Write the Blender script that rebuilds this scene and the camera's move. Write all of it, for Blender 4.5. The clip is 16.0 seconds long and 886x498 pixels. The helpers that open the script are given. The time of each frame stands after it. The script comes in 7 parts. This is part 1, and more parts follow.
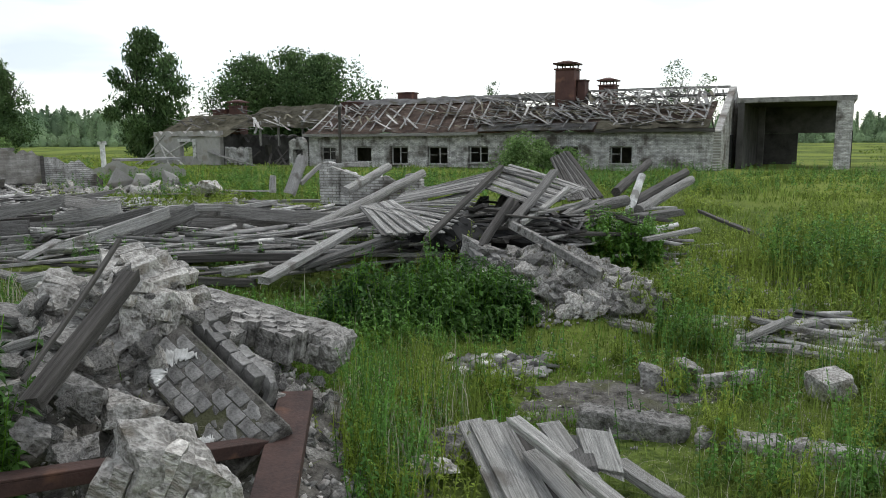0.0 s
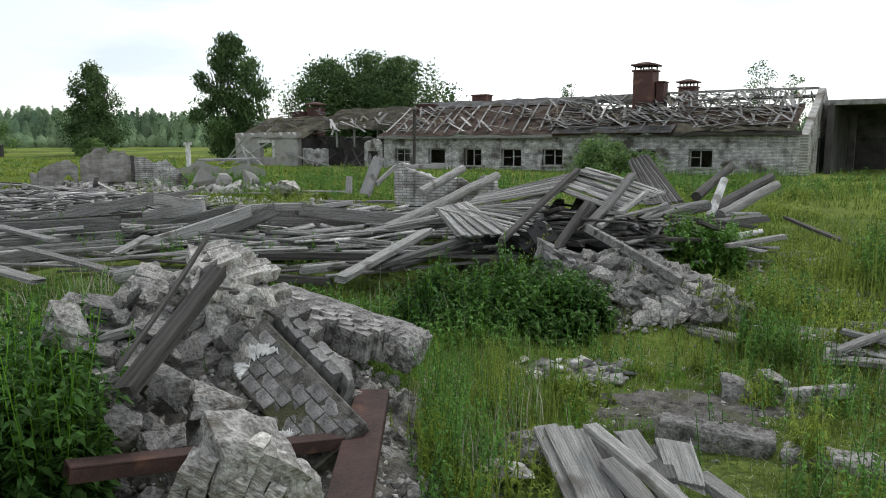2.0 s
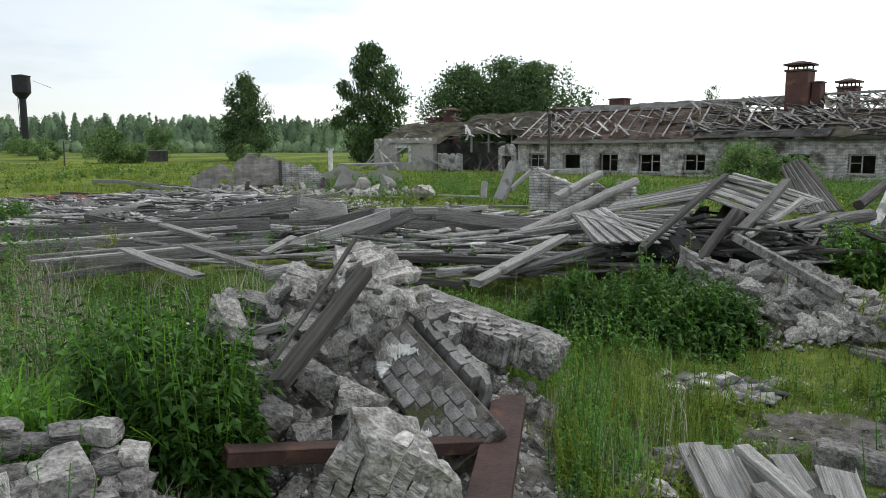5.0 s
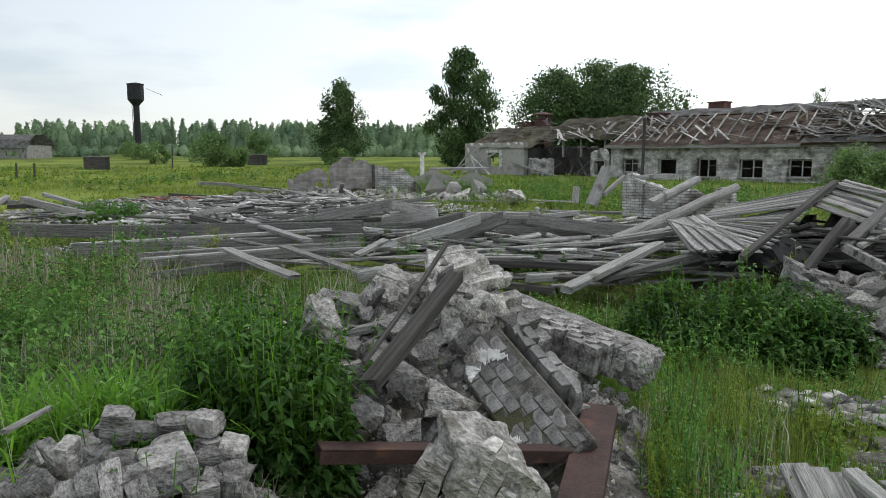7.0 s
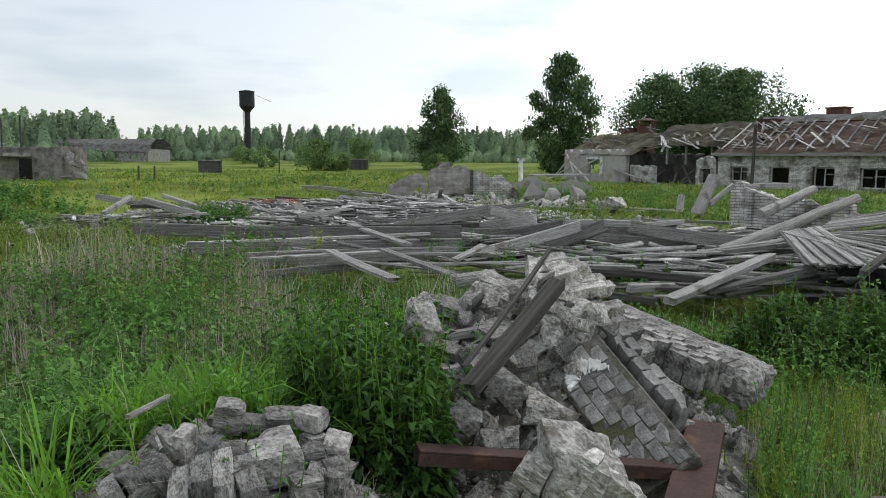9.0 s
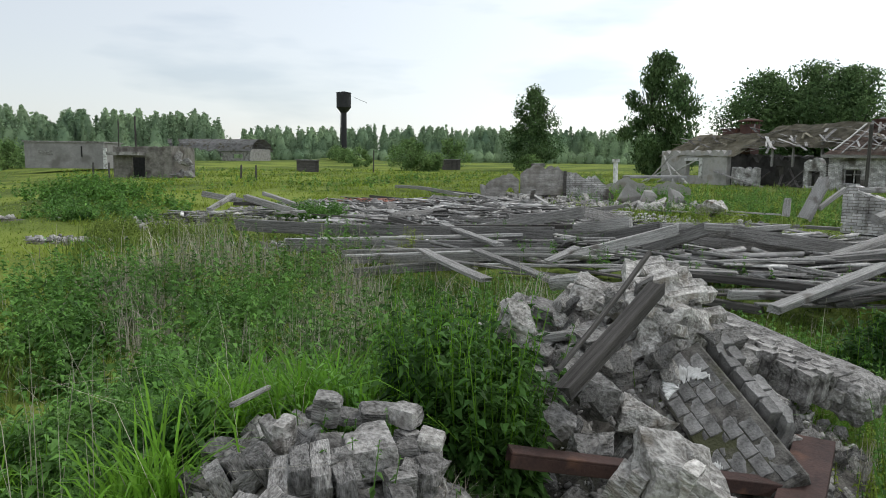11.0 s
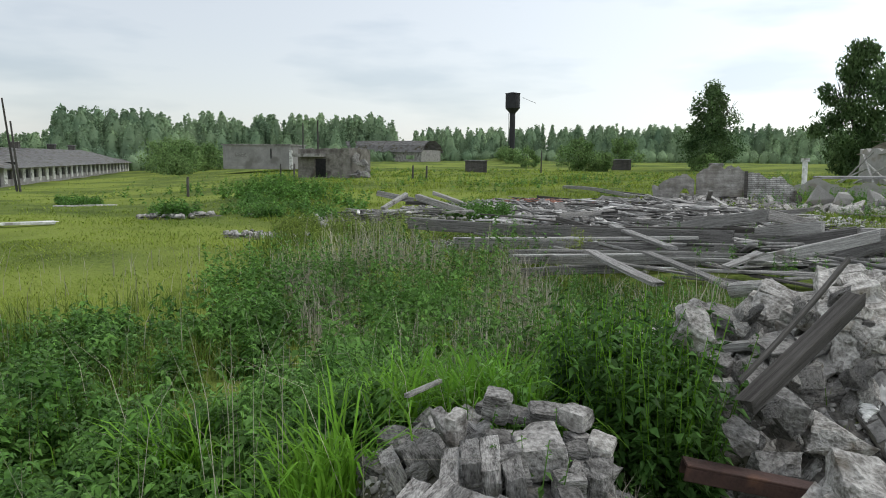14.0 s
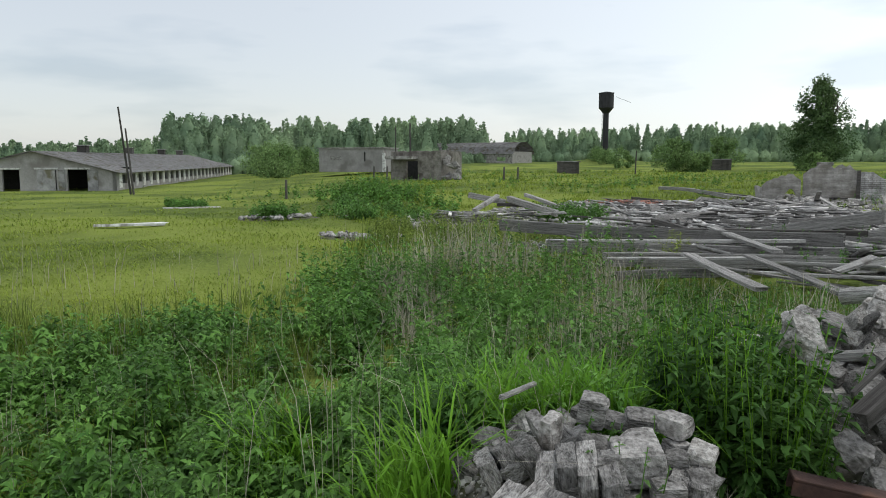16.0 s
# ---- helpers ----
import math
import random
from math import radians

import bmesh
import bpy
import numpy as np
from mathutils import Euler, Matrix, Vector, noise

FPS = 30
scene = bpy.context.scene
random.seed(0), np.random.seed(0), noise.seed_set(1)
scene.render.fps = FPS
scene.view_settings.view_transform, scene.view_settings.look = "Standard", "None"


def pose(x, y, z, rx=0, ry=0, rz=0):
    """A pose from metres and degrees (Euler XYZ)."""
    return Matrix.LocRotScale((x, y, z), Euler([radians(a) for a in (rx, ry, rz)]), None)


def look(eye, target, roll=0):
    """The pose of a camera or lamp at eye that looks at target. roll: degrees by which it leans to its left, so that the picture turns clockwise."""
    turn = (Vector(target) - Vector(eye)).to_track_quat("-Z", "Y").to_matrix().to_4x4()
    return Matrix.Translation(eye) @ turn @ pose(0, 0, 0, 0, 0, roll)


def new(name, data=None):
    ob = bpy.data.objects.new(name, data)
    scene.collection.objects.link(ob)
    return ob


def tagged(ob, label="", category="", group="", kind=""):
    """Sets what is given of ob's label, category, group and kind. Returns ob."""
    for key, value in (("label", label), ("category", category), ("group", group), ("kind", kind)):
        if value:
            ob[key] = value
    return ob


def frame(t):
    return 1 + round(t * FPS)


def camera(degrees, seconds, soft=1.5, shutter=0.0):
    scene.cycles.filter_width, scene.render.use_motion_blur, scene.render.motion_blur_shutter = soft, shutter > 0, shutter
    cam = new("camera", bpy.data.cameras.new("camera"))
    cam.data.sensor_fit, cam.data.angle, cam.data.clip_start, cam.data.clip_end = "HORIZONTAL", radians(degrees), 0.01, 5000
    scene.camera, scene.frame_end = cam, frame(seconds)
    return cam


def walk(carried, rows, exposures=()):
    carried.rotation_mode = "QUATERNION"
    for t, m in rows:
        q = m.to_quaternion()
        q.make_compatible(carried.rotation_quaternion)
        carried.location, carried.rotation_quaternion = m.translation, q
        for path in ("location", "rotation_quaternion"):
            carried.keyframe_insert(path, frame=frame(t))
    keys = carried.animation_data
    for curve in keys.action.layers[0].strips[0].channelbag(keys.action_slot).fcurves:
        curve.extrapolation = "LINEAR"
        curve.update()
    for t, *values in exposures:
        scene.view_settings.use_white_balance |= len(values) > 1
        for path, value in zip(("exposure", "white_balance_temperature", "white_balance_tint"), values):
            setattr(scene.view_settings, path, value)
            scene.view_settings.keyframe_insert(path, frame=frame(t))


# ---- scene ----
# the camera: panned by hand from one stance, drifting a little
cam = camera(62.12, 16.0, soft=0.95)
PATH = [
    (0.0, -0.002, 0.004, 2.006, 81.69, 0.31, 1.07),
    (0.5, -0.010, 0.012, 2.004, 81.55, 0.31, 2.16),
    (1.0, -0.021, 0.012, 2.003, 81.65, 0.16, 3.63),
    (1.5, -0.032, 0.009, 2.004, 81.70, 0.03, 5.30),
    (2.0, -0.043, 0.015, 2.001, 81.88, 0.03, 6.70),
    (2.5, -0.056, 0.009, 2.001, 81.93, 0.19, 8.67),
    (3.0, -0.067, 0.028, 1.998, 82.11, 0.05, 10.46),
    (5.5, -0.108, 0.022, 1.996, 82.36, 0.19, 18.87),
    (6.0, -0.108, 0.024, 1.997, 82.41, 0.15, 20.84),
    (6.5, -0.113, 0.023, 1.999, 82.33, 0.01, 22.26),
    (7.0, -0.120, 0.018, 1.998, 82.64, 0.00, 23.94),
    (7.5, -0.131, 0.015, 1.997, 82.79, -0.08, 25.81),
    (8.0, -0.138, 0.013, 1.998, 82.89, -0.16, 28.00),
    (8.5, -0.142, 0.005, 1.996, 83.04, -0.31, 29.70),
    (9.0, -0.148, 0.006, 1.995, 83.07, -0.42, 31.52),
    (11.5, -0.177, -0.009, 1.991, 82.95, -0.75, 40.50),
    (12.0, -0.174, -0.022, 1.995, 82.91, -0.70, 42.58),
    (12.5, -0.182, -0.030, 1.991, 83.10, -0.40, 45.00),
    (13.0, -0.184, -0.033, 1.991, 82.80, -0.23, 47.35),
    (13.5, -0.189, -0.029, 1.989, 82.81, -0.16, 49.50),
    (14.0, -0.188, -0.032, 1.989, 82.94, -0.44, 51.51),
    (14.5, -0.171, -0.051, 2.000, 82.85, -0.30, 53.16),
    (15.0, -0.187, -0.045, 1.992, 82.81, -0.24, 54.67),
    (15.5, -0.182, -0.058, 1.995, 82.95, -0.26, 56.63),
    (16.0, -0.186, -0.060, 1.993, 83.05, 0.08, 58.53),
]
walk(cam, [(t, pose(x, y, z, rx, ry, rz)) for t, x, y, z, rx, ry, rz in PATH])

# ---- sky and light ----
world = bpy.data.worlds.new("world")
scene.world = world
world.use_nodes = True
wn, wl = world.node_tree.nodes, world.node_tree.links
wn.clear()
w_out = wn.new("ShaderNodeOutputWorld")
w_sky = wn.new("ShaderNodeTexSky")
w_sky.sky_type = "NISHITA"
w_sky.sun_disc = False
w_sky.sun_elevation, w_sky.sun_rotation = radians(52), radians(25)
w_coord = wn.new("ShaderNodeTexCoord")
w_map = wn.new("ShaderNodeMapping")
w_map.inputs["Scale"].default_value = (1.0, 1.0, 4.5)
w_noise = wn.new("ShaderNodeTexNoise")
w_noise.inputs["Scale"].default_value, w_noise.inputs["Detail"].default_value = 3.4, 4.0
w_ramp = wn.new("ShaderNodeValToRGB")
w_ramp.color_ramp.elements[0].position, w_ramp.color_ramp.elements[0].color = 0.34, (0.78, 0.84, 0.9, 1)
w_ramp.color_ramp.elements[1].position, w_ramp.color_ramp.elements[1].color = 0.5, (1.02, 1.05, 1.07, 1)
w_a = wn.new("ShaderNodeBackground")
w_a.inputs["Strength"].default_value = 0.05
w_b = wn.new("ShaderNodeBackground")
w_b.inputs["Strength"].default_value = 0.88
w_add = wn.new("ShaderNodeAddShader")
wl.new(w_coord.outputs["Generated"], w_map.inputs["Vector"])
wl.new(w_map.outputs["Vector"], w_noise.inputs["Vector"])
wl.new(w_noise.outputs["Fac"], w_ramp.inputs["Fac"])
wl.new(w_sky.outputs["Color"], w_a.inputs["Color"])
w_sep = wn.new("ShaderNodeSeparateXYZ")
w_side = wn.new("ShaderNodeMapRange")
w_side.inputs["From Min"].default_value, w_side.inputs["From Max"].default_value = -1.0, -0.3
w_side.inputs["To Min"].default_value, w_side.inputs["To Max"].default_value = 0.57, 1.0
w_mul = wn.new("ShaderNodeMix")
w_mul.data_type, w_mul.blend_type = "RGBA", "MULTIPLY"
w_mul.inputs[0].default_value = 1.0
wl.new(w_coord.outputs["Generated"], w_sep.inputs[0])
wl.new(w_sep.outputs["X"], w_side.inputs["Value"])
wl.new(w_ramp.outputs["Color"], w_mul.inputs[6])
wl.new(w_side.outputs[0], w_mul.inputs[7])
wl.new(w_mul.outputs[2], w_b.inputs["Color"])
wl.new(w_a.outputs[0], w_add.inputs[0])
wl.new(w_b.outputs[0], w_add.inputs[1])
wl.new(w_add.outputs[0], w_out.inputs["Surface"])

sun = new("sun", bpy.data.lights.new("sun", "SUN"))
sun.data.energy, sun.data.angle, sun.data.color = 1.2, radians(25), (1.0, 0.96, 0.9)
sun.matrix_world = look((0, 0, 60), (-15, -35, 0))


# ---- materials ----
def mat(name, dark, light, scale=6.0, stretch=(1, 1, 1), rough=0.85, bump=0.4, spots=None, spot_scale=2.0, spot_at=0.6,
        metal=0.0, vary=0.18, island=False, fine=40.0, translucent=0.0, grain=0.35, depth=0.02, spec=0.3):
    """A weathered surface: two noises between dark and light, spots of a third colour, bump, and a random tone per object or island."""
    m = bpy.data.materials.new(name)
    m.use_nodes = True
    n, k = m.node_tree.nodes, m.node_tree.links
    b = n["Principled BSDF"]
    b.inputs["Roughness"].default_value, b.inputs["Metallic"].default_value = rough, metal
    b.inputs["Specular IOR Level"].default_value = spec
    co = n.new("ShaderNodeTexCoord")
    mp = n.new("ShaderNodeMapping")
    mp.inputs["Scale"].default_value = stretch
    k.new(co.outputs["Object"], mp.inputs["Vector"])
    t1 = n.new("ShaderNodeTexNoise")
    t1.inputs["Scale"].default_value, t1.inputs["Detail"].default_value, t1.inputs["Roughness"].default_value = scale, 7, 0.65
    t2 = n.new("ShaderNodeTexNoise")
    t2.inputs["Scale"].default_value, t2.inputs["Detail"].default_value = fine, 4
    k.new(mp.outputs[0], t1.inputs["Vector"])
    k.new(mp.outputs[0], t2.inputs["Vector"])
    r = n.new("ShaderNodeValToRGB")
    r.color_ramp.elements[0].position, r.color_ramp.elements[0].color = 0.32, (*dark, 1)
    r.color_ramp.elements[1].position, r.color_ramp.elements[1].color = 0.68, (*light, 1)
    add = n.new("ShaderNodeMath")
    add.operation = "MULTIPLY_ADD"
    add.inputs[1].default_value, add.inputs[2].default_value = grain, -grain / 2
    k.new(t2.outputs["Fac"], add.inputs[0])
    sm = n.new("ShaderNodeMath")
    sm.operation = "ADD"
    k.new(t1.outputs["Fac"], sm.inputs[0])
    k.new(add.outputs[0], sm.inputs[1])
    k.new(sm.outputs[0], r.inputs["Fac"])
    col = r.outputs["Color"]
    if spots:
        t3 = n.new("ShaderNodeTexNoise")
        t3.inputs["Scale"].default_value, t3.inputs["Detail"].default_value = spot_scale, 6
        k.new(co.outputs["Object"], t3.inputs["Vector"])
        r3 = n.new("ShaderNodeValToRGB")
        r3.color_ramp.elements[0].position, r3.color_ramp.elements[1].position = spot_at - 0.06, spot_at + 0.06
        k.new(t3.outputs["Fac"], r3.inputs["Fac"])
        mx = n.new("ShaderNodeMix")
        mx.data_type = "RGBA"
        mx.inputs["B"].default_value = (*spots, 1)
        mx.inputs[7].default_value = (*spots, 1)
        k.new(r3.outputs["Color"], mx.inputs[0])
        k.new(col, mx.inputs[6])
        col = mx.outputs[2]
    hsv = n.new("ShaderNodeHueSaturation")
    rnd = n.new("ShaderNodeNewGeometry").outputs["Random Per Island"] if island else n.new("ShaderNodeObjectInfo").outputs["Random"]
    mr = n.new("ShaderNodeMapRange")
    mr.inputs["To Min"].default_value, mr.inputs["To Max"].default_value = 1 - vary, 1 + vary
    k.new(rnd, mr.inputs["Value"])
    k.new(mr.outputs[0], hsv.inputs["Value"])
    k.new(col, hsv.inputs["Color"])
    k.new(hsv.outputs[0], b.inputs["Base Color"])
    if bump:
        bp = n.new("ShaderNodeBump")
        bp.inputs["Strength"].default_value, bp.inputs["Distance"].default_value = bump, depth
        k.new(sm.outputs[0], bp.inputs["Height"])
        k.new(bp.outputs[0], b.inputs["Normal"])
    if translucent:
        tr = n.new("ShaderNodeBsdfTranslucent")
        k.new(hsv.outputs[0], tr.inputs["Color"])
        ms = n.new("ShaderNodeMixShader")
        ms.inputs[0].default_value = translucent
        k.new(b.outputs[0], ms.inputs[1])
        k.new(tr.outputs[0], ms.inputs[2])
        k.new(ms.outputs[0], n["Material Output"].inputs["Surface"])
    return m


def brick_mat(name, dark, light, mortar, length=0.25, height=0.075, axis="xz", stain=(0.16, 0.14, 0.12)):
    """Old brickwork: courses with recessed mortar and stains."""
    m = mat(name, dark, light, scale=2.5, fine=25, bump=0, spots=stain, spot_scale=0.9, spot_at=0.58)
    n, k = m.node_tree.nodes, m.node_tree.links
    b = n["Principled BSDF"]
    old = b.inputs["Base Color"].links[0].from_socket
    co = n.new("ShaderNodeTexCoord")
    sep = n.new("ShaderNodeSeparateXYZ")
    com = n.new("ShaderNodeCombineXYZ")
    k.new(co.outputs["Object"], sep.inputs[0])
    k.new(sep.outputs[axis[0].upper()], com.inputs["X"])
    k.new(sep.outputs[axis[1].upper()], com.inputs["Y"])
    bt = n.new("ShaderNodeTexBrick")
    bt.inputs["Scale"].default_value = 1.0
    bt.inputs["Brick Width"].default_value, bt.inputs["Row Height"].default_value = length, height
    bt.inputs["Mortar Size"].default_value = 0.009
    bt.inputs["Color1"].default_value, bt.inputs["Color2"].default_value = (0.75, 0.75, 0.75, 1), (1.15, 1.15, 1.15, 1)
    bt.inputs["Mortar"].default_value = (*mortar, 1)
    k.new(com.outputs[0], bt.inputs["Vector"])
    mx = n.new("ShaderNodeMix")
    mx.data_type, mx.blend_type = "RGBA", "MULTIPLY"
    mx.inputs[0].default_value = 1.0
    k.new(old, mx.inputs[6])
    k.new(bt.outputs["Color"], mx.inputs[7])
    k.new(mx.outputs[2], b.inputs["Base Color"])
    bp = n.new("ShaderNodeBump")
    bp.inputs["Strength"].default_value, bp.inputs["Distance"].default_value = 0.8, 0.012
    bp.invert = True
    k.new(bt.outputs["Fac"], bp.inputs["Height"])
    k.new(bp.outputs[0], b.inputs["Normal"])
    return m


M_WOOD = mat("grey_wood", (0.1, 0.095, 0.088), (0.38, 0.37, 0.35), scale=5, stretch=(0.25, 14, 14), bump=0.9, vary=0.42, grain=0.6)
M_WOOD_DARK = mat("dark_wood", (0.026, 0.023, 0.02), (0.115, 0.108, 0.1), scale=4, stretch=(0.3, 9, 9), bump=0.8, vary=0.3)
M_WOOD_PALE = mat("pale_wood", (0.2, 0.192, 0.178), (0.6, 0.59, 0.56), scale=5, stretch=(0.25, 14, 14), bump=1.0, vary=0.25, spots=(0.2, 0.185, 0.165), spot_scale=3.2, spot_at=0.66, grain=0.6)
M_WOOD_WARM = mat("orange_wood", (0.2, 0.09, 0.035), (0.45, 0.2, 0.07), scale=5, stretch=(0.35, 8, 8), vary=0.2)
M_STONE = mat("broken_masonry", (0.085, 0.08, 0.073), (0.45, 0.435, 0.41), scale=7, bump=1.0, fine=45, vary=0.38, spots=(0.075, 0.067, 0.056), spot_scale=7, spot_at=0.64, grain=0.55, depth=0.04)
M_PALE_STONE = mat("pale_masonry", (0.17, 0.158, 0.14), (0.66, 0.64, 0.6), scale=8, bump=1.0, fine=50, vary=0.24, spots=(0.16, 0.13, 0.095), spot_scale=5, spot_at=0.63, grain=0.6, depth=0.04)
# grit colour, also lowered to paint shade into the gaps between timbers
M_GRIT = mat("grit", (0.028, 0.025, 0.022), (0.165, 0.156, 0.14), scale=11, bump=1.0, fine=70, vary=0.1, spots=(0.06, 0.062, 0.03), spot_scale=3, spot_at=0.58)
M_CHIPS = mat("chips", (0.11, 0.105, 0.096), (0.48, 0.465, 0.44), scale=6, bump=0.7, vary=0.5, island=True)
M_BRICK = mat("grey_brick", (0.075, 0.071, 0.065), (0.36, 0.35, 0.33), scale=9, stretch=(1, 1, 3), bump=1.0, fine=55, vary=0.35, spots=(0.42, 0.42, 0.4), spot_scale=5, spot_at=0.66, grain=0.6, depth=0.03)
M_RUST = mat("rusty_steel", (0.024, 0.014, 0.012), (0.068, 0.037, 0.03), scale=4, rough=0.75, bump=0.35, fine=60, spots=(0.11, 0.055, 0.035), spot_scale=5, spot_at=0.68)
M_CHIM = mat("rusty_sheet", (0.055, 0.028, 0.024), (0.11, 0.055, 0.045), scale=1.2, rough=0.75, bump=0.2, spots=(0.16, 0.08, 0.055), spot_scale=1.4, spot_at=0.62)
M_CONC = mat("concrete", (0.15, 0.145, 0.135), (0.37, 0.36, 0.34), scale=2.5, bump=0.8, fine=45, vary=0.15, spots=(0.11, 0.105, 0.09), spot_scale=2.2, spot_at=0.6, grain=0.5)
# concrete darkened in its colour to stand for the shade indoors
M_CONC_SHADED = mat("shaded_concrete", (0.03, 0.028, 0.026), (0.11, 0.105, 0.098), scale=1.0, bump=0.3)
M_MASONRY = brick_mat("coursed_masonry", (0.1, 0.096, 0.088), (0.4, 0.39, 0.37), (0.62, 0.6, 0.56), length=0.125, height=0.078, stain=(0.07, 0.062, 0.053))
M_BRICK_DARK = mat("sooty_brick", (0.1, 0.097, 0.092), (0.27, 0.265, 0.255), scale=12, bump=0.9, fine=60, vary=0.3)
M_RED = mat("red_brick", (0.16, 0.065, 0.045), (0.32, 0.15, 0.11), scale=6, bump=0.6, vary=0.4, island=True)
M_WALL = brick_mat("white_brickwork", (0.2, 0.195, 0.185), (0.72, 0.71, 0.69), (0.42, 0.4, 0.37), stain=(0.12, 0.108, 0.095))
M_WALL_END = brick_mat("white_brickwork_end", (0.28, 0.275, 0.26), (0.55, 0.54, 0.51), (0.5, 0.48, 0.45), axis="yz")
M_PLASTER = mat("plaster", (0.24, 0.23, 0.215), (0.42, 0.41, 0.39), scale=1.2, bump=0.5, spots=(0.26, 0.235, 0.205), spot_scale=1.2, spot_at=0.6, grain=0.5)
M_SLATE = mat("roof_slate", (0.15, 0.148, 0.145), (0.34, 0.335, 0.33), scale=1.5, bump=0.3, fine=18, vary=0.2, spots=(0.13, 0.12, 0.08), spot_scale=1.2, spot_at=0.6)
M_ROOF = mat("brown_boards", (0.075, 0.05, 0.04), (0.2, 0.145, 0.115), scale=1.5, stretch=(1, 1, 1), bump=0.4, fine=14, spots=(0.24, 0.2, 0.17), spot_scale=0.8, spot_at=0.6)
M_SHED = mat("brown_grey_brick", (0.1, 0.092, 0.08), (0.26, 0.245, 0.22), scale=2, bump=0.5, fine=9, spots=(0.08, 0.07, 0.06), spot_scale=1.2, spot_at=0.6)
M_RUIN = brick_mat("plaster_over_brick", (0.15, 0.14, 0.125), (0.38, 0.365, 0.34), (0.9, 0.9, 0.88), stain=(0.16, 0.145, 0.12))
M_BARN = mat("grey_render", (0.2, 0.195, 0.185), (0.32, 0.31, 0.3), scale=0.7, bump=0.3, fine=6, spots=(0.17, 0.16, 0.15), spot_scale=0.5, spot_at=0.6)
# near-black painted for unlit interiors; the downpipe wears it as plain colour
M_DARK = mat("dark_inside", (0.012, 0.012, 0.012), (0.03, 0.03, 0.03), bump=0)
M_IRON = mat("dark_iron", (0.012, 0.012, 0.014), (0.03, 0.03, 0.033), scale=1.0, rough=0.6, bump=0.1)
M_FRAME = mat("old_paint", (0.2, 0.2, 0.19), (0.5, 0.5, 0.48), scale=8, bump=0.2)
M_WHITE = mat("whitewash", (0.42, 0.42, 0.4), (0.72, 0.72, 0.7), scale=5, bump=0.4, spots=(0.26, 0.25, 0.23), spot_scale=4, spot_at=0.58)
M_GROUND = mat("meadow_ground", (0.052, 0.077, 0.022), (0.15, 0.195, 0.048), scale=0.5, bump=1.0, fine=14, vary=0.0, spots=(0.182, 0.226, 0.05), spot_scale=0.09, spot_at=0.52, grain=0.9, depth=0.06, spec=0.02)
M_GRASS = mat("grass_blades", (0.085, 0.14, 0.025), (0.24, 0.31, 0.068), scale=0.5, bump=0, vary=0.5, island=True, rough=0.6, translucent=0.4, spec=0.1)
M_MEADOW = mat("mown_grass", (0.125, 0.195, 0.032), (0.27, 0.33, 0.055), scale=0.2, bump=0, vary=0.4, island=True, rough=0.7, translucent=0.4, spec=0.05)
M_HERB = mat("yellow_green_herbs", (0.1, 0.165, 0.022), (0.27, 0.34, 0.06), scale=0.7, bump=0, vary=0.45, island=True, rough=0.6, translucent=0.4, spec=0.1)
M_LUSH = mat("lush_blades", (0.07, 0.2, 0.015), (0.19, 0.38, 0.04), scale=0.5, bump=0, vary=0.4, island=True, rough=0.5, translucent=0.45, spec=0.1)
M_DRY = mat("dry_stalks", (0.27, 0.25, 0.195), (0.5, 0.47, 0.37), scale=0.8, bump=0, vary=0.35, island=True, translucent=0.25, spec=0.1)
M_NETTLE = mat("nettle_leaves", (0.046, 0.122, 0.022), (0.155, 0.305, 0.065), scale=1.5, bump=0, vary=0.5, island=True, rough=0.5, translucent=0.35, spec=0.15)
# deep green broad leaves, darkened further for the shade inside dense bushes
M_BROAD = mat("shaded_broad_leaves", (0.026, 0.075, 0.018), (0.095, 0.195, 0.045), scale=1.5, bump=0, vary=0.5, island=True, rough=0.5, translucent=0.33, spec=0.12)
M_LEAF = mat("tree_leaves", (0.05, 0.1, 0.04), (0.14, 0.215, 0.085), scale=0.3, bump=0, vary=0.5, island=True, rough=0.6, translucent=0.45, spec=0.1)
# paler and greyer than real leaves: the distance haze is in the colour
M_LEAF_FAR = mat("hazy_forest_leaves", (0.13, 0.205, 0.13), (0.33, 0.44, 0.25), scale=0.07, bump=0, vary=0.3, island=True, rough=0.8, translucent=0.35, spec=0.05)
M_BUSH = mat("willow_leaves", (0.1, 0.18, 0.06), (0.24, 0.35, 0.13), scale=0.4, bump=0, vary=0.45, island=True, rough=0.6, translucent=0.45, spec=0.1)
M_BARK = mat("bark", (0.03, 0.027, 0.024), (0.09, 0.085, 0.075), scale=3, bump=0.5)
M_MOSS = mat("mossy_boards", (0.075, 0.07, 0.04), (0.22, 0.2, 0.15), scale=1.6, bump=0.5, fine=20, vary=0.25)


# ---- mesh helpers ----
def part(name, geo, material, parent=None, label="", smooth=False):
    """One mesh object from a bmesh or a mesh, under a thing or on its own."""
    if isinstance(geo, bmesh.types.BMesh):
        me = bpy.data.meshes.new(name)
        geo.to_mesh(me)
        geo.free()
    else:
        me = geo
    if material and not me.materials:
        me.materials.append(material)
    if smooth:
        me.polygons.foreach_set("use_smooth", [True] * len(me.polygons))
    ob = new(name, me)
    ob.parent = parent
    return tagged(ob, label)


def thing(name, label, category, m=None, group="", kind=""):
    ob = new(name)
    ob.empty_display_size = 0.2
    if m is not None:
        ob.matrix_world = m
    return tagged(ob, label, category, group, kind)


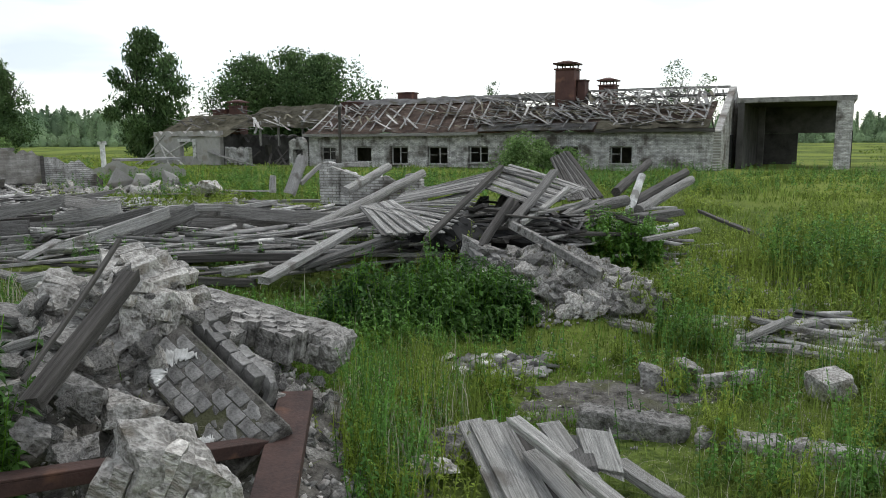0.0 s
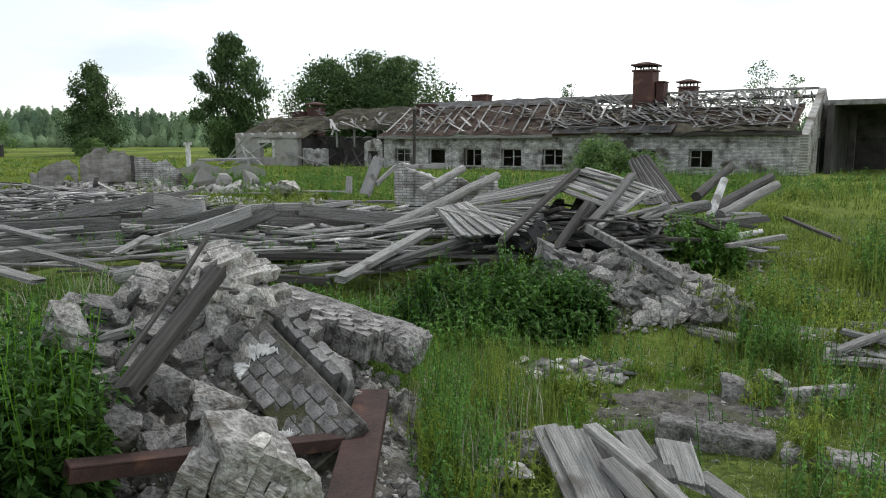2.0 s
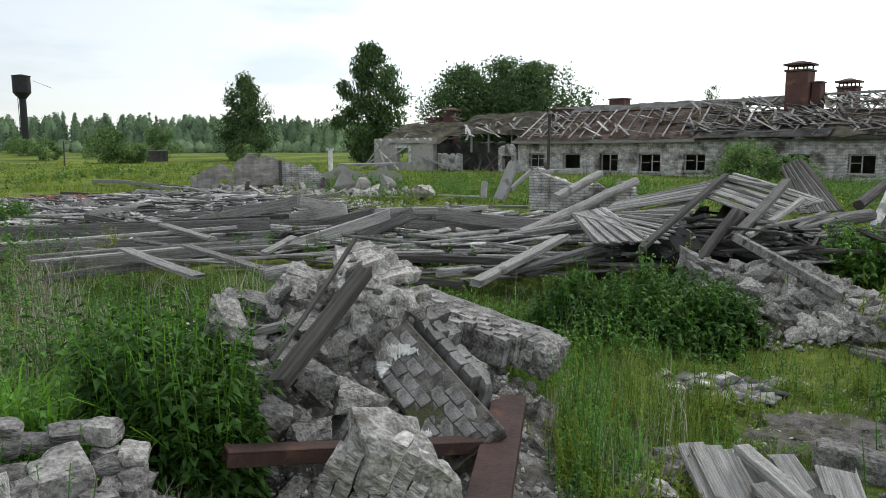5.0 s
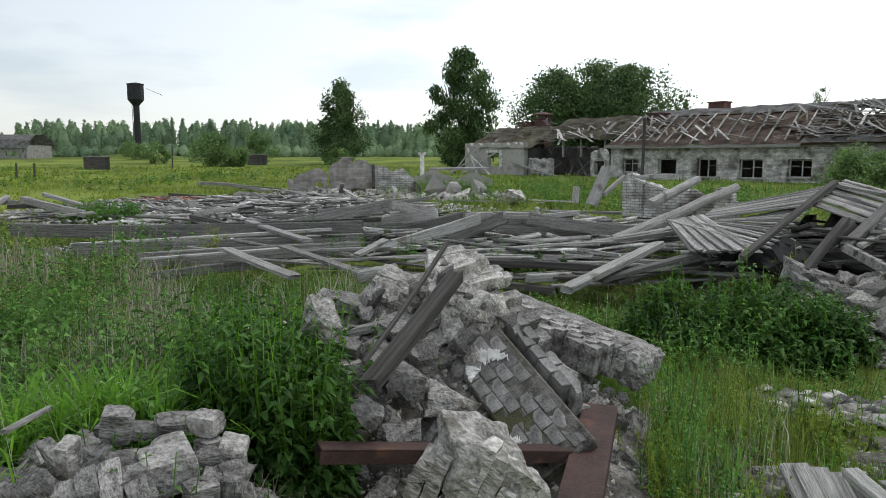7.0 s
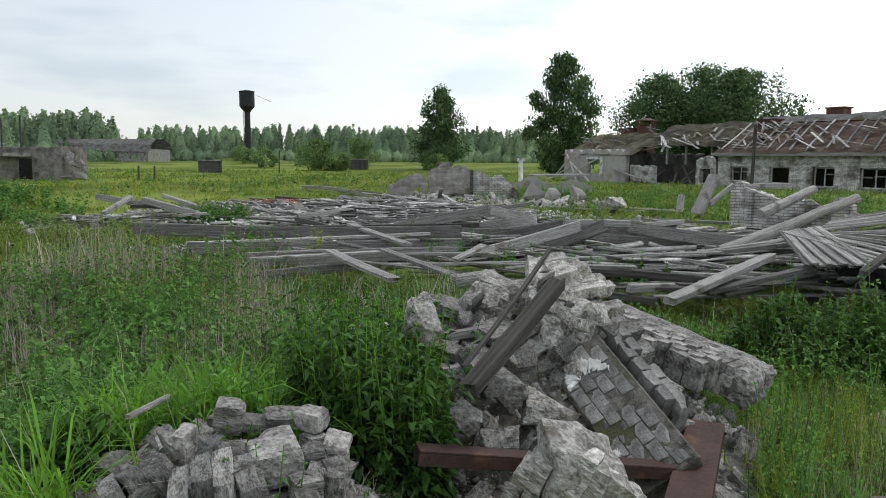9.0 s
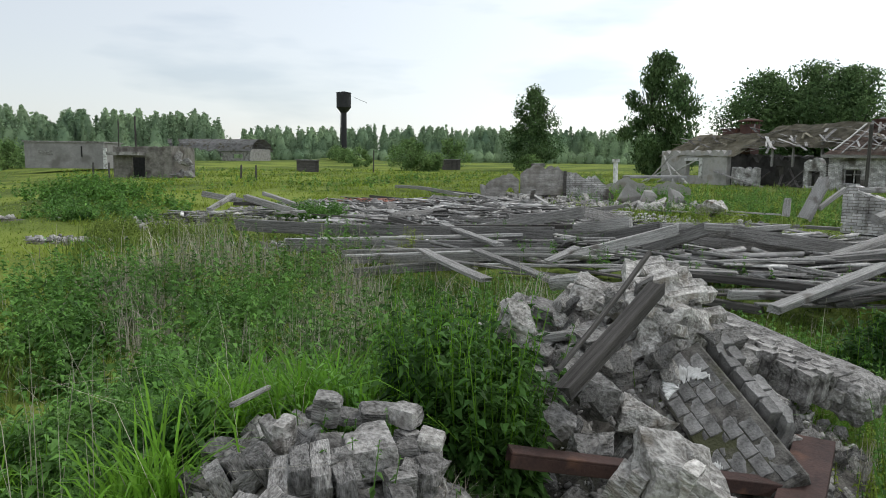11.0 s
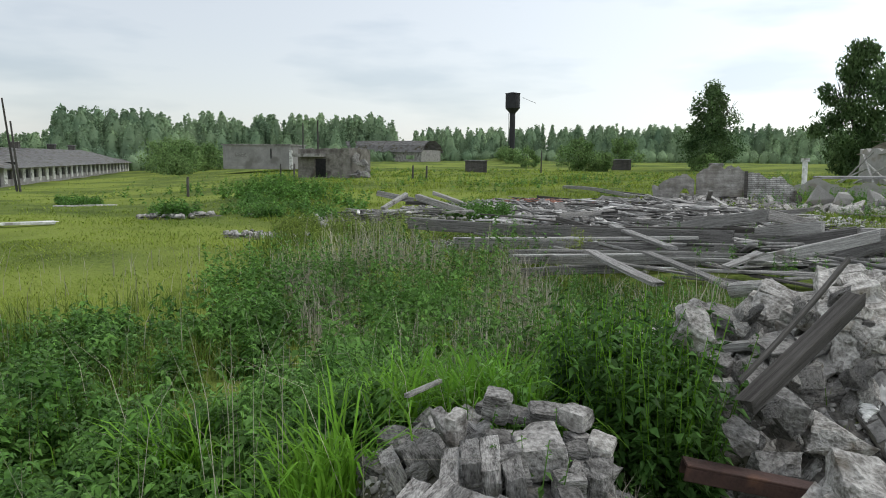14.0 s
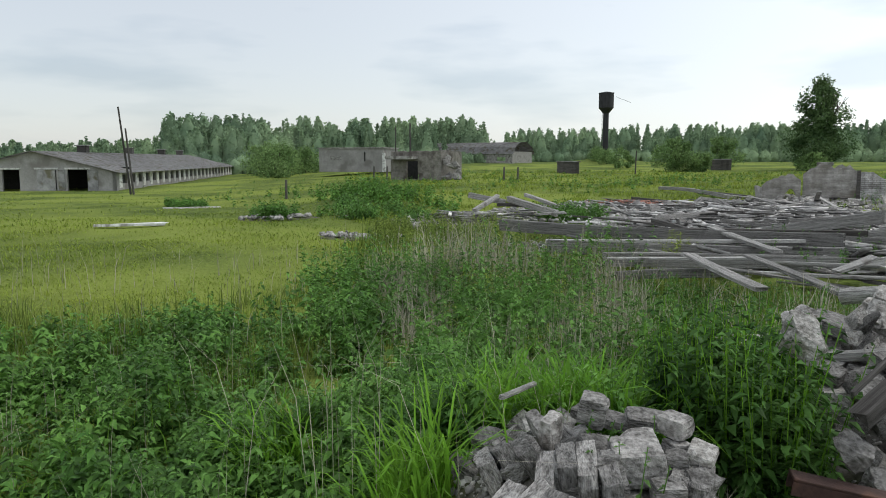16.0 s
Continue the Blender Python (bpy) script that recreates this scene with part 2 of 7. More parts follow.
def box(sx, sy, sz, at=(0, 0, 0), bevel=0.0, bm=None):
    """A box from its size and the middle of its base."""
    bm = bm or bmesh.new()
    r = bmesh.ops.create_cube(bm, size=1)
    for v in r["verts"]:
        v.co = Vector((v.co.x * sx + at[0], v.co.y * sy + at[1], (v.co.z + 0.5) * sz + at[2]))
    if bevel:
        es = list({e for v in r["verts"] for e in v.link_edges})
        bmesh.ops.bevel(bm, geom=es, offset=bevel, segments=1, affect="EDGES")
    return bm


def tube(r0, r1, h, segs=12, at=(0, 0, 0), bm=None):
    bm = bm or bmesh.new()
    bmesh.ops.create_cone(bm, cap_ends=True, segments=segs, radius1=r0, radius2=r1, depth=h, matrix=Matrix.Translation((at[0], at[1], at[2] + h / 2)))
    return bm


def along(p, q, roll=0.0):
    """A pose at p whose x axis runs to q."""
    p, q = Vector(p), Vector(q)
    turn = (q - p).to_track_quat("X", "Z").to_matrix().to_4x4()
    return Matrix.Translation(p) @ turn @ pose(0, 0, 0, roll)


def timber_mesh(length, w, h, seed, warp=0.02, taper=0.0, ragged=0.5):
    """A worn plank or beam along x: bowed a little, edges eased, ends ragged."""
    rng = np.random.default_rng(seed)
    n = max(3, min(8, int(length / 0.5)))
    prof = np.array([[-.5, -.42], [-.44, -.5], [.44, -.5], [.5, -.42], [.5, .42], [.44, .5], [-.44, .5], [-.5, .42]])
    bend = rng.normal(0, warp, 2) * length * 0.35
    twist = rng.normal(0, 0.12)
    verts, faces = [], []
    for i in range(n + 1):
        u = i / n
        arc = 4 * u * (1 - u)
        k = 1 - taper * u
        c, s = math.cos(twist * (u - .5)), math.sin(twist * (u - .5))
        for a, b in prof:
            y, z = a * w * k * rng.uniform(.96, 1.04), b * h * k * rng.uniform(.93, 1.07)
            x = u * length + (rng.normal(0, ragged * w * 0.35) if i in (0, n) else 0)
            verts.append((x, y * c - z * s + bend[0] * arc, y * s + z * c + bend[1] * arc))
    for i in range(n):
        for j in range(8):
            a, b = i * 8 + j, i * 8 + (j + 1) % 8
            faces.append((a, b, b + 8, a + 8))
    faces += [tuple(range(7, -1, -1)), tuple(range(n * 8, n * 8 + 8))]
    me = bpy.data.meshes.new("timber")
    me.from_pydata(verts, [], faces)
    return me


SEED = [100]


def timber(p, q, w=0.12, h=0.04, material=None, name="plank", label="", parent=None, roll=0.0, warp=0.015, taper=0.0, category="plank", group="fallen timbers"):
    SEED[0] += 1
    if parent is None and Vector(p).length > 6:
        w *= .74
    me = timber_mesh((Vector(q) - Vector(p)).length, w, h, SEED[0], warp, taper)
    ob = part(name, me, material or M_WOOD, parent)
    ob.matrix_basis = along(p, q, roll)
    if parent is None:
        tagged(ob, label or "weathered grey plank lying among fallen timbers", category, group)
    return ob


def log(p, q, r, material=None, label="", taper=0.15, parent=None, name="log"):
    SEED[0] += 1
    rng = np.random.default_rng(SEED[0])
    length = (Vector(q) - Vector(p)).length
    n, m = 7, 10
    verts, faces = [], []
    off = rng.normal(0, 0.004, (n + 1, 2)) * length * 0.4
    for i in range(n + 1):
        k = r * (1 - taper * i / n)
        for j in range(m):
            a = 2 * math.pi * j / m
            rr = k * rng.uniform(.92, 1.08)
            verts.append((i / n * length, off[i, 0] + rr * math.cos(a), off[i, 1] + rr * math.sin(a)))
    for i in range(n):
        for j in range(m):
            a, b = i * m + j, i * m + (j + 1) % m
            faces.append((a, b, b + m, a + m))
    faces += [tuple(range(m - 1, -1, -1)), tuple(range(n * m, n * m + m))]
    me = bpy.data.meshes.new("log")
    me.from_pydata(verts, [], faces)
    ob = part(name, me, material or M_WOOD, parent)
    ob.matrix_basis = along(p, q)
    if parent is None:
        tagged(ob, label or "weathered grey log lying on the debris", "log", "fallen timbers")
    return ob


def rock_mesh(seed, sx=1.0, sy=1.0, sz=1.0, boxy=0.6, rough=0.12, sub=2):
    """A broken lump: the hull of a few random corners, its faces crumbled by noise."""
    rng = np.random.default_rng(seed)
    bm = bmesh.new()
    for _ in range(9 + int(5 * boxy)):
        c = rng.uniform(-1, 1, 3)
        far = c / np.abs(c).max()
        ball = c / np.linalg.norm(c)
        bm.verts.new(Vector(far * boxy + ball * (1 - boxy)) * rng.uniform(.82, 1.0))
    r = bmesh.ops.convex_hull(bm, input=bm.verts)
    bmesh.ops.delete(bm, geom=list({g for g in r["geom_interior"] + r["geom_unused"] if isinstance(g, bmesh.types.BMVert)}), context="VERTS")
    bmesh.ops.triangulate(bm, faces=bm.faces)
    for _ in range(sub - 1):
        bmesh.ops.subdivide_edges(bm, edges=[e for e in bm.edges if e.calc_length() > .28], cuts=1, use_grid_fill=True)
        bmesh.ops.triangulate(bm, faces=[f for f in bm.faces if len(f.verts) > 3])
    o = Vector(rng.uniform(-50, 50, 3))
    for v in bm.verts:
        d = v.co.normalized()
        k = noise.noise(v.co * 1.7 + o) * .8 + noise.noise(v.co * 4 + o) * .7 + noise.noise(v.co * 9 + o) * .45
        v.co += d * k * rough * (1.0 if sub > 1 else .5)
        v.co = Vector((v.co.x * sx, v.co.y * sy, v.co.z * sz)) * .56
    bmesh.ops.recalc_face_normals(bm, faces=bm.faces)
    me = bpy.data.meshes.new("lump")
    bm.to_mesh(me)
    bm.free()
    return me


def rough_block(sx, sy, sz, seed, rough=.02, cell=.05, chip=.5):
    """A squared block or slab with worn faces and corners knocked off."""
    rng = np.random.default_rng(seed)
    bm = bmesh.new()
    n = [max(2, min(26, int(k / cell))) for k in (sx, sy, sz)]
    bmesh.ops.create_cube(bm, size=1)
    for axis in range(3):
        es = [e for e in bm.edges if abs((e.verts[0].co - e.verts[1].co)[axis]) > .5]
        bmesh.ops.subdivide_edges(bm, edges=es, cuts=n[axis] - 1, use_grid_fill=True)
    o = Vector(rng.uniform(-50, 50, 3))
    size = Vector((sx, sy, sz))
    knocks = [(Vector([rng.choice([-.5, .5]) * k for k in size]) + Vector(rng.normal(0, .2, 3)) * min(size), rng.uniform(.25, .6) * min(size) * chip * 2) for _ in range(5)]
    for v in bm.verts:
        c = Vector((v.co.x * sx, v.co.y * sy, v.co.z * sz))
        d = Vector([math.copysign(1, k) if abs(abs(k) - .5) < 1e-4 else 0 for k in v.co])
        edge = sum(1 for k in d if k)
        k = noise.noise(c * 5 + o) + .8 * noise.noise(c * 14 + o) + .5 * noise.noise(c * 33 + o)
        c += d.normalized() * (k * rough - (edge - 1) * rough * .9)
        for q, r in knocks:
            m = (c - q).length
            if m < r:
                c -= c.normalized() * (r - m) * .6
        v.co = c
    me = bpy.data.meshes.new("block")
    bm.to_mesh(me)
    bm.free()
    return me


ROCKS = [rock_mesh(s, 1.0, random.Random(s).uniform(.6, .9), random.Random(s + 50).uniform(.45, .75), .7, .14, 2) for s in range(18)]
for me in ROCKS:
    me.materials.append(M_STONE)
PALE_ROCKS = [rock_mesh(s + 20, 1.0, .75, .6, .8, .1, 2) for s in range(4)]
for me in PALE_ROCKS:
    me.materials.append(M_PALE_STONE)


def soup(name, verts, faces, material, label="", category="", parent=None, kind="stuff", smooth=False):
    """One mesh out of arrays: verts n x 3, faces m x 3 or m x 4."""
    me = bpy.data.meshes.new(name)
    verts, faces = np.asarray(verts, np.float32), np.asarray(faces, np.int32)
    k = faces.shape[1]
    me.vertices.add(len(verts))
    me.vertices.foreach_set("co", verts.ravel())
    me.loops.add(faces.size)
    me.loops.foreach_set("vertex_index", faces.ravel())
    me.polygons.add(len(faces))
    me.polygons.foreach_set("loop_start", np.arange(0, faces.size, k, dtype=np.int32))
    me.polygons.foreach_set("loop_total", np.full(len(faces), k, np.int32))
    me.update(calc_edges=True)
    ob = part(name, me, material, parent, smooth=smooth)
    return tagged(ob, label, category, "", kind)


# ---- the lie of the land ----
def step(a, b, x):
    t = np.clip((x - a) / (b - a), 0, 1)
    return t * t * (3 - 2 * t)


def hill(x, y, cx, cy, rx, ry, h, turn=0.0):
    c, s = math.cos(radians(turn)), math.sin(radians(turn))
    u, v = ((x - cx) * c + (y - cy) * s) / rx, (-(x - cx) * s + (y - cy) * c) / ry
    return h * np.exp(-(u * u + v * v))


def land(x, y):
    """Height of the ground."""
    x, y = np.asarray(x, float), np.asarray(y, float)
    r, az = np.hypot(x, y), np.degrees(np.arctan2(-x, y))
    z = 0.3 * step(22, 45, r) * (1 - step(60, 72, az)) - 1.05 * step(22, 80, r) * step(62, 78, az)
    z = z + 0.9 * step(90, 160, r) * (1 - step(55, 75, az))
    z = z + (0.06 * np.sin(x * 0.7 + 1) * np.sin(y * 0.55) + 0.03 * np.sin(x * 1.9) * np.sin(y * 2.3 + .4)) * step(3, 8, r)
    z = z + hill(x, y, -2.15, 1.75, 1.0, 0.75, 0.72, -35)
    z = z + hill(x, y, -2.15, 4.1, 0.95, 0.7, 0.72, 20) + hill(x, y, -1.3, 3.6, 0.9, 0.8, 0.22) + hill(x, y, -1.35, 4.95, 0.75, 0.4, 0.32, -22)
    z = z + hill(x, y, 1.15, 8.9, 1.25, 1.0, 0.62, -35) + hill(x, y, 0.8, 11.3, 2.6, 1.2, 0.5) + hill(x, y, -3.6, 9.9, 3.2, 0.9, 0.22, 15)
    z = z + hill(x, y, -7.5, 11.5, 5.0, 4.0, 0.45, 40) + hill(x, y, -16, 19, 6, 5, 0.35)
    z = z + hill(x, y, -28, 13, 5.5, 2.0, 0.5, -25) + hill(x, y, -3.6, 2.2, 1.5, 1.5, 0.35)
    z = z + hill(x, y, -112.8, 108, 7, 7, 1.0) + hill(x, y, -16.5, 26, 4, 2, 0.25)
    return z


def ground_sheet():
    rings = np.concatenate([np.linspace(0.001, 14, 70), 14 * 1.055 ** np.arange(1, 96)])
    n = 360
    a = np.linspace(0, 2 * np.pi, n, endpoint=False)
    rr, aa = np.meshgrid(rings, a, indexing="ij")
    x, y = rr * np.sin(aa), rr * np.cos(aa)
    verts = np.stack([x, y, land(x, y)], -1).reshape(-1, 3)
    i, j = np.meshgrid(np.arange(len(rings) - 1), np.arange(n), indexing="ij")
    k = (j + 1) % n
    faces = np.stack([i * n + j, (i + 1) * n + j, (i + 1) * n + k, i * n + k], -1).reshape(-1, 4)[:, ::-1]
    ob = soup("ground", verts, faces, M_GROUND, "uneven meadow ground, grassy, yellow-green in the open", "ground", kind="structure", smooth=True)
    return ob


ground_sheet()

# ---- the long derelict brick building ----
# local x runs along the front from its right corner, y goes into the depth, z up
FX, FY = (-0.895, 0.446), (0.446, 0.895)
HOUSE = Matrix(((FX[0], FY[0], 0, 14.06), (FX[1], FY[1], 0, 41.0), (0, 0, 1, 0.2), (0, 0, 0, 1)))


def wall_with_holes(length, height, thick, holes, ragged=0.0, seed=1):
    """A wall along x from 0, its front at y=0, with openings (x0, x1, z0, z1) cut through; the top may be ragged."""
    rng = random.Random(seed)
    xs = sorted({0, length, *[h[0] for h in holes], *[h[1] for h in holes], *[round(i * 0.3, 2) for i in range(1, int(length / 0.3))]})
    bm = bmesh.new()
    tops = {}
    for x in xs:
        tops[x] = height - ragged * rng.random() ** 2
    for a, b in zip(xs, xs[1:]):
        spans = [(0.0, None)]
        for x0, x1, z0, z1 in holes:
            if a >= x0 - 1e-6 and b <= x1 + 1e-6:
                spans = [(0.0, z0), (z1, None)]
        for z0, z1 in spans:
            ta, tb = (tops[a], tops[b]) if z1 is None else (z1, z1)
            if min(ta, tb) <= z0 + 0.01:
                continue
            c = [bm.verts.new(p) for p in ((a, 0, z0), (b, 0, z0), (b, thick, z0), (a, thick, z0), (a, 0, ta), (b, 0, tb), (b, thick, tb), (a, thick, ta))]
            for f in ((0, 3, 2, 1), (4, 5, 6, 7), (0, 1, 5, 4), (1, 2, 6, 5), (2, 3, 7, 6), (3, 0, 4, 7)):
                bm.faces.new([c[i] for i in f])
    bmesh.ops.remove_doubles(bm, verts=bm.verts, dist=.0005)
    bmesh.ops.recalc_face_normals(bm, faces=bm.faces)
    return bm


def window_unit(parent, x0, x1, z0, z1, bars=True, seed=0):
    """A timber window frame set into the wall, most panes gone."""
    rng = random.Random(seed)
    w, h = x1 - x0, z1 - z0
    fr = part("window", box(w, 0.08, 0.07, ((x0 + x1) / 2, 0.22, z0 + 0.002)), M_FRAME, parent)
    part("frame", box(w, 0.08, 0.07, ((x0 + x1) / 2, 0.22, z1 - 0.072)), M_FRAME, fr)
    for x in (x0 + 0.04, x1 - 0.04):
        part("frame", box(0.07, 0.08, h - 0.16, (x, 0.22, z0 + 0.08)), M_FRAME, fr)
    if bars:
        part("mullion", box(0.06, 0.06, h - 0.16, (x0 + w * rng.uniform(.4, .55), 0.22, z0 + 0.08)), M_FRAME, fr)
        for k in range(2):
            if rng.random() < .75:
                a = x0 + 0.09 + k * w / 2
                part("bar", box(w / 2 - 0.12, 0.04, 0.04, (a + w / 4 - 0.04, 0.22, z0 + h * rng.uniform(.5, .68))), M_FRAME, fr)
    part("sill", box(w + 0.16, 0.1, 0.06, ((x0 + x1) / 2, -0.05, z0 - 0.06)), M_CONC, fr)


def old_house():
    house = thing("derelict_building", "long derelict single-storey white brick building with collapsing plank roof", "building", HOUSE)
    wins = [(4.4, 5.75, .42, 1.5), (7.6, 8.8, .42, 1.5), (10.6, 11.9, .42, 1.5), (13.5, 14.9, .42, 1.5), (16.4, 17.9, .3, 1.5), (19.4, 20.75, .3, 1.5), (22.3, 23.7, .42, 1.5), (25.3, 26.6, .5, 1.5)]
    part("front_wall", wall_with_holes(27.6, 2.45, 0.4, wins, 0.25, 3), M_WALL, house, "white brick front wall with peeling plaster and gaping windows")
    for i, (a, b, c, d) in enumerate(wins):
        window_unit(house, a + .02, b - .02, c + .01, d - .01, i != 6, i)
    part("lintel_band", box(27.3, 0.06, 0.12, (13.7, -0.033, 2.2)), M_CONC, house)
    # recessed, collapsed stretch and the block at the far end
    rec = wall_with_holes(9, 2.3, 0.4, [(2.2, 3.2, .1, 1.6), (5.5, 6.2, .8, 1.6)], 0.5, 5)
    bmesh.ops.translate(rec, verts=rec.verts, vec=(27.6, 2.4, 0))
    # the porch's shade is painted into this wall's dark concrete
    part("recessed_wall", rec, M_CONC_SHADED, house, "wall of the collapsed porch, its shade put in as dark colour")
    stub = wall_with_holes(1.7, 2.2, 0.4, [(.45, 1.35, .3, 1.3)], 0.6, 6)
    bmesh.ops.translate(stub, verts=stub.verts, vec=(27.75, 0, 0))
    part("broken_wall", stub, M_WALL, house, "broken brick wall stub with a dark opening")
    stub = wall_with_holes(2.4, 1.5, 0.4, [], 0.9, 7)
    bmesh.ops.translate(stub, verts=stub.verts, vec=(33.6, 0.3, 0))
    part("broken_wall", stub, M_WALL, house)
    blk = wall_with_holes(7.2, 2.75, 0.4, [(2.9, 4.3, .75, 1.9)], 0.3, 8)
    bmesh.ops.translate(blk, verts=blk.verts, vec=(36.2, 0, 0))
    part("end_wall", blk, M_PLASTER, house, "grey plastered wall of the end block")
    part("window_surround", box(0.35, 0.06, 1.5, (38.85, -0.035, .6)), M_WHITE, house)
    part("window_surround", box(1.7, 0.06, 0.2, (39.8, -0.035, 1.92)), M_WHITE, house)
    side = wall_with_holes(9, 2.5, 0.35, [], 0.3, 9)
    bmesh.ops.rotate(side, verts=side.verts, cent=(0, 0, 0), matrix=Matrix.Rotation(radians(90), 3, "Z"))
    bmesh.ops.translate(side, verts=side.verts, vec=(36.6, 0.42, 0))
    part("cross_wall", side, M_CONC_SHADED, house)
    # gable at the corner
    bm = bmesh.new()
    pts = [(0, 0, 0), (0, 12, 0), (0, 12, 2.45), (0, 6, 5.05), (0, 0, 2.3)]
    a = [bm.verts.new(p) for p in pts]
    b = [bm.verts.new((p[0] - 0.38, p[1], p[2])) for p in pts]
    bm.faces.new(a), bm.faces.new(b[::-1])
    for i in range(5):
        bm.faces.new((a[i], b[i], b[(i + 1) % 5], a[(i + 1) % 5]))
    bmesh.ops.recalc_face_normals(bm, faces=bm.faces)
    gable = part("gable_wall", bm, M_WALL_END, house, "white brick gable wall, edge crumbling")
    # black panel paints the unlit depth of the doorway
    part("gable_door", box(0.1, 1.0, 2.1, (-0.42, 4.4, 0)), M_DARK, house, "dark doorway in the gable")
    # walls behind the windows get the same painted-in shade
    part("back_wall", box(43.4, 0.4, 2.4, (21.7, 11.8, 0)), M_CONC_SHADED, house)
    part("inner_wall", box(27, 0.3, 2.3, (13.8, 5.2, 0)), M_CONC_SHADED, house)
    # roof: brown decking, ribs, slates and loose boards
    slope = math.atan2(2.75, 6.4)
    R = Matrix.Translation((0, -0.45, 2.38)) @ Matrix.Rotation(slope, 4, "X")

    def deck(name, x0, x1, v0, v1, material, lift, label="", bumps=0.05, seed=0, cell=0.6):
        rng = np.random.default_rng(seed)
        nx, ny = max(2, int((x1 - x0) / cell)), max(2, int((v1 - v0) / cell))
        bm = bmesh.new()
        top = [[bm.verts.new(R @ Vector((x0 + (x1 - x0) * i / nx, v0 + (v1 - v0) * j / ny + (rng.uniform(-.12, .12) if j in (0, ny) else 0), lift + rng.uniform(-bumps, bumps)))) for j in range(ny + 1)] for i in range(nx + 1)]
        for i in range(nx):
            for j in range(ny):
                bm.faces.new((top[i][j], top[i + 1][j], top[i + 1][j + 1], top[i][j + 1]))
        bmesh.ops.solidify(bm, geom=list(bm.faces), thickness=0.05)
        bmesh.ops.recalc_face_normals(bm, faces=bm.faces)
        return part(name, bm, material, house, label)

    deck("roof_deck", 13.6, 27.8, 0.0, 5.2, M_ROOF, 0.0, "brown plank roof decking with ribs showing", 0.04, 1)
    deck("roof_deck", 0.3, 13.6, 0.0, 4.3, M_ROOF, 0.0, "", 0.1, 2)
    deck("roof_top_sheet", 10, 28, 5.2, 6.5, M_SLATE, 0.08, "pale grey ridge sheeting", 0.05, 3)
    deck("mossy_eave", 0.2, 6.5, -0.1, 1.2, M_MOSS, 0.12, "mossy rotten eave boards", 0.1, 4)
    deck("roof_deck", 27.8, 36, 1.6, 6.3, M_MOSS, -0.1, "sagging mossy roof boards", 0.1, 5)
    deck("roof_deck", 35.5, 43.6, 0.3, 5.0, M_MOSS, -0.25, "", 0.07, 6)
    back = bmesh.new()
    q = [back.verts.new(p) for p in ((14, 6.2, 5.0), (28, 6.2, 5.0), (28, 12.4, 2.4), (14, 12.4, 2.4))]
    back.faces.new(q)
    bmesh.ops.solidify(back, geom=list(back.faces), thickness=0.06)
    part("roof_back", back, M_ROOF, house)
    # corrugated slates along the eave
    bm = bmesh.new()
    n = 110
    rows = []
    for i in range(n + 1):
        x = 6.6 + 7.4 * i / n
        z = 0.13 + 0.035 * math.cos(i * math.pi)
        rows.append([bm.verts.new(R @ Vector((x, -0.15, z))), bm.verts.new(R @ Vector((x, 0.9, z + .02)))])
    for i in range(n):
        bm.faces.new((rows[i][0], rows[i + 1][0], rows[i + 1][1], rows[i][1]))
    bmesh.ops.solidify(bm, geom=list(bm.faces), thickness=0.02)
    part("corrugated_sheet", bm, M_SLATE, house, "grey corrugated slates along the eave")
    # ribs up the slope
    rng = random.Random(5)
    x = 0.6
    while x < 28:
        a, b = R @ Vector((x, rng.uniform(0, .6), .1)), R @ Vector((x + rng.uniform(-.2, .2) + (1.1 if x > 13 else 0), 6.45 if x < 13.6 else 5.3, .1))
        timber(a, b, .1, .08, M_WOOD if rng.random() < .6 else M_WOOD_PALE, "rib", parent=house)
        x += rng.uniform(.75, 1.15)
    for x in np.arange(0.4, 14, 1.05):
        timber((x, 6.1, 4.85), (x + .1, 12, 2.4), .09, .12, M_WOOD, "rafter", parent=house)
        if rng.random() < .6:
            timber((x, 5.0, 4.45), (x + rng.uniform(-.2, .3), 6.1, 5.0), .08, .06, M_WOOD, "brace", parent=house)
    timber((0, 6.1, 5.05), (14, 6.1, 5.0), .12, .14, M_WOOD, "ridge_beam", parent=house)
    timber((0, 5.2, 4.6), (14, 5.1, 4.6), .1, .1, M_WOOD, "purlin", parent=house)
    timber((0, 7.2, 4.6), (13, 7.2, 4.6), .1, .1, M_WOOD_DARK, "purlin", parent=house)
    timber((-.1, -.5, 2.36), (6.5, -.5, 2.36), .05, .2, M_WOOD_DARK, "fascia", parent=house)
    timber((14, -.5, 2.3), (27.8, -.5, 2.3), .05, .2, M_WOOD, "fascia", parent=house)
    # loose boards scattered over the broken half
    for i in range(400):
        x, v = rng.uniform(.4, 14), rng.uniform(.3, 5.6)
        if i > 335:
            x, v = rng.uniform(14, 27), rng.uniform(0.2, 5)
        a = rng.gauss(0.35, .55)
        ln = rng.uniform(.6, 2.6)
        lift = rng.uniform(.12, .26)
        p, q = Vector((x, v, lift)), Vector((x + math.cos(a) * ln, min(6, max(0.1, v + math.sin(a) * ln)), lift + rng.uniform(-.05, .25)))
        if (q - p).length > .4:
            timber(R @ p, R @ q, rng.uniform(.08, .2), .03, rng.choice([M_WOOD, M_WOOD_PALE, M_WOOD_DARK, M_WOOD, M_SLATE, M_MOSS]), "board", parent=house)
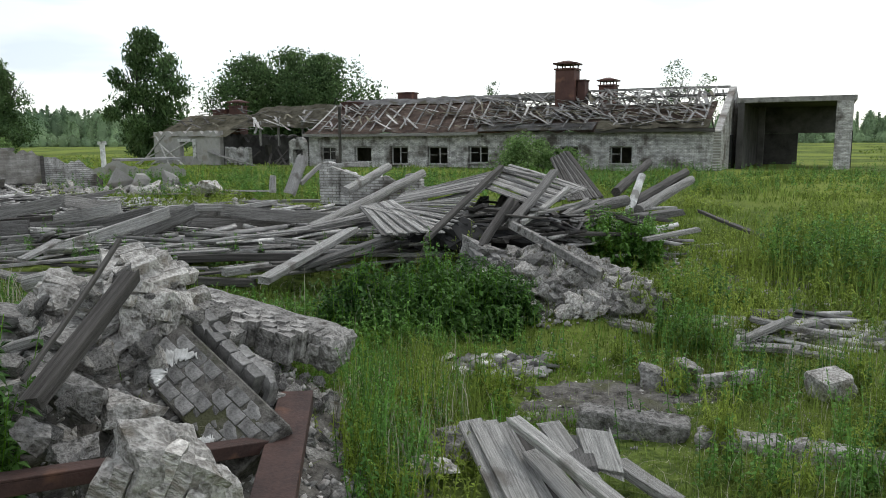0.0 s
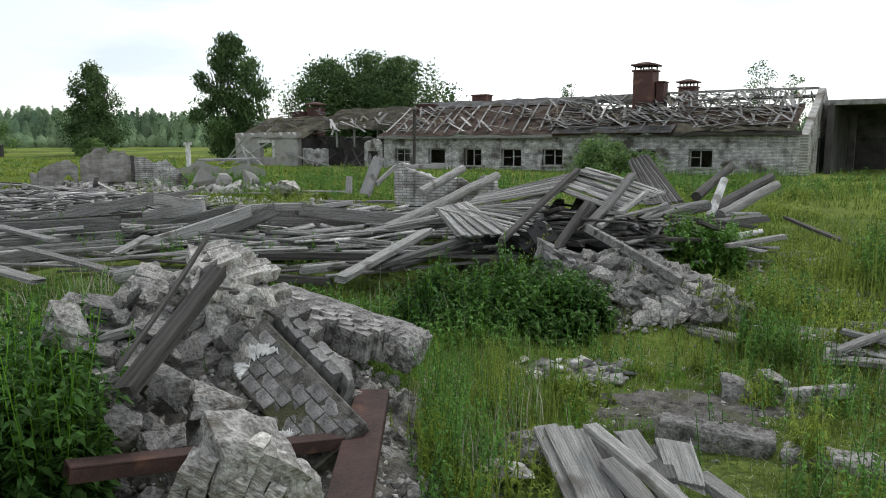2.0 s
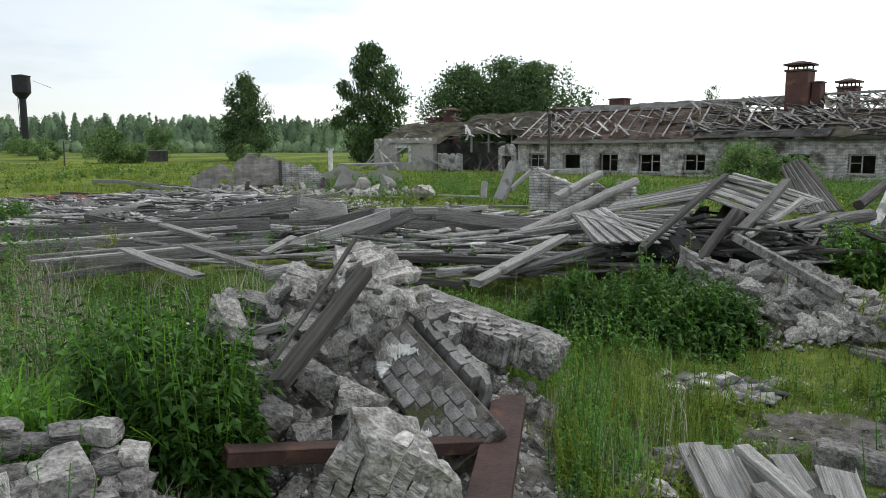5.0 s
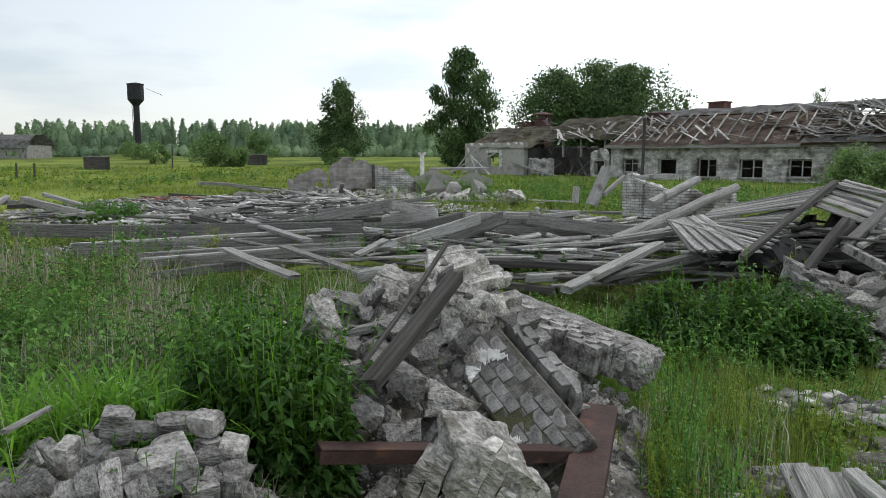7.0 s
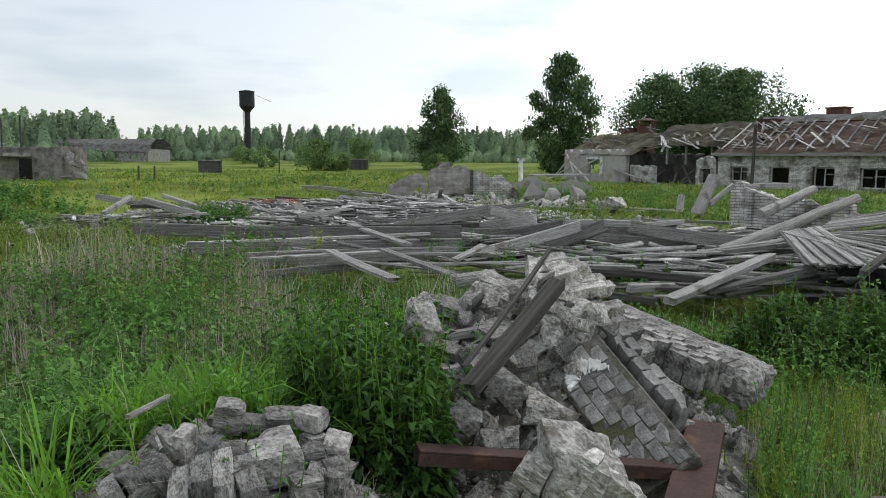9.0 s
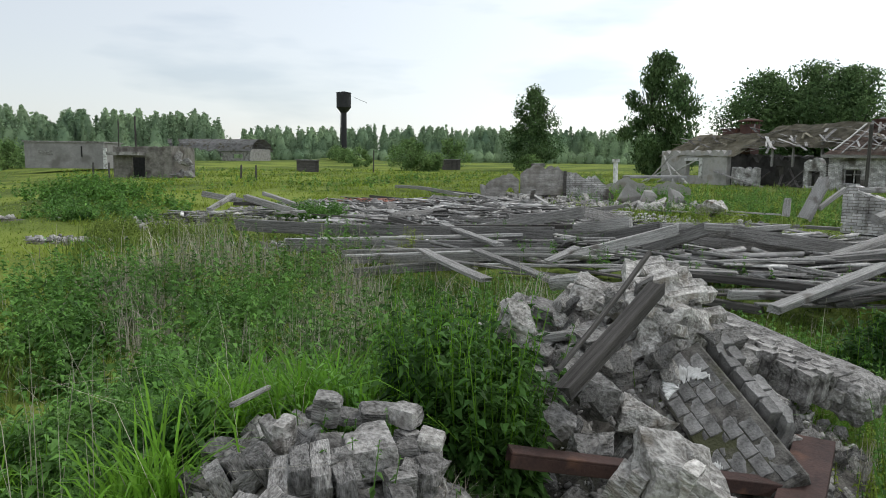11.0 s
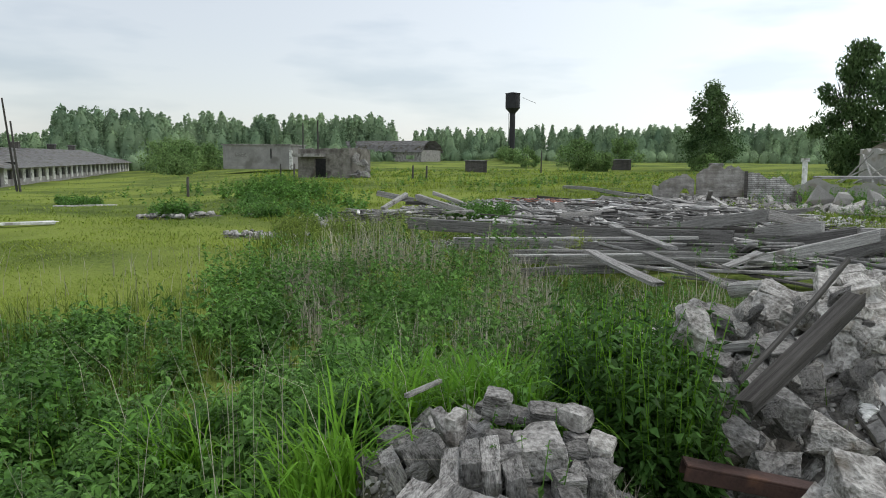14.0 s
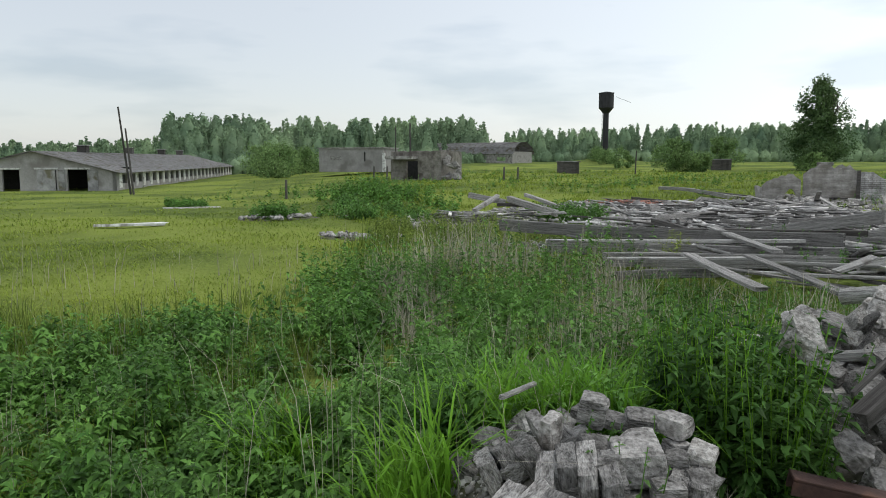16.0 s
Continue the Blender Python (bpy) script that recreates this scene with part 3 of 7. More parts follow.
    # boards hanging over the collapsed porch
    for i in range(34):
        x = rng.uniform(25.5, 34)
        p = Vector((x, rng.uniform(1.2, 3.2), rng.uniform(3.0, 3.8)))
        q = p + Vector((rng.uniform(-2.6, -.6), rng.uniform(-1.6, .2), rng.uniform(-.9, -.1)))
        timber(p, q, rng.uniform(.1, .22), .03, rng.choice([M_WOOD, M_WOOD_PALE, M_WOOD_PALE]), "board", parent=house)
    for i in range(46):
        p = Vector((rng.uniform(28, 43), rng.uniform(.6, 5), .06))
        a = rng.gauss(0.4, .6)
        q = p + Vector((math.cos(a), math.sin(a) * .8, rng.uniform(0, .1))) * rng.uniform(.8, 2.4)
        timber(R @ p, R @ q, rng.uniform(.12, .25), .03, rng.choice([M_WOOD, M_MOSS, M_WOOD_DARK]), "board", parent=house)
    for i in range(14):
        x = rng.uniform(29, 36)
        timber((x, .2, .15), (x + rng.uniform(-2.5, 2.5), 2, rng.uniform(.5, 1.6)), .15, .08, M_WOOD_DARK, "fallen_board", parent=house)
    for a, b in (((43.3, -1.6, .1), (41.2, -.8, 2.5)), ((40.3, -1.4, .1), (42.2, -.8, 2.3)), ((42.2, -1.5, .1), (39.0, -.5, 1.9)), ((44.3, -1.2, .1), (41.5, -.6, 1.4)), ((39.2, -1, .1), (42.2, -.5, 1.7))):
        timber(a, b, .14, .1, M_WOOD_PALE, "leaning_pole", parent=house)
    timber((32.2, -.6, .1), (37.2, -.2, 1.1), .3, .1, M_WOOD, "fallen_board", parent=house)
    for x, z in ((31.6, 3.6), (33.4, 3.4), (29.3, 3.7)):
        timber((x, 1.5, 1.6), (x, 1.5, z), .14, .14, M_WOOD, "prop", parent=house)
    return house


house = old_house()


def chimney(at, w, d, h, cap=True, label="tall rusty sheet-metal ventilation shaft with a small cap"):
    c = thing("roof_vent", label, "roof vent", HOUSE @ pose(*at))
    part("shaft", box(w, d, h, (0, 0, 0), .03), M_CHIM, c)
    part("collar", box(w + .14, d + .14, .1, (0, 0, h + .003)), M_CHIM, c)
    if cap:
        for x in (-1, 0, 1):
            for y in (-1, 1):
                part("cap_leg", box(.07, .07, .24, (x * w * .42, y * d * .42, h + .106)), M_CHIM, c)
        bm = box(w + .25, d + .25, .1, (0, 0, h + .35))
        bmesh.ops.create_cone(bm, cap_ends=True, segments=4, radius1=w * .72, radius2=w * .2, depth=.16, matrix=pose(0, 0, h + .53, 0, 0, 45))
        part("cap", bm, M_CHIM, c)
    return c


chimney((9.65, 3.9, 3.3), 1.25, 1.25, 3.0)
c = thing("vent_side_box", "rusty sheet-metal box beside the tall roof vent", "roof vent", HOUSE @ pose(8.7, 4.2, 3.3))
part("shaft", box(.5, .9, 2.3, (0, 0, 0), .03), M_CHIM, c)
part("lid", box(.6, 1.0, .08, (0, 0, 2.303)), M_CHIM, c)
chimney((8.5, 9.6, 3.1), 1.1, 1.1, 2.5, True, "rusty roof vent with a cap behind the ridge")
chimney((26.8, 4.4, 3.2), 1.3, 1.0, 1.5, False, "low rusty sheet-metal roof vent")
chimney((24.6, 9.0, 3.2), 1.3, 1.0, 2.4, False, "low rusty sheet-metal roof vent")
chimney((40.6, 5.0, 2.4), 1.3, 1.0, 2.1, False, "low rusty sheet-metal roof vent")
chimney((39.2, 5.4, 2.4), 1.2, 1.0, 2.4, True, "low rusty sheet-metal roof vent")
timber((-7.5, 47.4, .3), (-7.45, 47.4, 4.2), .18, .18, M_WOOD_DARK, "utility_post", "dark wooden post standing before the building", category="post")


def garage():
    """The tall open concrete bay at the building's corner."""
    g = thing("concrete_bay", "open concrete drive-through bay, dark inside, joined to the building", "garage", Matrix(((.895, .446, 0, 16.6), (-.446, .895, 0, 44.5), (0, 0, 1, 0.2), (0, 0, 0, 1))))
    W, Dp, H = 6.0, 10.0, 4.25
    part("pillar", box(.85, .5, H - .3, (W - .42, .25, 0), .02), M_WALL, g, "rough concrete pillar with brick showing")
    part("side_wall", box(.35, 2.4, H - .3, (W - .18, 1.7, 0)), M_CONC, g)
    # inner faces of the bay: darkness painted into the concrete colour
    part("inner_side", box(.35, Dp, H - .3, (.18, Dp / 2, 0)), M_CONC_SHADED, g)
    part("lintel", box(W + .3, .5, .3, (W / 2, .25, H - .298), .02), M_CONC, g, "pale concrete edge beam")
    part("roof_slab", box(W + .3, Dp, .22, (W / 2, Dp / 2 + .5, H - .23)), M_CONC_SHADED, g)
    part("back_lintel", box(W, .4, 1.75, (W / 2, Dp - .2, H - 1.99)), M_CONC_SHADED, g)
    part("back_wall", box(2.6, .4, 2.25, (1.65, Dp - .2, 0)), M_CONC_SHADED, g)
    part("side_door", box(.06, .8, 2.3, (W + .04, 1.6, 0)), M_DARK, g)
    part("inner_post", box(.35, .35, H - .3, (1.0, 4.5, 0)), M_CONC_SHADED, g)


garage()


# ---- farm buildings farther off ----
def cow_barn():
    u = Vector((-.911, .412, 0))
    w = Vector((-.412, -.911, 0))
    b = thing("long_barn", "long grey cow barn with slate roof and whitewashed window piers", "barn", Matrix(((u.x, w.x, 0, -79.48), (u.y, w.y, 0, 10.53), (0, 0, 1, -1.15), (0, 0, 0, 1))))
    L, W, H, RZ = 87, 15.4, 1.95, 3.95
    wins = [(x, x + 1.5, .75, 1.65) for x in np.arange(2.0, L - 3, 2.9)]
    part("long_wall", wall_with_holes(L, H, .35, wins), M_BARN, b, "grey wall")
    for i, (x0, x1, z0, z1) in enumerate(wins):
        part("pier", box(.9, .06, 1.5, (x0 - .7, -.034, .35)), M_WHITE, b, "whitewashed pier" if i == 0 else "")
        # black sheet in each opening stands for the unlit barn
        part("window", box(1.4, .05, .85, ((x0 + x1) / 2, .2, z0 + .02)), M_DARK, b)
    bm = bmesh.new()
    holes = [(2.6, 4.6, 0, 2.2), (5.6, 7.4, 0, 2.2), (9.0, 10.6, 0, 2.2), (12, 13.6, 0, 2.2)]
    xs = sorted({0, W / 2, W, *[h[i] for h in holes for i in (0, 1)]})
    top = lambda y: H + (RZ - H) * (1 - abs(y - W / 2) / (W / 2))
    for y0, y1 in zip(xs, xs[1:]):
        z0 = 2.2 if any(y0 >= h[0] - .01 and y1 <= h[1] + .01 for h in holes) else 0
        c = [bm.verts.new(p) for p in ((0, y0, z0), (0, y1, z0), (0, y1, top(y1)), (0, y0, top(y0)), (.3, y0, z0), (.3, y1, z0), (.3, y1, top(y1)), (.3, y0, top(y0)))]
        for f in ((0, 1, 2, 3), (4, 7, 6, 5), (0, 4, 5, 1), (3, 2, 6, 7), (0, 3, 7, 4), (1, 5, 6, 2)):
            bm.faces.new([c[i] for i in f])
    bmesh.ops.remove_doubles(bm, verts=bm.verts, dist=.001)
    bmesh.ops.recalc_face_normals(bm, faces=bm.faces)
    part("gable_wall", bm, M_BARN, b, "grey gable wall with gates")
    # black screen added behind the gates in place of deep shade
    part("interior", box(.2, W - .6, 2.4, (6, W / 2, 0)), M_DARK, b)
    gate = lambda y, wd, turn: part("gate", box(.08, wd, 2.15, (-.06, y, .02)), M_SLATE, b, "grey board gate")
    gate(2.2, .95, 0), gate(6.1, .85, 0), gate(6.95, .85, 0), gate(5.1, .6, 0), gate(12.4, .7, 0)
    for y0, y1 in ((2.4, 4.8), (5.4, 7.6), (8.8, 10.8)):
        part("gate_lintel", box(.08, y1 - y0, .16, (-.05, (y0 + y1) / 2, 2.22)), M_WHITE, b)
    bm = bmesh.new()
    r = [[bm.verts.new((x, y, z)) for x in np.linspace(-.6, L + .5, 30)] for y, z in ((-.7, H - .1), (W / 2, RZ + .08), (W + .7, H - .1))]
    for a, c in zip(r, r[1:]):
        for i in range(29):
            bm.faces.new((a[i], a[i + 1], c[i + 1], c[i]))
    bmesh.ops.solidify(bm, geom=list(bm.faces), thickness=.1)
    part("roof", bm, M_SLATE, b, "weathered grey slate roof")
    for x in (14, 32, 50, 63):
        v = part("ridge_vent", box(1.1, 1.0, .75, (x, W / 2, RZ + .05)), M_WOOD_DARK, b)
        part("vent_cap", box(1.4, 1.3, .08, (x, W / 2, RZ + .803)), M_SLATE, v)


cow_barn()


def flat_box():
    """The low concrete building with a white stack of sheets at its corner."""
    b = thing("concrete_shed", "low flat-roofed grey concrete building in the field", "building", along((-88.4, 35.6, .45), (-82.3, 41.5, .45)))
    part("wall", box(8.5, 6, 2.9, (4.2, 3, 0)), M_BARN, b)
    part("roof", box(8.8, 6.3, .14, (4.2, 3, 2.903)), M_CONC, b)
    part("wall_patch", box(1.5, .05, .5, (2.2, -.03, 1.5)), M_BRICK, b)
    part("downpipe", box(.12, .1, 1.2, (6.1, -.06, 1.3)), M_DARK, b)
    part("white_sheet", box(.4, .1, 2.3, (8.7, -.3, 0)), M_WHITE, b)
    b = thing("ruined_shed", "half-ruined brick shed with a porch slab and rubble beside it", "building", along((-55.2, 28.5, .25), (-51.6, 31.0, .25)))
    part("wall", wall_with_holes(4.6, 2.45, .35, [(1.4, 2.5, .1, 1.6)], .15, 21), M_SHED, b)
    bm = wall_with_holes(4.0, 2.5, .35, [], .3, 22)
    bmesh.ops.rotate(bm, verts=bm.verts, cent=(0, 0, 0), matrix=Matrix.Rotation(radians(90), 3, "Z"))
    bmesh.ops.translate(bm, verts=bm.verts, vec=(4.6, .36, 0))
    part("side_wall", bm, M_SHED, b)
    part("porch_slab", box(2.4, 1.4, .25, (1.3, -.5, 1.75)), M_CONC, b)
    # black screen added to paint the room's darkness
    part("dark_room", box(3.8, .2, 2.0, (2.2, 2.0, 0)), M_DARK, b)
    for i in range(8):
        o = part("rubble", ROCKS[i], None, b)
        o.matrix_basis = pose(5.0 + (i % 3) * .5, -.1 + (i // 3) * .5, .2 + (1.5 - (i % 3) * .5) * (i % 2), i * 40, i * 20, i * 77) @ Matrix.Diagonal((.9, .9, .9, 1))


flat_box()


def long_shed():
    b = thing("distant_shed", "long low distant farm shed with a grey arched slate roof", "barn", along((-155, 70, .95), (-120.4, 89.66, .95)))
    L = 40
    part("wall", wall_with_holes(L, 2.0, .4, [(x, x + 2, .7, 1.5) for x in (8, 22, 36.5)]), M_CONC, b)
    bm = bmesh.new()
    sec = [(-.5, 2.1), (0.9, 3.6), (3.2, 4.5), (6.5, 4.6), (9.5, 3.6), (11, 2.1)]
    r = [[bm.verts.new((x, y, z)) for y, z in sec] for x in (-.4, L + .4)]
    for i in range(5):
        bm.faces.new((r[0][i], r[1][i], r[1][i + 1], r[0][i + 1]))
    bmesh.ops.solidify(bm, geom=list(bm.faces), thickness=.12)
    part("roof", bm, M_SLATE, b, "grey-brown slate roof")
    part("end_wall", box(.4, 10, 2.6, (L - .2, 5.4, 0)), M_CONC, b)


long_shed()


def water_tower():
    t = thing("water_tower", "dark iron water tower with a flared tank on a slim stem", "water tower", pose(-112.8, 107.9, 1.35))
    part("stem", tube(.62, .58, 9.9, 20), M_IRON, t)
    part("cone", tube(.6, 1.5, 1.1, 24, (0, 0, 9.9)), M_IRON, t)
    part("tank", tube(1.5, 1.5, 2.9, 24, (0, 0, 11.0)), M_IRON, t)
    part("rim", tube(1.58, 1.58, .12, 24, (0, 0, 13.9)), M_IRON, t)
    part("lid", tube(1.5, .3, .25, 24, (0, 0, 14.02)), M_IRON, t)
    timber((1.5, 1.2, 13.2), (3.4, 3.4, 12.0), .06, .06, M_IRON, "loose_pipe", parent=t)
    timber((-.68, -.4, .3), (-.68, -.4, 10), .08, .08, M_IRON, "ladder", parent=t)


water_tower()


def hut(at, w, d, h, turn, label):
    b = thing("shed", label, "shed", pose(*at, 0, 0, turn))
    part("wall", box(w, d, h, (0, 0, 0), .02), M_WOOD_DARK, b)
    for i in range(int(w / .35)):
        part("board", box(.3, .03, h - .1, (-w / 2 + .2 + i * .35, -d / 2 - .017, .03)), M_WOOD_DARK, b)
    part("roof", box(w + .3, d + .3, .1, (0, 0, h + .003)), M_SLATE, b)


hut((-68.2, 59.2, -.1), 2.6, 2.4, 1.75, 49, "small dark board shed in the field")
hut((-68.0, 86.8, .4), 2.8, 2.4, 1.5, 38, "small dark board shed with a pale roof")


def pole(x, y, h, lean, turn, label, r=.1):
    p = thing("utility_pole", label, "utility pole", pose(x, y, float(land(x, y)) - .1, 0, lean, turn))
    part("mast", tube(r, r * .7, h, 10), M_WOOD_DARK, p)
    part("crossarm", box(.08, .9, .08, (0, 0, h - .6)), M_WOOD_DARK, p)


pole(-67.42, 10.0, 7.4, -5, 80, "leaning old wooden utility pole in the meadow")
pole(-67.25, 10.2, 5.6, -4, 80, "second old wooden pole propping the first")
for x, y, h in ((-60, 33, 5.0), (-78, 41, 5.6), (-60, 62, 2.6), (-40, 14, 1.1), (-52, 26.5, 1.2), (-62.5, 30.5, 1.2), (-46.5, 33.8, 1.1), (-45.8, 34.6, 1.1)):
    tagged(log((x, y, float(land(x, y)) - .1), (x + .05, y, float(land(x, y)) + h), .08, M_WOOD_DARK, name="fence_post" if h < 2 else "utility_post"), "old dark wooden post standing in the field", "post", "field posts")


# ---- ruined walls in the middle distance ----
def broken_wall(length, tops, thick, seed, notch=()):
    """A wall remnant whose top follows the given heights, with crumbled edges; notch is a span broken out at the foot."""
    rng = random.Random(seed)
    bm = bmesh.new()
    n = int(length / .12)
    cols = []
    for i in range(n + 1):
        u = i / n
        k = u * (len(tops) - 1)
        j = min(int(k), len(tops) - 2)
        top = tops[j] + (tops[j + 1] - tops[j]) * (k - j) + rng.uniform(-.09, .05)
        foot = 0.0
        if notch and notch[0] < u < notch[1]:
            foot = notch[2] * math.sin(math.pi * (u - notch[0]) / (notch[1] - notch[0])) + rng.uniform(0, .06)
        x = u * length
        cols.append([bm.verts.new(q) for q in ((x, 0, foot), (x, 0, max(top, foot + .05)), (x, thick, max(top, foot + .05) - rng.uniform(0, .06)), (x, thick, foot))])
    for a, b in zip(cols, cols[1:]):
        for j in range(4):
            bm.faces.new((a[j], b[j], b[(j + 1) % 4], a[(j + 1) % 4]))
    bm.faces.new(cols[0]), bm.faces.new(cols[-1][::-1])
    bmesh.ops.recalc_face_normals(bm, faces=bm.faces)
    return bm


def ruin():
    r = thing("ruined_walls", "standing remains of a pale plastered brick outbuilding", "ruin", along((-17.4, 24.6, .3), (-13.2, 27.2, .35)))
    o = part("wall", broken_wall(1.3, (.8, 1.02, 1.08, 1.1, .98), .3, 31, (.5, .98, .6)), M_RUIN, r)
    o.matrix_basis = pose(-.1, -.2, 0, 0, 0, 6)
    o = part("wall", broken_wall(1.75, (1.2, 1.42, 1.5, 1.4, 1.45, 1.3), .3, 32), M_RUIN, r)
    o.matrix_basis = pose(1.25, .2, 0)
    o = part("brick_wall", broken_wall(1.9, (1.2, 1.16, .95, 1.1, .7, .35), .3, 33), M_WALL, r, "broken white brick wall")
    o.matrix_basis = pose(3.1, .25, 0)
    part("post", box(.12, .12, 1.25, (3.04, .1, 0)), M_WOOD_DARK, r)
    part("loose_block", box(.55, .22, .12, (1.95, .35, 1.43), .02), M_CONC, r, "hollow concrete block on the wall top")
    b = thing("ruined_walls", "low ruined brick walls with a pale pipe behind the rubble", "ruin", along((-18.5, 33, .3), (-13, 36, .4)))
    part("wall", broken_wall(6, (.5, .8, .5, .9, .4, .7, .3), .3, 34), M_PLASTER, b)
    part("chimney_pipe", tube(.12, .12, 1.3, 10, (2.4, .5, .3)), M_WHITE, b)
    part("pipe_cap", tube(.2, .2, .16, 10, (2.4, .5, 1.6)), M_WHITE, b)
    part("roof_sheet", box(3, 2.2, .1, (4.4, 1.8, .8)), M_SLATE, b)
    w = thing("brick_wall_stub", "low broken wall of white bricks among the timbers", "ruin", along((-3.7, 19.8, .25), (-.9, 18.9, .25)))
    part("wall", broken_wall(3.0, (1.2, 1.1, .8, .9, .7, .6), .26, 35), M_WALL, w)
    part("pier", broken_wall(.55, (1.15, 1.25, 1.05), .42, 36), M_WALL, w).matrix_basis = pose(.05, -.1, 0)
    part("pier", broken_wall(.4, (.9, 1.0, .8), .36, 37), M_WALL, w).matrix_basis = pose(2.5, -.08, 0)


ruin()

# ---- trees ----
def leaf_cards(c, size, seed, droop=0.0):
    """Small folded leaf clumps (two triangles each) at the points c."""
    rng = np.random.default_rng(seed)
    n = len(c)
    a = rng.normal(0, 1, (n, 3))
    a /= np.linalg.norm(a, axis=1, keepdims=True)
    b = np.cross(a, rng.normal(0, 1, (n, 3)))
    b /= np.linalg.norm(b, axis=1, keepdims=True)
    a[:, 2] -= droop
    s = (size * rng.uniform(.55, 1.3, n))[:, None]
    m = c + np.cross(a, b) * s * .18
    v = np.stack([c - a * s * .5, m + b * s * .3, c + a * s * .5, m - b * s * .3], 1).reshape(-1, 3)
    f = np.arange(4 * n).reshape(-1, 4)
    return v, f


def branchy(bm, p, d, length, r, depth, rng, tips):
    q = p + d * length
    z = d.to_track_quat("Z", "Y").to_matrix().to_4x4()
    bmesh.ops.create_cone(bm, cap_ends=False, segments=6, radius1=r, radius2=r * .6, depth=length, matrix=Matrix.Translation((p + q) / 2) @ z)
    tips.append(q)
    if depth:
        for _ in range(3):
            e = (d + Vector((rng.gauss(0, .5), rng.gauss(0, .5), rng.uniform(.0, .5)))).normalized()
            branchy(bm, p.lerp(q, rng.uniform(.5, 1)), e, length * rng.uniform(.55, .8), r * .55, depth - 1, rng, tips)


def tree(at, height, width, seed, lumps, leaves, size, label, droop=0.0, low=0.15, name="tree", tall=1.0, material=None, rag=1.0):
    """A trunk with limbs and a crown of many leaf clumps gathered round uneven lumps."""
    rng, g = random.Random(seed), np.random.default_rng(seed)
    t = thing(name, label, "tree", pose(at[0], at[1], float(land(at[0], at[1])) - .1, 0, 0, rng.uniform(0, 360)))
    bm, tips = bmesh.new(), []
    branchy(bm, Vector((0, 0, 0)), Vector((0.03, 0.02, 1)).normalized(), height * .42, height * .022, 3, rng, tips)
    part("trunk", bm, M_BARK, t)
    pts = []
    for i in range(lumps):
        u = (i + .5) / lumps
        z = height * (low + (1 - low) * u)
        prof = math.sin(math.pi * min(1, .12 + .86 * u ** tall)) ** .7
        a = i * 2.4 + rng.uniform(-.5, .5)
        off = width * .5 * prof * rng.uniform(.15, .8 + .2 * rag)
        c = np.array([math.cos(a) * off, math.sin(a) * off, z])
        k = max(20, int(leaves / lumps * (0.4 + prof)))
        rad = width * .17 / rag ** .7 * (0.5 + prof * .6) * rng.uniform(.5, 1.35)
        d = g.normal(0, 1, (k, 3))
        d /= np.linalg.norm(d, axis=1, keepdims=True)
        pts.append(c + d * (g.uniform(.1, 1, (k, 1)) ** .5) * rad * (1 + .3 * np.abs(g.normal(0, 1, (k, 1)))) * np.array([1, 1, .85]))
    v, f = leaf_cards(np.vstack(pts), size, seed, droop)
    soup("crown", v, f, material or M_LEAF, parent=t, kind="")
    return t


tree((-32.5, 78.5), 13.3, 8.6, 11, 60, 14000, .34, "tall drooping birch beside the end of the building", .6, .05, tall=.75, rag=1.7)
tree((-23.0, 83.5), 10.8, 10.5, 12, 60, 15000, .34, "broad dark green tree behind the derelict roof", .1, .15, rag=1.12)
tree((-14.8, 85), 11.2, 10.5, 13, 60, 15000, .34, "broad dark green tree behind the derelict roof", .1, .15, rag=1.12)
tree((-18.6, 86.5), 12.0, 11, 14, 60, 15000, .34, "broad dark green tree behind the derelict roof", .1, .15, rag=1.12)
tree((-58, 93.5), 11.9, 7.2, 15, 60, 13000, .34, "single full green tree in the meadow", .1, .05, tall=.7, rag=1.12)
tree((-66, 75.4), 4.0, 5.6, 16, 18, 4000, .3, "rounded willow bush in the meadow", 0, .05, "bush", material=M_BUSH)
tree((-63.6, 77.4), 2.4, 4.2, 17, 12, 2500, .26, "small grey-green willow bush in the meadow", 0, .05, "bush", material=M_BUSH)
tree((-74, 94.5), 4.6, 5.5, 18, 16, 3000, .32, "rounded green bush before the woods", 0, .05, "bush", material=M_BUSH)
tree((-84, 84), 3.0, 4.5, 19, 12, 2200, .3, "rounded green bush before the woods", 0, .05, "bush", material=M_BUSH)
tree((-102, 98), 2.6, 4.0, 20, 12, 1800, .3, "low green bush beside the water tower", 0, .05, "bush", material=M_BUSH)
tree((-110, 103), 2.4, 5.0, 21, 12, 1800, .3, "low green bush beside the water tower", 0, .05, "bush", material=M_BUSH)
tree((-56, 89), 2.4, 4.0, 22, 10, 1500, .3, "low green bush under the single tree", 0, .05, "bush", material=M_BUSH)
tree((-112, 38.5), 4.6, 9, 23, 18, 3000, .4, "spreading green bush beside the barn", 0, .05, "bush", material=M_BUSH)
tree((-118, 45), 4.0, 8, 24, 16, 2600, .4, "spreading green bush beside the barn", 0, .05, "bush", material=M_BUSH)
tree((-126, 41), 5.0, 9, 25, 16, 2600, .42, "spreading green bush beside the barn", 0, .05, "bush", material=M_BUSH)
tree((-103, 35), 2.4, 5, 26, 12, 1500, .34, "low green bush beside the barn", 0, .05, "bush", material=M_BUSH)
tree((17.8, 62), 8.2, 3.0, 27, 12, 1100, .17, "sparse young tree behind the roof", .1, .4)
tree((21.2, 64), 7.4, 2.6, 28, 12, 900, .17, "sparse young tree behind the roof", .1, .4)
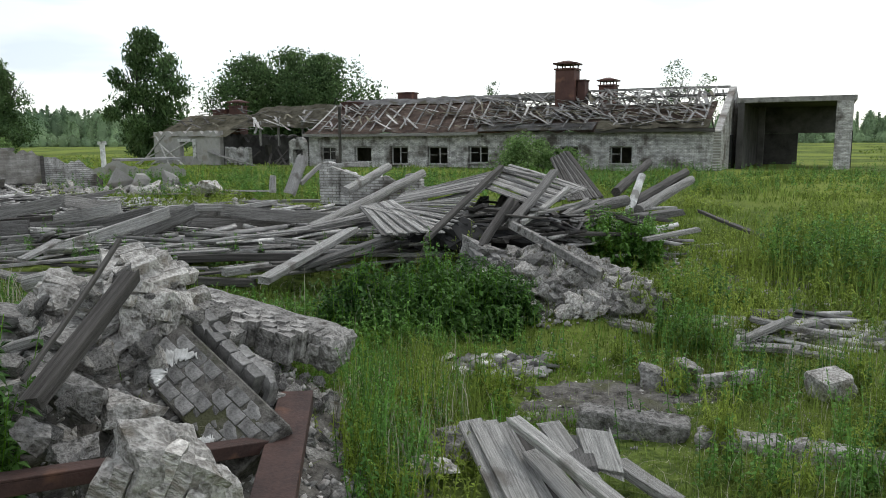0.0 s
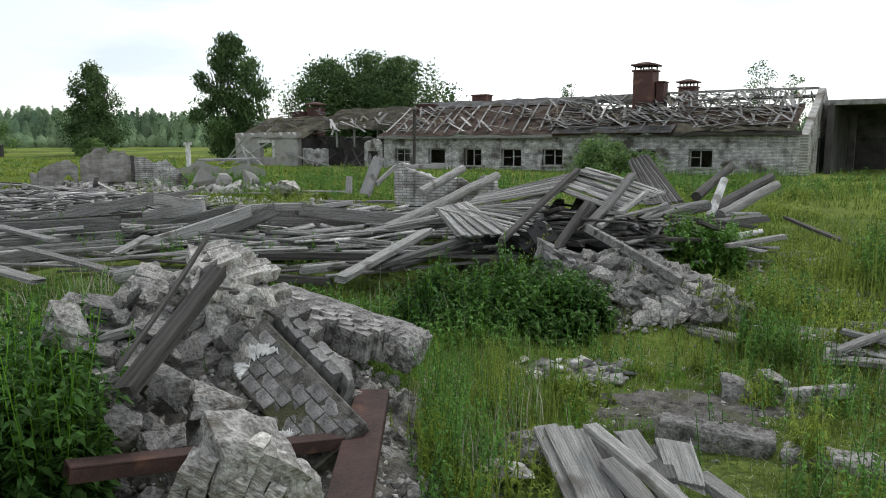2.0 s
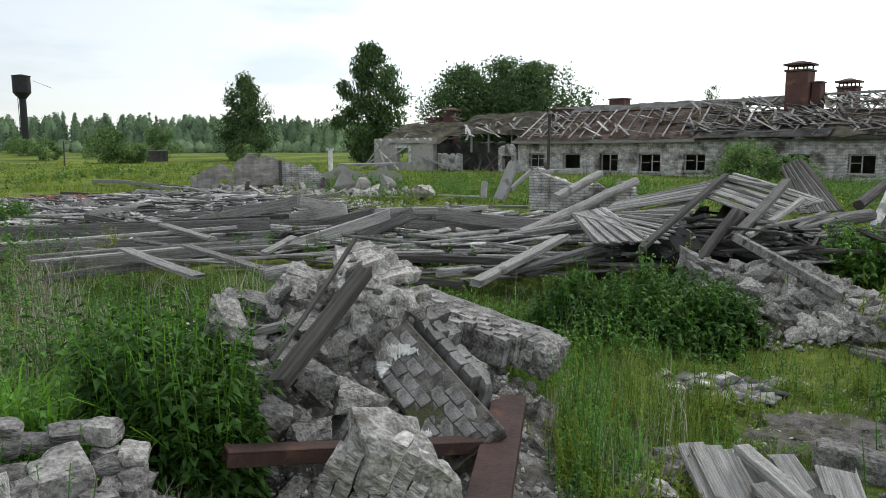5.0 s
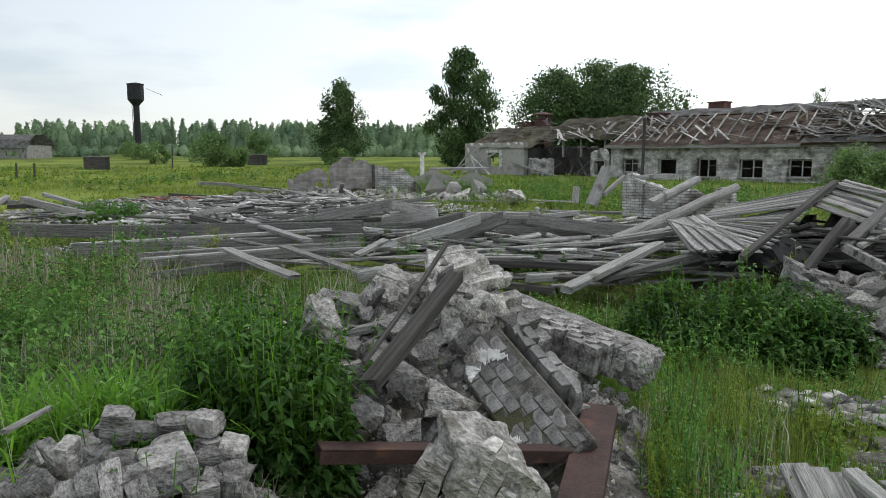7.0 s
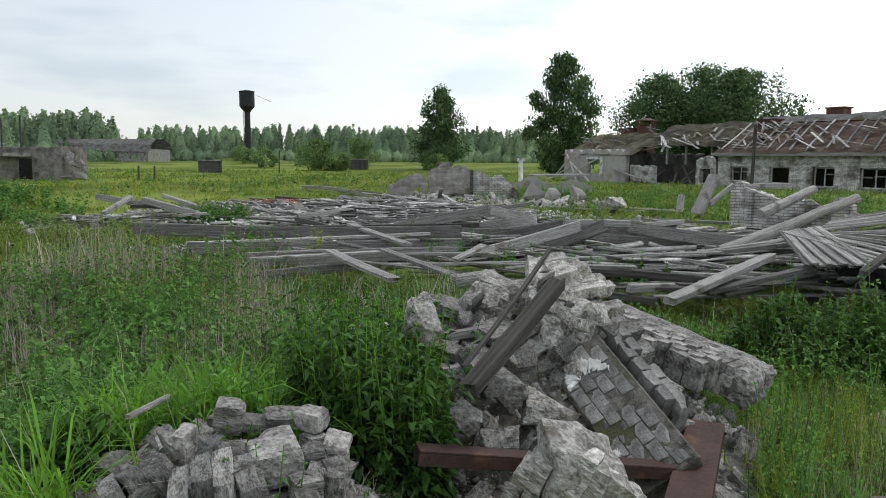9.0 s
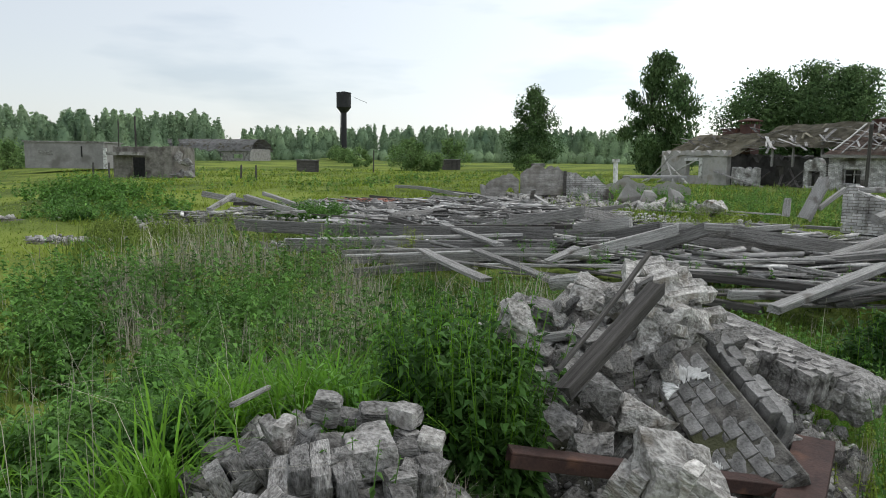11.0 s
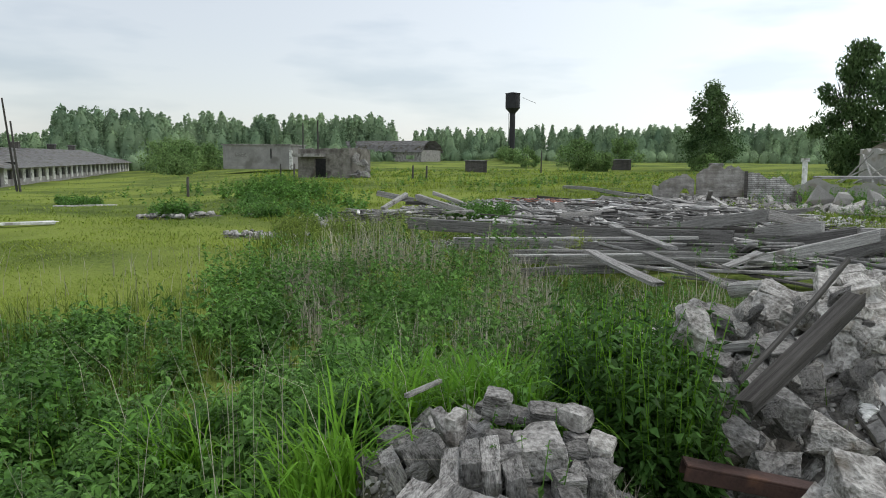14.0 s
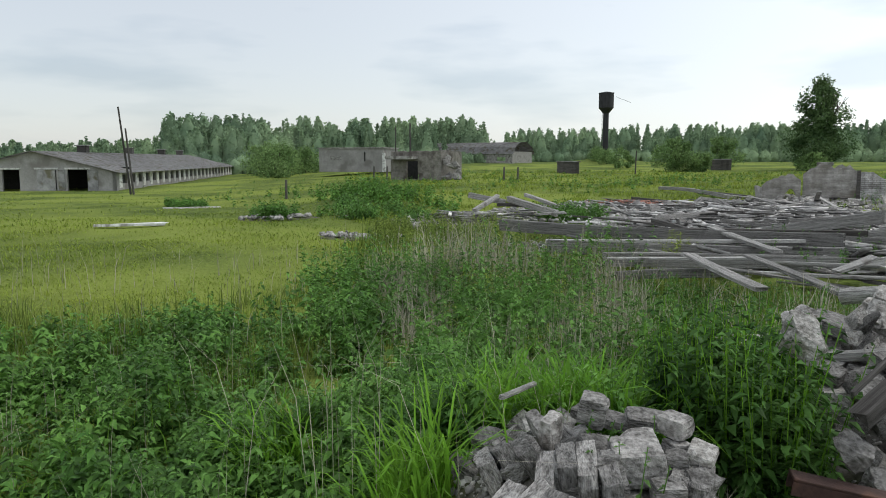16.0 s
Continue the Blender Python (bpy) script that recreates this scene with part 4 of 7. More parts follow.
tree((3.0, 66), 7.0, 2.0, 29, 10, 600, .17, "sparse young tree behind the roof", .1, .5)
tree((-7.0, 66), 6.9, 2.0, 30, 10, 600, .17, "sparse young tree behind the roof", .1, .5)
tree((3.8, 42.6), 1.9, 4.2, 31, 16, 4500, .16, "bushy green shrub against the front wall", 0, .03, "bush", material=M_BUSH)
tree((5.8, 41.4), 1.3, 2.6, 32, 12, 2500, .16, "bushy green shrub against the front wall", 0, .03, "bush", material=M_BUSH)


def woods():
    """The belt of mixed woods that closes the meadow: birches and spruces in rows, thickets along its edge."""
    g = np.random.default_rng(77)
    V, F, n0 = [], [], 0

    def skyline(az):
        """Height of the treetops over the eye, in degrees, by bearing."""
        if az > 79.3:
            return 1.75 - .05 * (az - 79.3)
        if az > 55.3:
            return 3.25 - .7 * math.exp(-((az - 71) / .8) ** 2) - .7 * math.exp(-((az - 66.2) / .7) ** 2) - .6 * math.exp(-((az - 63.6) / .5) ** 2)
        if az > 53.8:
            return 1.3
        if az > 20:
            return 2.15 + .4 * math.sin(math.pi * (az - 20) / 34)
        return 1.85

    for az in np.arange(-38, 98, .42):
        for row in range(4):
            b = az + g.normal(0, .2)
            a = radians(b)
            d = (165 if 55.3 < az < 79.3 else (180 if az > 79 else 215)) - 12 + row * 7 + g.uniform(-3, 3)
            x, y = -d * math.sin(a), d * math.cos(a)
            z = float(land(x, y)) - .3
            top = d * math.tan(radians(skyline(b))) + 2.0 - z
            h = top * (g.uniform(.22, .42), g.uniform(.55, .85), g.uniform(.78, 1.0), g.uniform(.86, 1.06))[row]
            spruce = row and g.random() < .42
            k = (190, 260, 280, 220)[row]
            u = g.uniform(0, 1, k)
            if spruce:
                u = u ** 1.3
                rad = h * .19 * (1.02 - u) ** .9 + .12
            else:
                rad = h * (.55 if row == 0 else .25) * np.sin(np.pi * np.clip(.22 + .78 * u, 0, 1)) ** .7 + .1
            th = g.uniform(0, 2 * np.pi, k)
            lobe = 1 + .3 * np.sin(th * 3 + u * 9 + g.uniform(0, 6))
            rr = rad * g.uniform(.5, 1.0, k) * lobe
            c = np.stack([x + rr * np.cos(th), y + rr * np.sin(th), z + h * u], 1)
            v, f = leaf_cards(c, .42 + h * .028, int(g.integers(1e9)))
            # the dense heart of the crown
            w, t = np.meshgrid(np.linspace(0, 1, 7), np.arange(8) * np.pi / 4, indexing="ij")
            r = (h * .17 * (1.0 - w) ** .9 if spruce else h * (.5 if row == 0 else .22) * np.sin(np.pi * np.clip(.22 + .76 * w, 0, 1)) ** .7) * g.uniform(.7, 1.0, w.shape)
            core = np.stack([x + r * np.cos(t), y + r * np.sin(t), z + h * .96 * w], -1).reshape(-1, 3)
            ci, cj = np.meshgrid(np.arange(6), np.arange(8), indexing="ij")
            cf = np.stack([ci * 8 + cj, ci * 8 + (cj + 1) % 8, (ci + 1) * 8 + (cj + 1) % 8, (ci + 1) * 8 + cj], -1).reshape(-1, 4)
            v, f = np.vstack([v, core]), np.vstack([f, cf + len(v)])
            V.append(v), F.append(f + n0)
            n0 += len(v)
    # haze over the belt comes only from its washed-out leaf colour
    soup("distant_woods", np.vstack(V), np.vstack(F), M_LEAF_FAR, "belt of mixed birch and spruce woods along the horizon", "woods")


woods()

# ---- fallen timbers of the collapsed building ----
timber((-12.06, 8.55, 0.7), (-6.58, 11.08, 0.75), .12, .22, M_WOOD, "beam", "long weathered grey beam among the fallen timbers", category="beam")
timber((-9.83, 7.9, 0.62), (-6.97, 10.7, 0.72), .14, .05, M_WOOD_PALE, "plank", "pale weathered plank lying on the debris", category="plank")
timber((-9.74, 7.87, 0.55), (-6.24, 10.5, 0.6), .12, .2, M_WOOD, "beam", "long weathered grey beam among the fallen timbers", category="beam")
timber((-8.0, 7.46, 0.55), (-5.8, 9.73, 0.58), .12, .2, M_WOOD, "beam", "long weathered grey beam among the fallen timbers", category="beam")
timber((-7.45, 6.99, 0.66), (-6.35, 8.48, 0.68), .14, .03, M_WOOD_PALE, "plank", "pale weathered plank lying on the debris", category="plank")
timber((-7.24, 6.96, 0.45), (-6.46, 8.11, 0.5), .12, .12, M_WOOD, "beam", "long weathered grey beam among the fallen timbers", category="beam")
timber((-7.18, 7.59, 0.42), (-6.68, 8.14, 0.45), .2, .03, M_WOOD_WARM, "plank", "orange-brown plank with fresh wood", category="plank")
timber((-6.93, 7.99, 0.7), (-5.07, 6.95, 0.6), .22, .05, M_WOOD, "plank", "weathered grey plank lying among fallen timbers", category="plank")
timber((-8.64, 10.62, 0.8), (-6.47, 9.29, 0.7), .2, .05, M_WOOD_PALE, "plank", "pale weathered plank lying on the debris", category="plank")
timber((-6.37, 8.51, 0.7), (-4.72, 7.94, 0.5), .2, .05, M_WOOD, "plank", "weathered grey plank lying among fallen timbers", category="plank")
timber((-9.45, 12.72, 0.5), (-6.35, 11.71, 1.1), .12, .2, M_WOOD, "rafter", "grey rafter of a collapsed roof truss", category="rafter")
timber((-6.35, 11.71, 1.1), (-6.38, 13.72, 0.8), .12, .18, M_WOOD, "rafter", "grey rafter of a collapsed roof truss", category="rafter")
timber((-8.02, 13.09, 0.5), (-5.53, 11.9, 0.95), .12, .2, M_WOOD_PALE, "rafter", "grey rafter of a collapsed roof truss", category="rafter")
timber((-6.63, 11.17, 0.5), (-4.66, 11.26, 0.95), .12, .2, M_WOOD, "rafter", "grey rafter of a collapsed roof truss", category="rafter")
timber((-5.59, 9.71, 0.55), (-4.23, 10.71, 1.0), .12, .16, M_WOOD_PALE, "rafter", "grey rafter of a collapsed roof truss", category="rafter")
timber((-4.68, 11.12, 0.97), (-4.32, 11.52, 0.97), .14, .14, M_WOOD, "rafter", "grey rafter of a collapsed roof truss", category="rafter")
timber((-5.22, 11.17, 0.5), (-3.79, 10.71, 1.05), .12, .2, M_WOOD, "rafter", "grey rafter of a collapsed roof truss", category="rafter")
timber((-3.84, 10.66, 1.07), (-3.52, 10.95, 1.05), .16, .1, M_WOOD_PALE, "rafter", "grey rafter of a collapsed roof truss", category="rafter")
timber((-3.87, 10.87, 1.0), (-2.71, 14.34, 0.6), .12, .16, M_WOOD, "beam", "long weathered grey beam among the fallen timbers", category="beam")
timber((-3.62, 11.09, 1.0), (-2.47, 13.75, 0.6), .12, .2, M_WOOD, "beam", "long weathered grey beam among the fallen timbers", category="beam")
timber((-4.22, 11.46, 0.8), (-3.1, 13.42, 0.5), .12, .2, M_WOOD, "beam", "long weathered grey beam among the fallen timbers", category="beam")
timber((-5.34, 8.8, 0.6), (-5.23, 9.45, 0.75), .2, .04, M_WOOD_PALE, "plank", "pale weathered plank lying on the debris", category="plank")
timber((-11.63, 18.76, 0.55), (-18.01, 24.45, 0.6), .12, .05, M_WOOD, "plank", "weathered grey plank lying among fallen timbers", category="plank")
timber((-2.21, 8.24, 0.45), (-1.45, 10.09, 0.8), .22, .08, M_WOOD_PALE, "plank", "pale weathered plank lying on the debris", category="plank")
timber((-1.99, 8.97, 0.45), (-0.91, 9.69, 0.75), .2, .06, M_WOOD, "plank", "weathered grey plank lying among fallen timbers", category="plank")
timber((-1.81, 9.1, 0.42), (-0.91, 10.17, 0.6), .14, .05, M_WOOD, "plank", "weathered grey plank lying among fallen timbers", category="plank")
timber((-3.74, 9.67, 0.5), (-2.2, 10.72, 0.55), .2, .05, M_WOOD_PALE, "plank", "pale weathered plank lying on the debris", category="plank")
timber((-3.74, 9.91, 0.55), (-1.28, 12.09, 0.7), .2, .07, M_WOOD, "plank", "weathered grey plank lying among fallen timbers", category="plank")
timber((-3.54, 10.06, 0.6), (-1.46, 11.72, 0.8), .14, .06, M_WOOD, "plank", "weathered grey plank lying among fallen timbers", category="plank")
timber((-3.71, 9.82, 0.35), (-2.03, 10.68, 0.4), .14, .14, M_WOOD_DARK, "beam", "dark rotten beam among the fallen timbers", category="beam")
timber((-3.63, 9.61, 0.45), (-1.77, 10.07, 0.5), .12, .04, M_WOOD_PALE, "plank", "pale weathered plank lying on the debris", category="plank")
log((-3.9, 6.48, 0.75), (-3.5, 6.46, 0.85), 0.08, M_WOOD_PALE, "weathered grey log lying on the debris", name="log")
timber((-2.97, 11.09, 0.55), (-1.2, 12.45, 0.85), .16, .1, M_WOOD, "beam", "long weathered grey beam among the fallen timbers", category="beam")
timber((-2.15, 11.8, 0.6), (-1.39, 11.86, 0.85), .25, .1, M_WOOD, "beam", "long weathered grey beam among the fallen timbers", category="beam")
timber((-5.3, 10.91, 0.45), (-5.96, 10.0, 0.45), .14, .1, M_WOOD, "beam", "long weathered grey beam among the fallen timbers", category="beam")
timber((-10.22, 15.15, 0.6), (-9.82, 20.82, 0.65), .14, .1, M_WOOD, "beam", "long weathered grey beam among the fallen timbers", category="beam")
timber((-13.52, 14.49, 0.5), (-14.71, 23.39, 0.5), .14, .12, M_WOOD, "beam", "long weathered grey beam among the fallen timbers", category="beam")
timber((-16.62, 17.37, 0.5), (-15.55, 21.07, 0.5), .14, .1, M_WOOD_DARK, "beam", "dark rotten beam among the fallen timbers", category="beam")
timber((-21.81, 22.24, 0.4), (-15.43, 22.99, 0.4), .16, .14, M_WOOD_DARK, "beam", "dark rotten beam among the fallen timbers", category="beam")
timber((-28.75, 31.46, 0.4), (-19.48, 25.66, 0.4), .16, .16, M_WOOD, "beam", "long weathered grey beam among the fallen timbers", category="beam")
timber((-24.43, 29.49, 0.4), (-14.87, 25.31, 0.4), .2, .2, M_WOOD_DARK, "beam", "dark rotten beam among the fallen timbers", category="beam")
timber((-16.1, 25.63, 0.7), (-11.25, 19.96, 0.4), .15, .05, M_WOOD_PALE, "plank", "pale weathered plank lying on the debris", category="plank")
timber((-16.61, 26.53, 0.3), (-13.48, 21.65, 1.0), .2, .05, M_WOOD_PALE, "plank", "pale weathered plank lying on the debris", category="plank")
timber((-10.82, 24.95, 0.3), (-7.33, 24.78, 0.3), .14, .06, M_WOOD, "plank", "weathered grey plank lying among fallen timbers", category="plank")
timber((-9.13, 25.77, 0.4), (-6.27, 24.55, 0.4), .14, .05, M_WOOD_PALE, "plank", "pale weathered plank lying on the debris", category="plank")
timber((-5.9, 19.87, 0.4), (-3.49, 20.29, 0.4), .2, .08, M_WOOD, "plank", "weathered grey plank lying among fallen timbers", category="plank")
log((-2.47, 12.28, 0.55), (-0.79, 17.0, 1.28), 0.11, M_WOOD, "weathered grey log lying on the debris", name="log")
log((-2.48, 16.35, 0.92), (-1.66, 17.95, 1.41), 0.11, M_WOOD_PALE, "weathered grey log lying on the debris", name="log")
timber((-4.15, 18.18, 0.76), (-3.88, 18.64, 1.66), .45, .1, M_WOOD_PALE, "upright", "broad weathered board standing upright in the rubble", category="upright")
log((-4.16, 16.53, 0.89), (-4.14, 16.54, 1.27), 0.08, M_WOOD_PALE, "short pale wooden post leaning in the debris", name="post")
timber((-3.95, 18.63, 0.98), (-3.55, 19.21, 1.42), .12, .1, M_WOOD, "plank", "weathered grey plank lying among fallen timbers", category="plank")
timber((-3.28, 19.26, 1.37), (-2.26, 18.39, 1.1), .1, .05, M_WOOD_PALE, "plank", "pale weathered plank lying on the debris", category="plank")
timber((-3.29, 19.36, 1.39), (-2.29, 19.1, 1.44), .25, .12, M_WOOD_PALE, "beam", "long weathered grey beam among the fallen timbers", category="beam")
timber((-0.39, 9.31, 0.78), (0.64, 10.79, 1.63), .12, .06, M_WOOD_DARK, "plank", "weathered grey plank lying among fallen timbers", category="plank")
timber((0.78, 12.49, 1.56), (1.3, 11.43, 1.46), .2, .04, M_WOOD, "plank", "weathered grey plank lying among fallen timbers", category="plank")
timber((0.74, 9.98, 0.9), (1.5, 11.41, 1.54), .18, .07, M_WOOD, "beam", "long weathered grey beam among the fallen timbers", category="beam")
timber((0.89, 9.96, 0.91), (1.71, 11.38, 1.29), .1, .06, M_WOOD_PALE, "beam", "long weathered grey beam among the fallen timbers", category="beam")
timber((0.54, 9.99, 0.9), (0.86, 10.57, 1.12), .14, .1, M_WOOD_DARK, "plank", "weathered grey plank lying among fallen timbers", category="plank")
timber((0.28, 9.0, 0.7), (0.77, 10.48, 1.17), .12, .1, M_WOOD_DARK, "beam", "dark rotten beam among the fallen timbers", category="beam")
log((3.18, 13.64, 0.7), (3.51, 14.07, 1.36), 0.08, M_WHITE, "whitewashed post leaning on the heap", name="post")
log((1.81, 12.37, 0.83), (3.12, 13.65, 0.91), 0.12, M_WOOD, "weathered grey log lying on the debris", name="log")
log((3.29, 13.82, 0.84), (4.99, 16.25, 1.3), 0.11, M_WOOD_DARK, "weathered grey log lying on the debris", name="log")
log((3.34, 13.6, 0.72), (4.95, 15.74, 1.18), 0.11, M_WOOD, "weathered grey log lying on the debris", name="log")
log((3.15, 14.67, 1.0), (4.24, 16.47, 1.52), 0.10, M_WOOD_DARK, "weathered grey log lying on the debris", name="log")
timber((3.11, 12.63, 0.7), (4.02, 13.42, 0.71), .3, .12, M_WOOD, "plank", "weathered grey plank lying among fallen timbers", category="plank")
timber((3.41, 13.07, 0.81), (4.11, 13.91, 0.75), .12, .05, M_WOOD_PALE, "plank", "pale weathered plank lying on the debris", category="plank")
timber((5.18, 15.71, 0.5), (6.1, 14.56, 0.1), .2, .06, M_WOOD_DARK, "beam", "long weathered grey beam among the fallen timbers", category="beam")
timber((0.69, 9.38, 0.95), (1.58, 8.05, 0.54), .1, .1, M_STONE, "lintel", "grey concrete lintel lying on the rubble", category="lintel")
timber((1.54, 7.83, 0.12), (2.03, 7.3, 0.12), .2, .05, M_WOOD_PALE, "plank", "pale weathered plank lying on the debris", category="plank")
timber((1.61, 7.61, 0.1), (2.0, 7.19, 0.1), .14, .05, M_WOOD, "plank", "weathered grey plank lying among fallen timbers", category="plank")
timber((1.95, 5.74, 0.08), (2.42, 5.73, 0.14), .1, .1, M_STONE, "lintel", "grey concrete lintel lying on the rubble", category="lintel")
timber((2.69, 7.0, 0.15), (3.56, 7.25, 0.2), .2, .04, M_WOOD_PALE, "plank", "pale weathered plank lying on the debris", category="plank")
timber((2.83, 6.96, 0.3), (3.61, 6.9, 0.15), .16, .05, M_WOOD_PALE, "plank", "pale weathered plank lying on the debris", category="plank")
timber((2.51, 6.67, 0.12), (3.07, 6.42, 0.15), .22, .05, M_WOOD_PALE, "plank", "pale weathered plank lying on the debris", category="plank")
timber((2.64, 6.61, 0.2), (3.2, 6.96, 0.3), .1, .06, M_WOOD, "plank", "weathered grey plank lying among fallen timbers", category="plank")
timber((2.41, 6.98, 0.1), (3.48, 6.24, 0.1), .14, .04, M_WOOD, "plank", "weathered grey plank lying among fallen timbers", category="plank")
timber((3.44, 6.98, 0.1), (4.0, 6.74, 0.1), .2, .05, M_WOOD_PALE, "plank", "pale weathered plank lying on the debris", category="plank")
timber((0.08, 4.23, 0.32), (0.28, 3.63, 0.1), .16, .03, M_WOOD_PALE, "plank", "pale weathered plank lying on the debris", category="plank")
timber((0.15, 4.22, 0.34), (0.36, 3.59, 0.12), .17, .03, M_WOOD_PALE, "plank", "pale weathered plank lying on the debris", category="plank")
timber((0.24, 4.28, 0.3), (0.45, 3.6, 0.1), .15, .03, M_WOOD_PALE, "plank", "pale weathered plank lying on the debris", category="plank")
timber((0.31, 4.07, 0.42), (0.83, 3.42, 0.2), .09, .05, M_WOOD_PALE, "plank", "pale weathered plank lying on the debris", category="plank")
timber((0.4, 4.32, 0.22), (0.56, 3.63, 0.1), .13, .04, M_WOOD_DARK, "plank", "weathered grey plank lying among fallen timbers", category="plank")
timber((0.42, 4.0, 0.25), (0.66, 3.61, 0.1), .13, .03, M_WOOD_PALE, "plank", "pale weathered plank lying on the debris", category="plank")
timber((0.56, 4.26, 0.3), (0.78, 3.64, 0.1), .15, .03, M_WOOD_PALE, "plank", "pale weathered plank lying on the debris", category="plank")
timber((0.68, 4.23, 0.25), (0.69, 3.89, 0.2), .18, .03, M_WOOD, "plank", "weathered grey plank lying among fallen timbers", category="plank")
timber((0.8, 4.17, 0.3), (0.84, 3.93, 0.15), .2, .03, M_WOOD_PALE, "plank", "pale weathered plank lying on the debris", category="plank")
timber((0.93, 4.08, 0.15), (1.17, 3.7, 0.1), .1, .06, M_WOOD_PALE, "plank", "pale weathered plank lying on the debris", category="plank")
timber((-5.89, 11.08, 0.5), (-5.98, 9.76, 0.45), .18, .04, M_WOOD_PALE, "plank", "pale weathered plank lying on the debris", category="plank")
timber((-14.52, 23.13, 0.5), (-10.95, 20.18, 0.45), .14, .1, M_WOOD, "plank", "weathered grey plank lying among fallen timbers", category="plank")
timber((-23.85, 2.45, 0.07), (-23.55, 4.35, 0.07), .26, .08, M_WHITE, "plank", "whitish plank lying in the short meadow grass", category="plank")
timber((-22.13, 8.56, 0.05), (-22.56, 10.75, 0.15), .16, .08, M_WOOD, "beam", "long weathered grey beam among the fallen timbers", category="beam")
timber((-33.39, 6.18, float(land(-33.4, 6.2)) + .06), (-33.86, 8.71, float(land(-33.9, 8.7)) + .06), .25, .06, M_WOOD_PALE, "plank", "pale weathered plank lying on the debris", category="plank")
timber((-18.54, 12.08, 0.94), (-17.91, 12.97, 0.72), .16, .16, M_WOOD, "beam", "long weathered grey beam among the fallen timbers", category="beam")
timber((-17.86, 13.04, 0.83), (-16.21, 13.51, 0.47), .18, .18, M_WOOD, "beam", "long weathered grey beam among the fallen timbers", category="beam")
timber((-18.35, 14.05, 0.9), (-16.98, 14.15, 0.62), .18, .1, M_WOOD, "beam", "long weathered grey beam among the fallen timbers", category="beam")
timber((-17.61, 11.66, 0.55), (-18.06, 12.77, 0.89), .2, .1, M_WOOD_PALE, "plank", "pale weathered plank lying on the debris", category="plank")
timber((-15.79, 12.46, 0.51), (-15.68, 13.36, 0.53), .2, .06, M_WOOD_PALE, "plank", "pale weathered plank lying on the debris", category="plank")
timber((-18.06, 12.77, 0.66), (-17.24, 13.83, 0.6), .2, .1, M_WOOD_DARK, "beam", "dark rotten beam among the fallen timbers", category="beam")
timber((-2.61, 1.71, 1.0), (-2.84, 2.07, 0.94), .022, .018, M_WOOD, "stick", "thin grey stick lying in the weeds", category="stick")

# ---- rubble ----
def worn_brick(seed, lx=.25, ly=.12, lz=.065):
    """An old brick: crisp faces, chipped arrises, one or two corners broken away."""
    rng = np.random.default_rng(seed)
    bm = box(lx, ly, lz, (0, 0, -lz / 2), .0025)
    bmesh.ops.subdivide_edges(bm, edges=[e for e in bm.edges if e.calc_length() > .05], cuts=2, use_grid_fill=True)
    o = Vector(rng.uniform(-50, 50, 3))
    for v in bm.verts:
        v.co += Vector(rng.normal(0, .0012, 3)) + v.co.normalized() * (noise.noise(v.co * 22 + o) * .006 + noise.noise(v.co * 60 + o) * .004)
    for _ in range(2):
        corner = Vector((lx / 2 * rng.choice([-1, 1]), ly / 2 * rng.choice([-1, 1]), lz / 2 * rng.choice([-1, 1])))
        reach = rng.uniform(.03, .075)
        for v in bm.verts:
            k = (v.co - corner).length
            if k < reach:
                v.co -= corner.normalized() * (reach - k) * rng.uniform(.5, .8)
    me = bpy.data.meshes.new("brick")
    bm.to_mesh(me)
    bm.free()
    me.materials.append(M_BRICK)
    return me


BRICKS = [worn_brick(s) for s in range(6)]
HEADERS = [worn_brick(s + 10, .121, .2, .0715) for s in range(6)]
for me in HEADERS:
    me.materials[0] = M_BRICK_DARK
PALE_HEADERS = [me.copy() for me in HEADERS[:3]]
BRICK_ENDS = [me.copy() for me in HEADERS[3:]]
for me in BRICK_ENDS:
    me.materials[0] = M_STONE
for me in PALE_HEADERS:
    me.materials[0] = M_PALE_STONE


PALE_BRICKS = [me.copy() for me in BRICKS]
for me in PALE_BRICKS:
    me.materials[0] = M_PALE_STONE


def masonry(parent, at, count, turn, seed, meshes, loss=.2, material=None):
    """A torn lump of brickwork: bonded courses round a mortar core, its outline broken, bricks shifted and lost."""
    rng = random.Random(seed)
    m = pose(*at, *turn)
    nx, ny, nz = count
    dx, dy, dz = .26, .128, .076
    part("mortar", rock_mesh(seed + 700, nx * dx * 1.02, ny * dy * 1.04, nz * dz * 1.04, .75, .12, 4), material or M_STONE, parent).matrix_basis = m
    for k in range(nz):
        for j in range(ny):
            for i in range(nx + k % 2):
                x, y, z = (i - (nx - 1) / 2 - .5 * (k % 2)) * dx, (j - (ny - 1) / 2) * dy, (k - (nz - 1) / 2) * dz
                q = (2 * x / (nx * dx)) ** 2 + (2 * y / (ny * dy)) ** 2 + (2 * z / (nz * dz)) ** 2
                inner = 0 < j < ny - 1 and 0 < k < nz - 1 and abs(x) < (nx - 1.2) * dx / 2
                if inner or q > rng.uniform(.9, 1.5) or rng.random() < loss:
                    continue
                o = part("brick", rng.choice(meshes), None, parent)
                c = rng.choice((.5, .75, 1, 1))
                o.matrix_basis = m @ pose(x + rng.gauss(0, .012), y + rng.gauss(0, .008), z, rng.gauss(0, 2.5), rng.gauss(0, 2.5), rng.gauss(0, 4)) @ Matrix.Diagonal((c, 1, 1, 1))


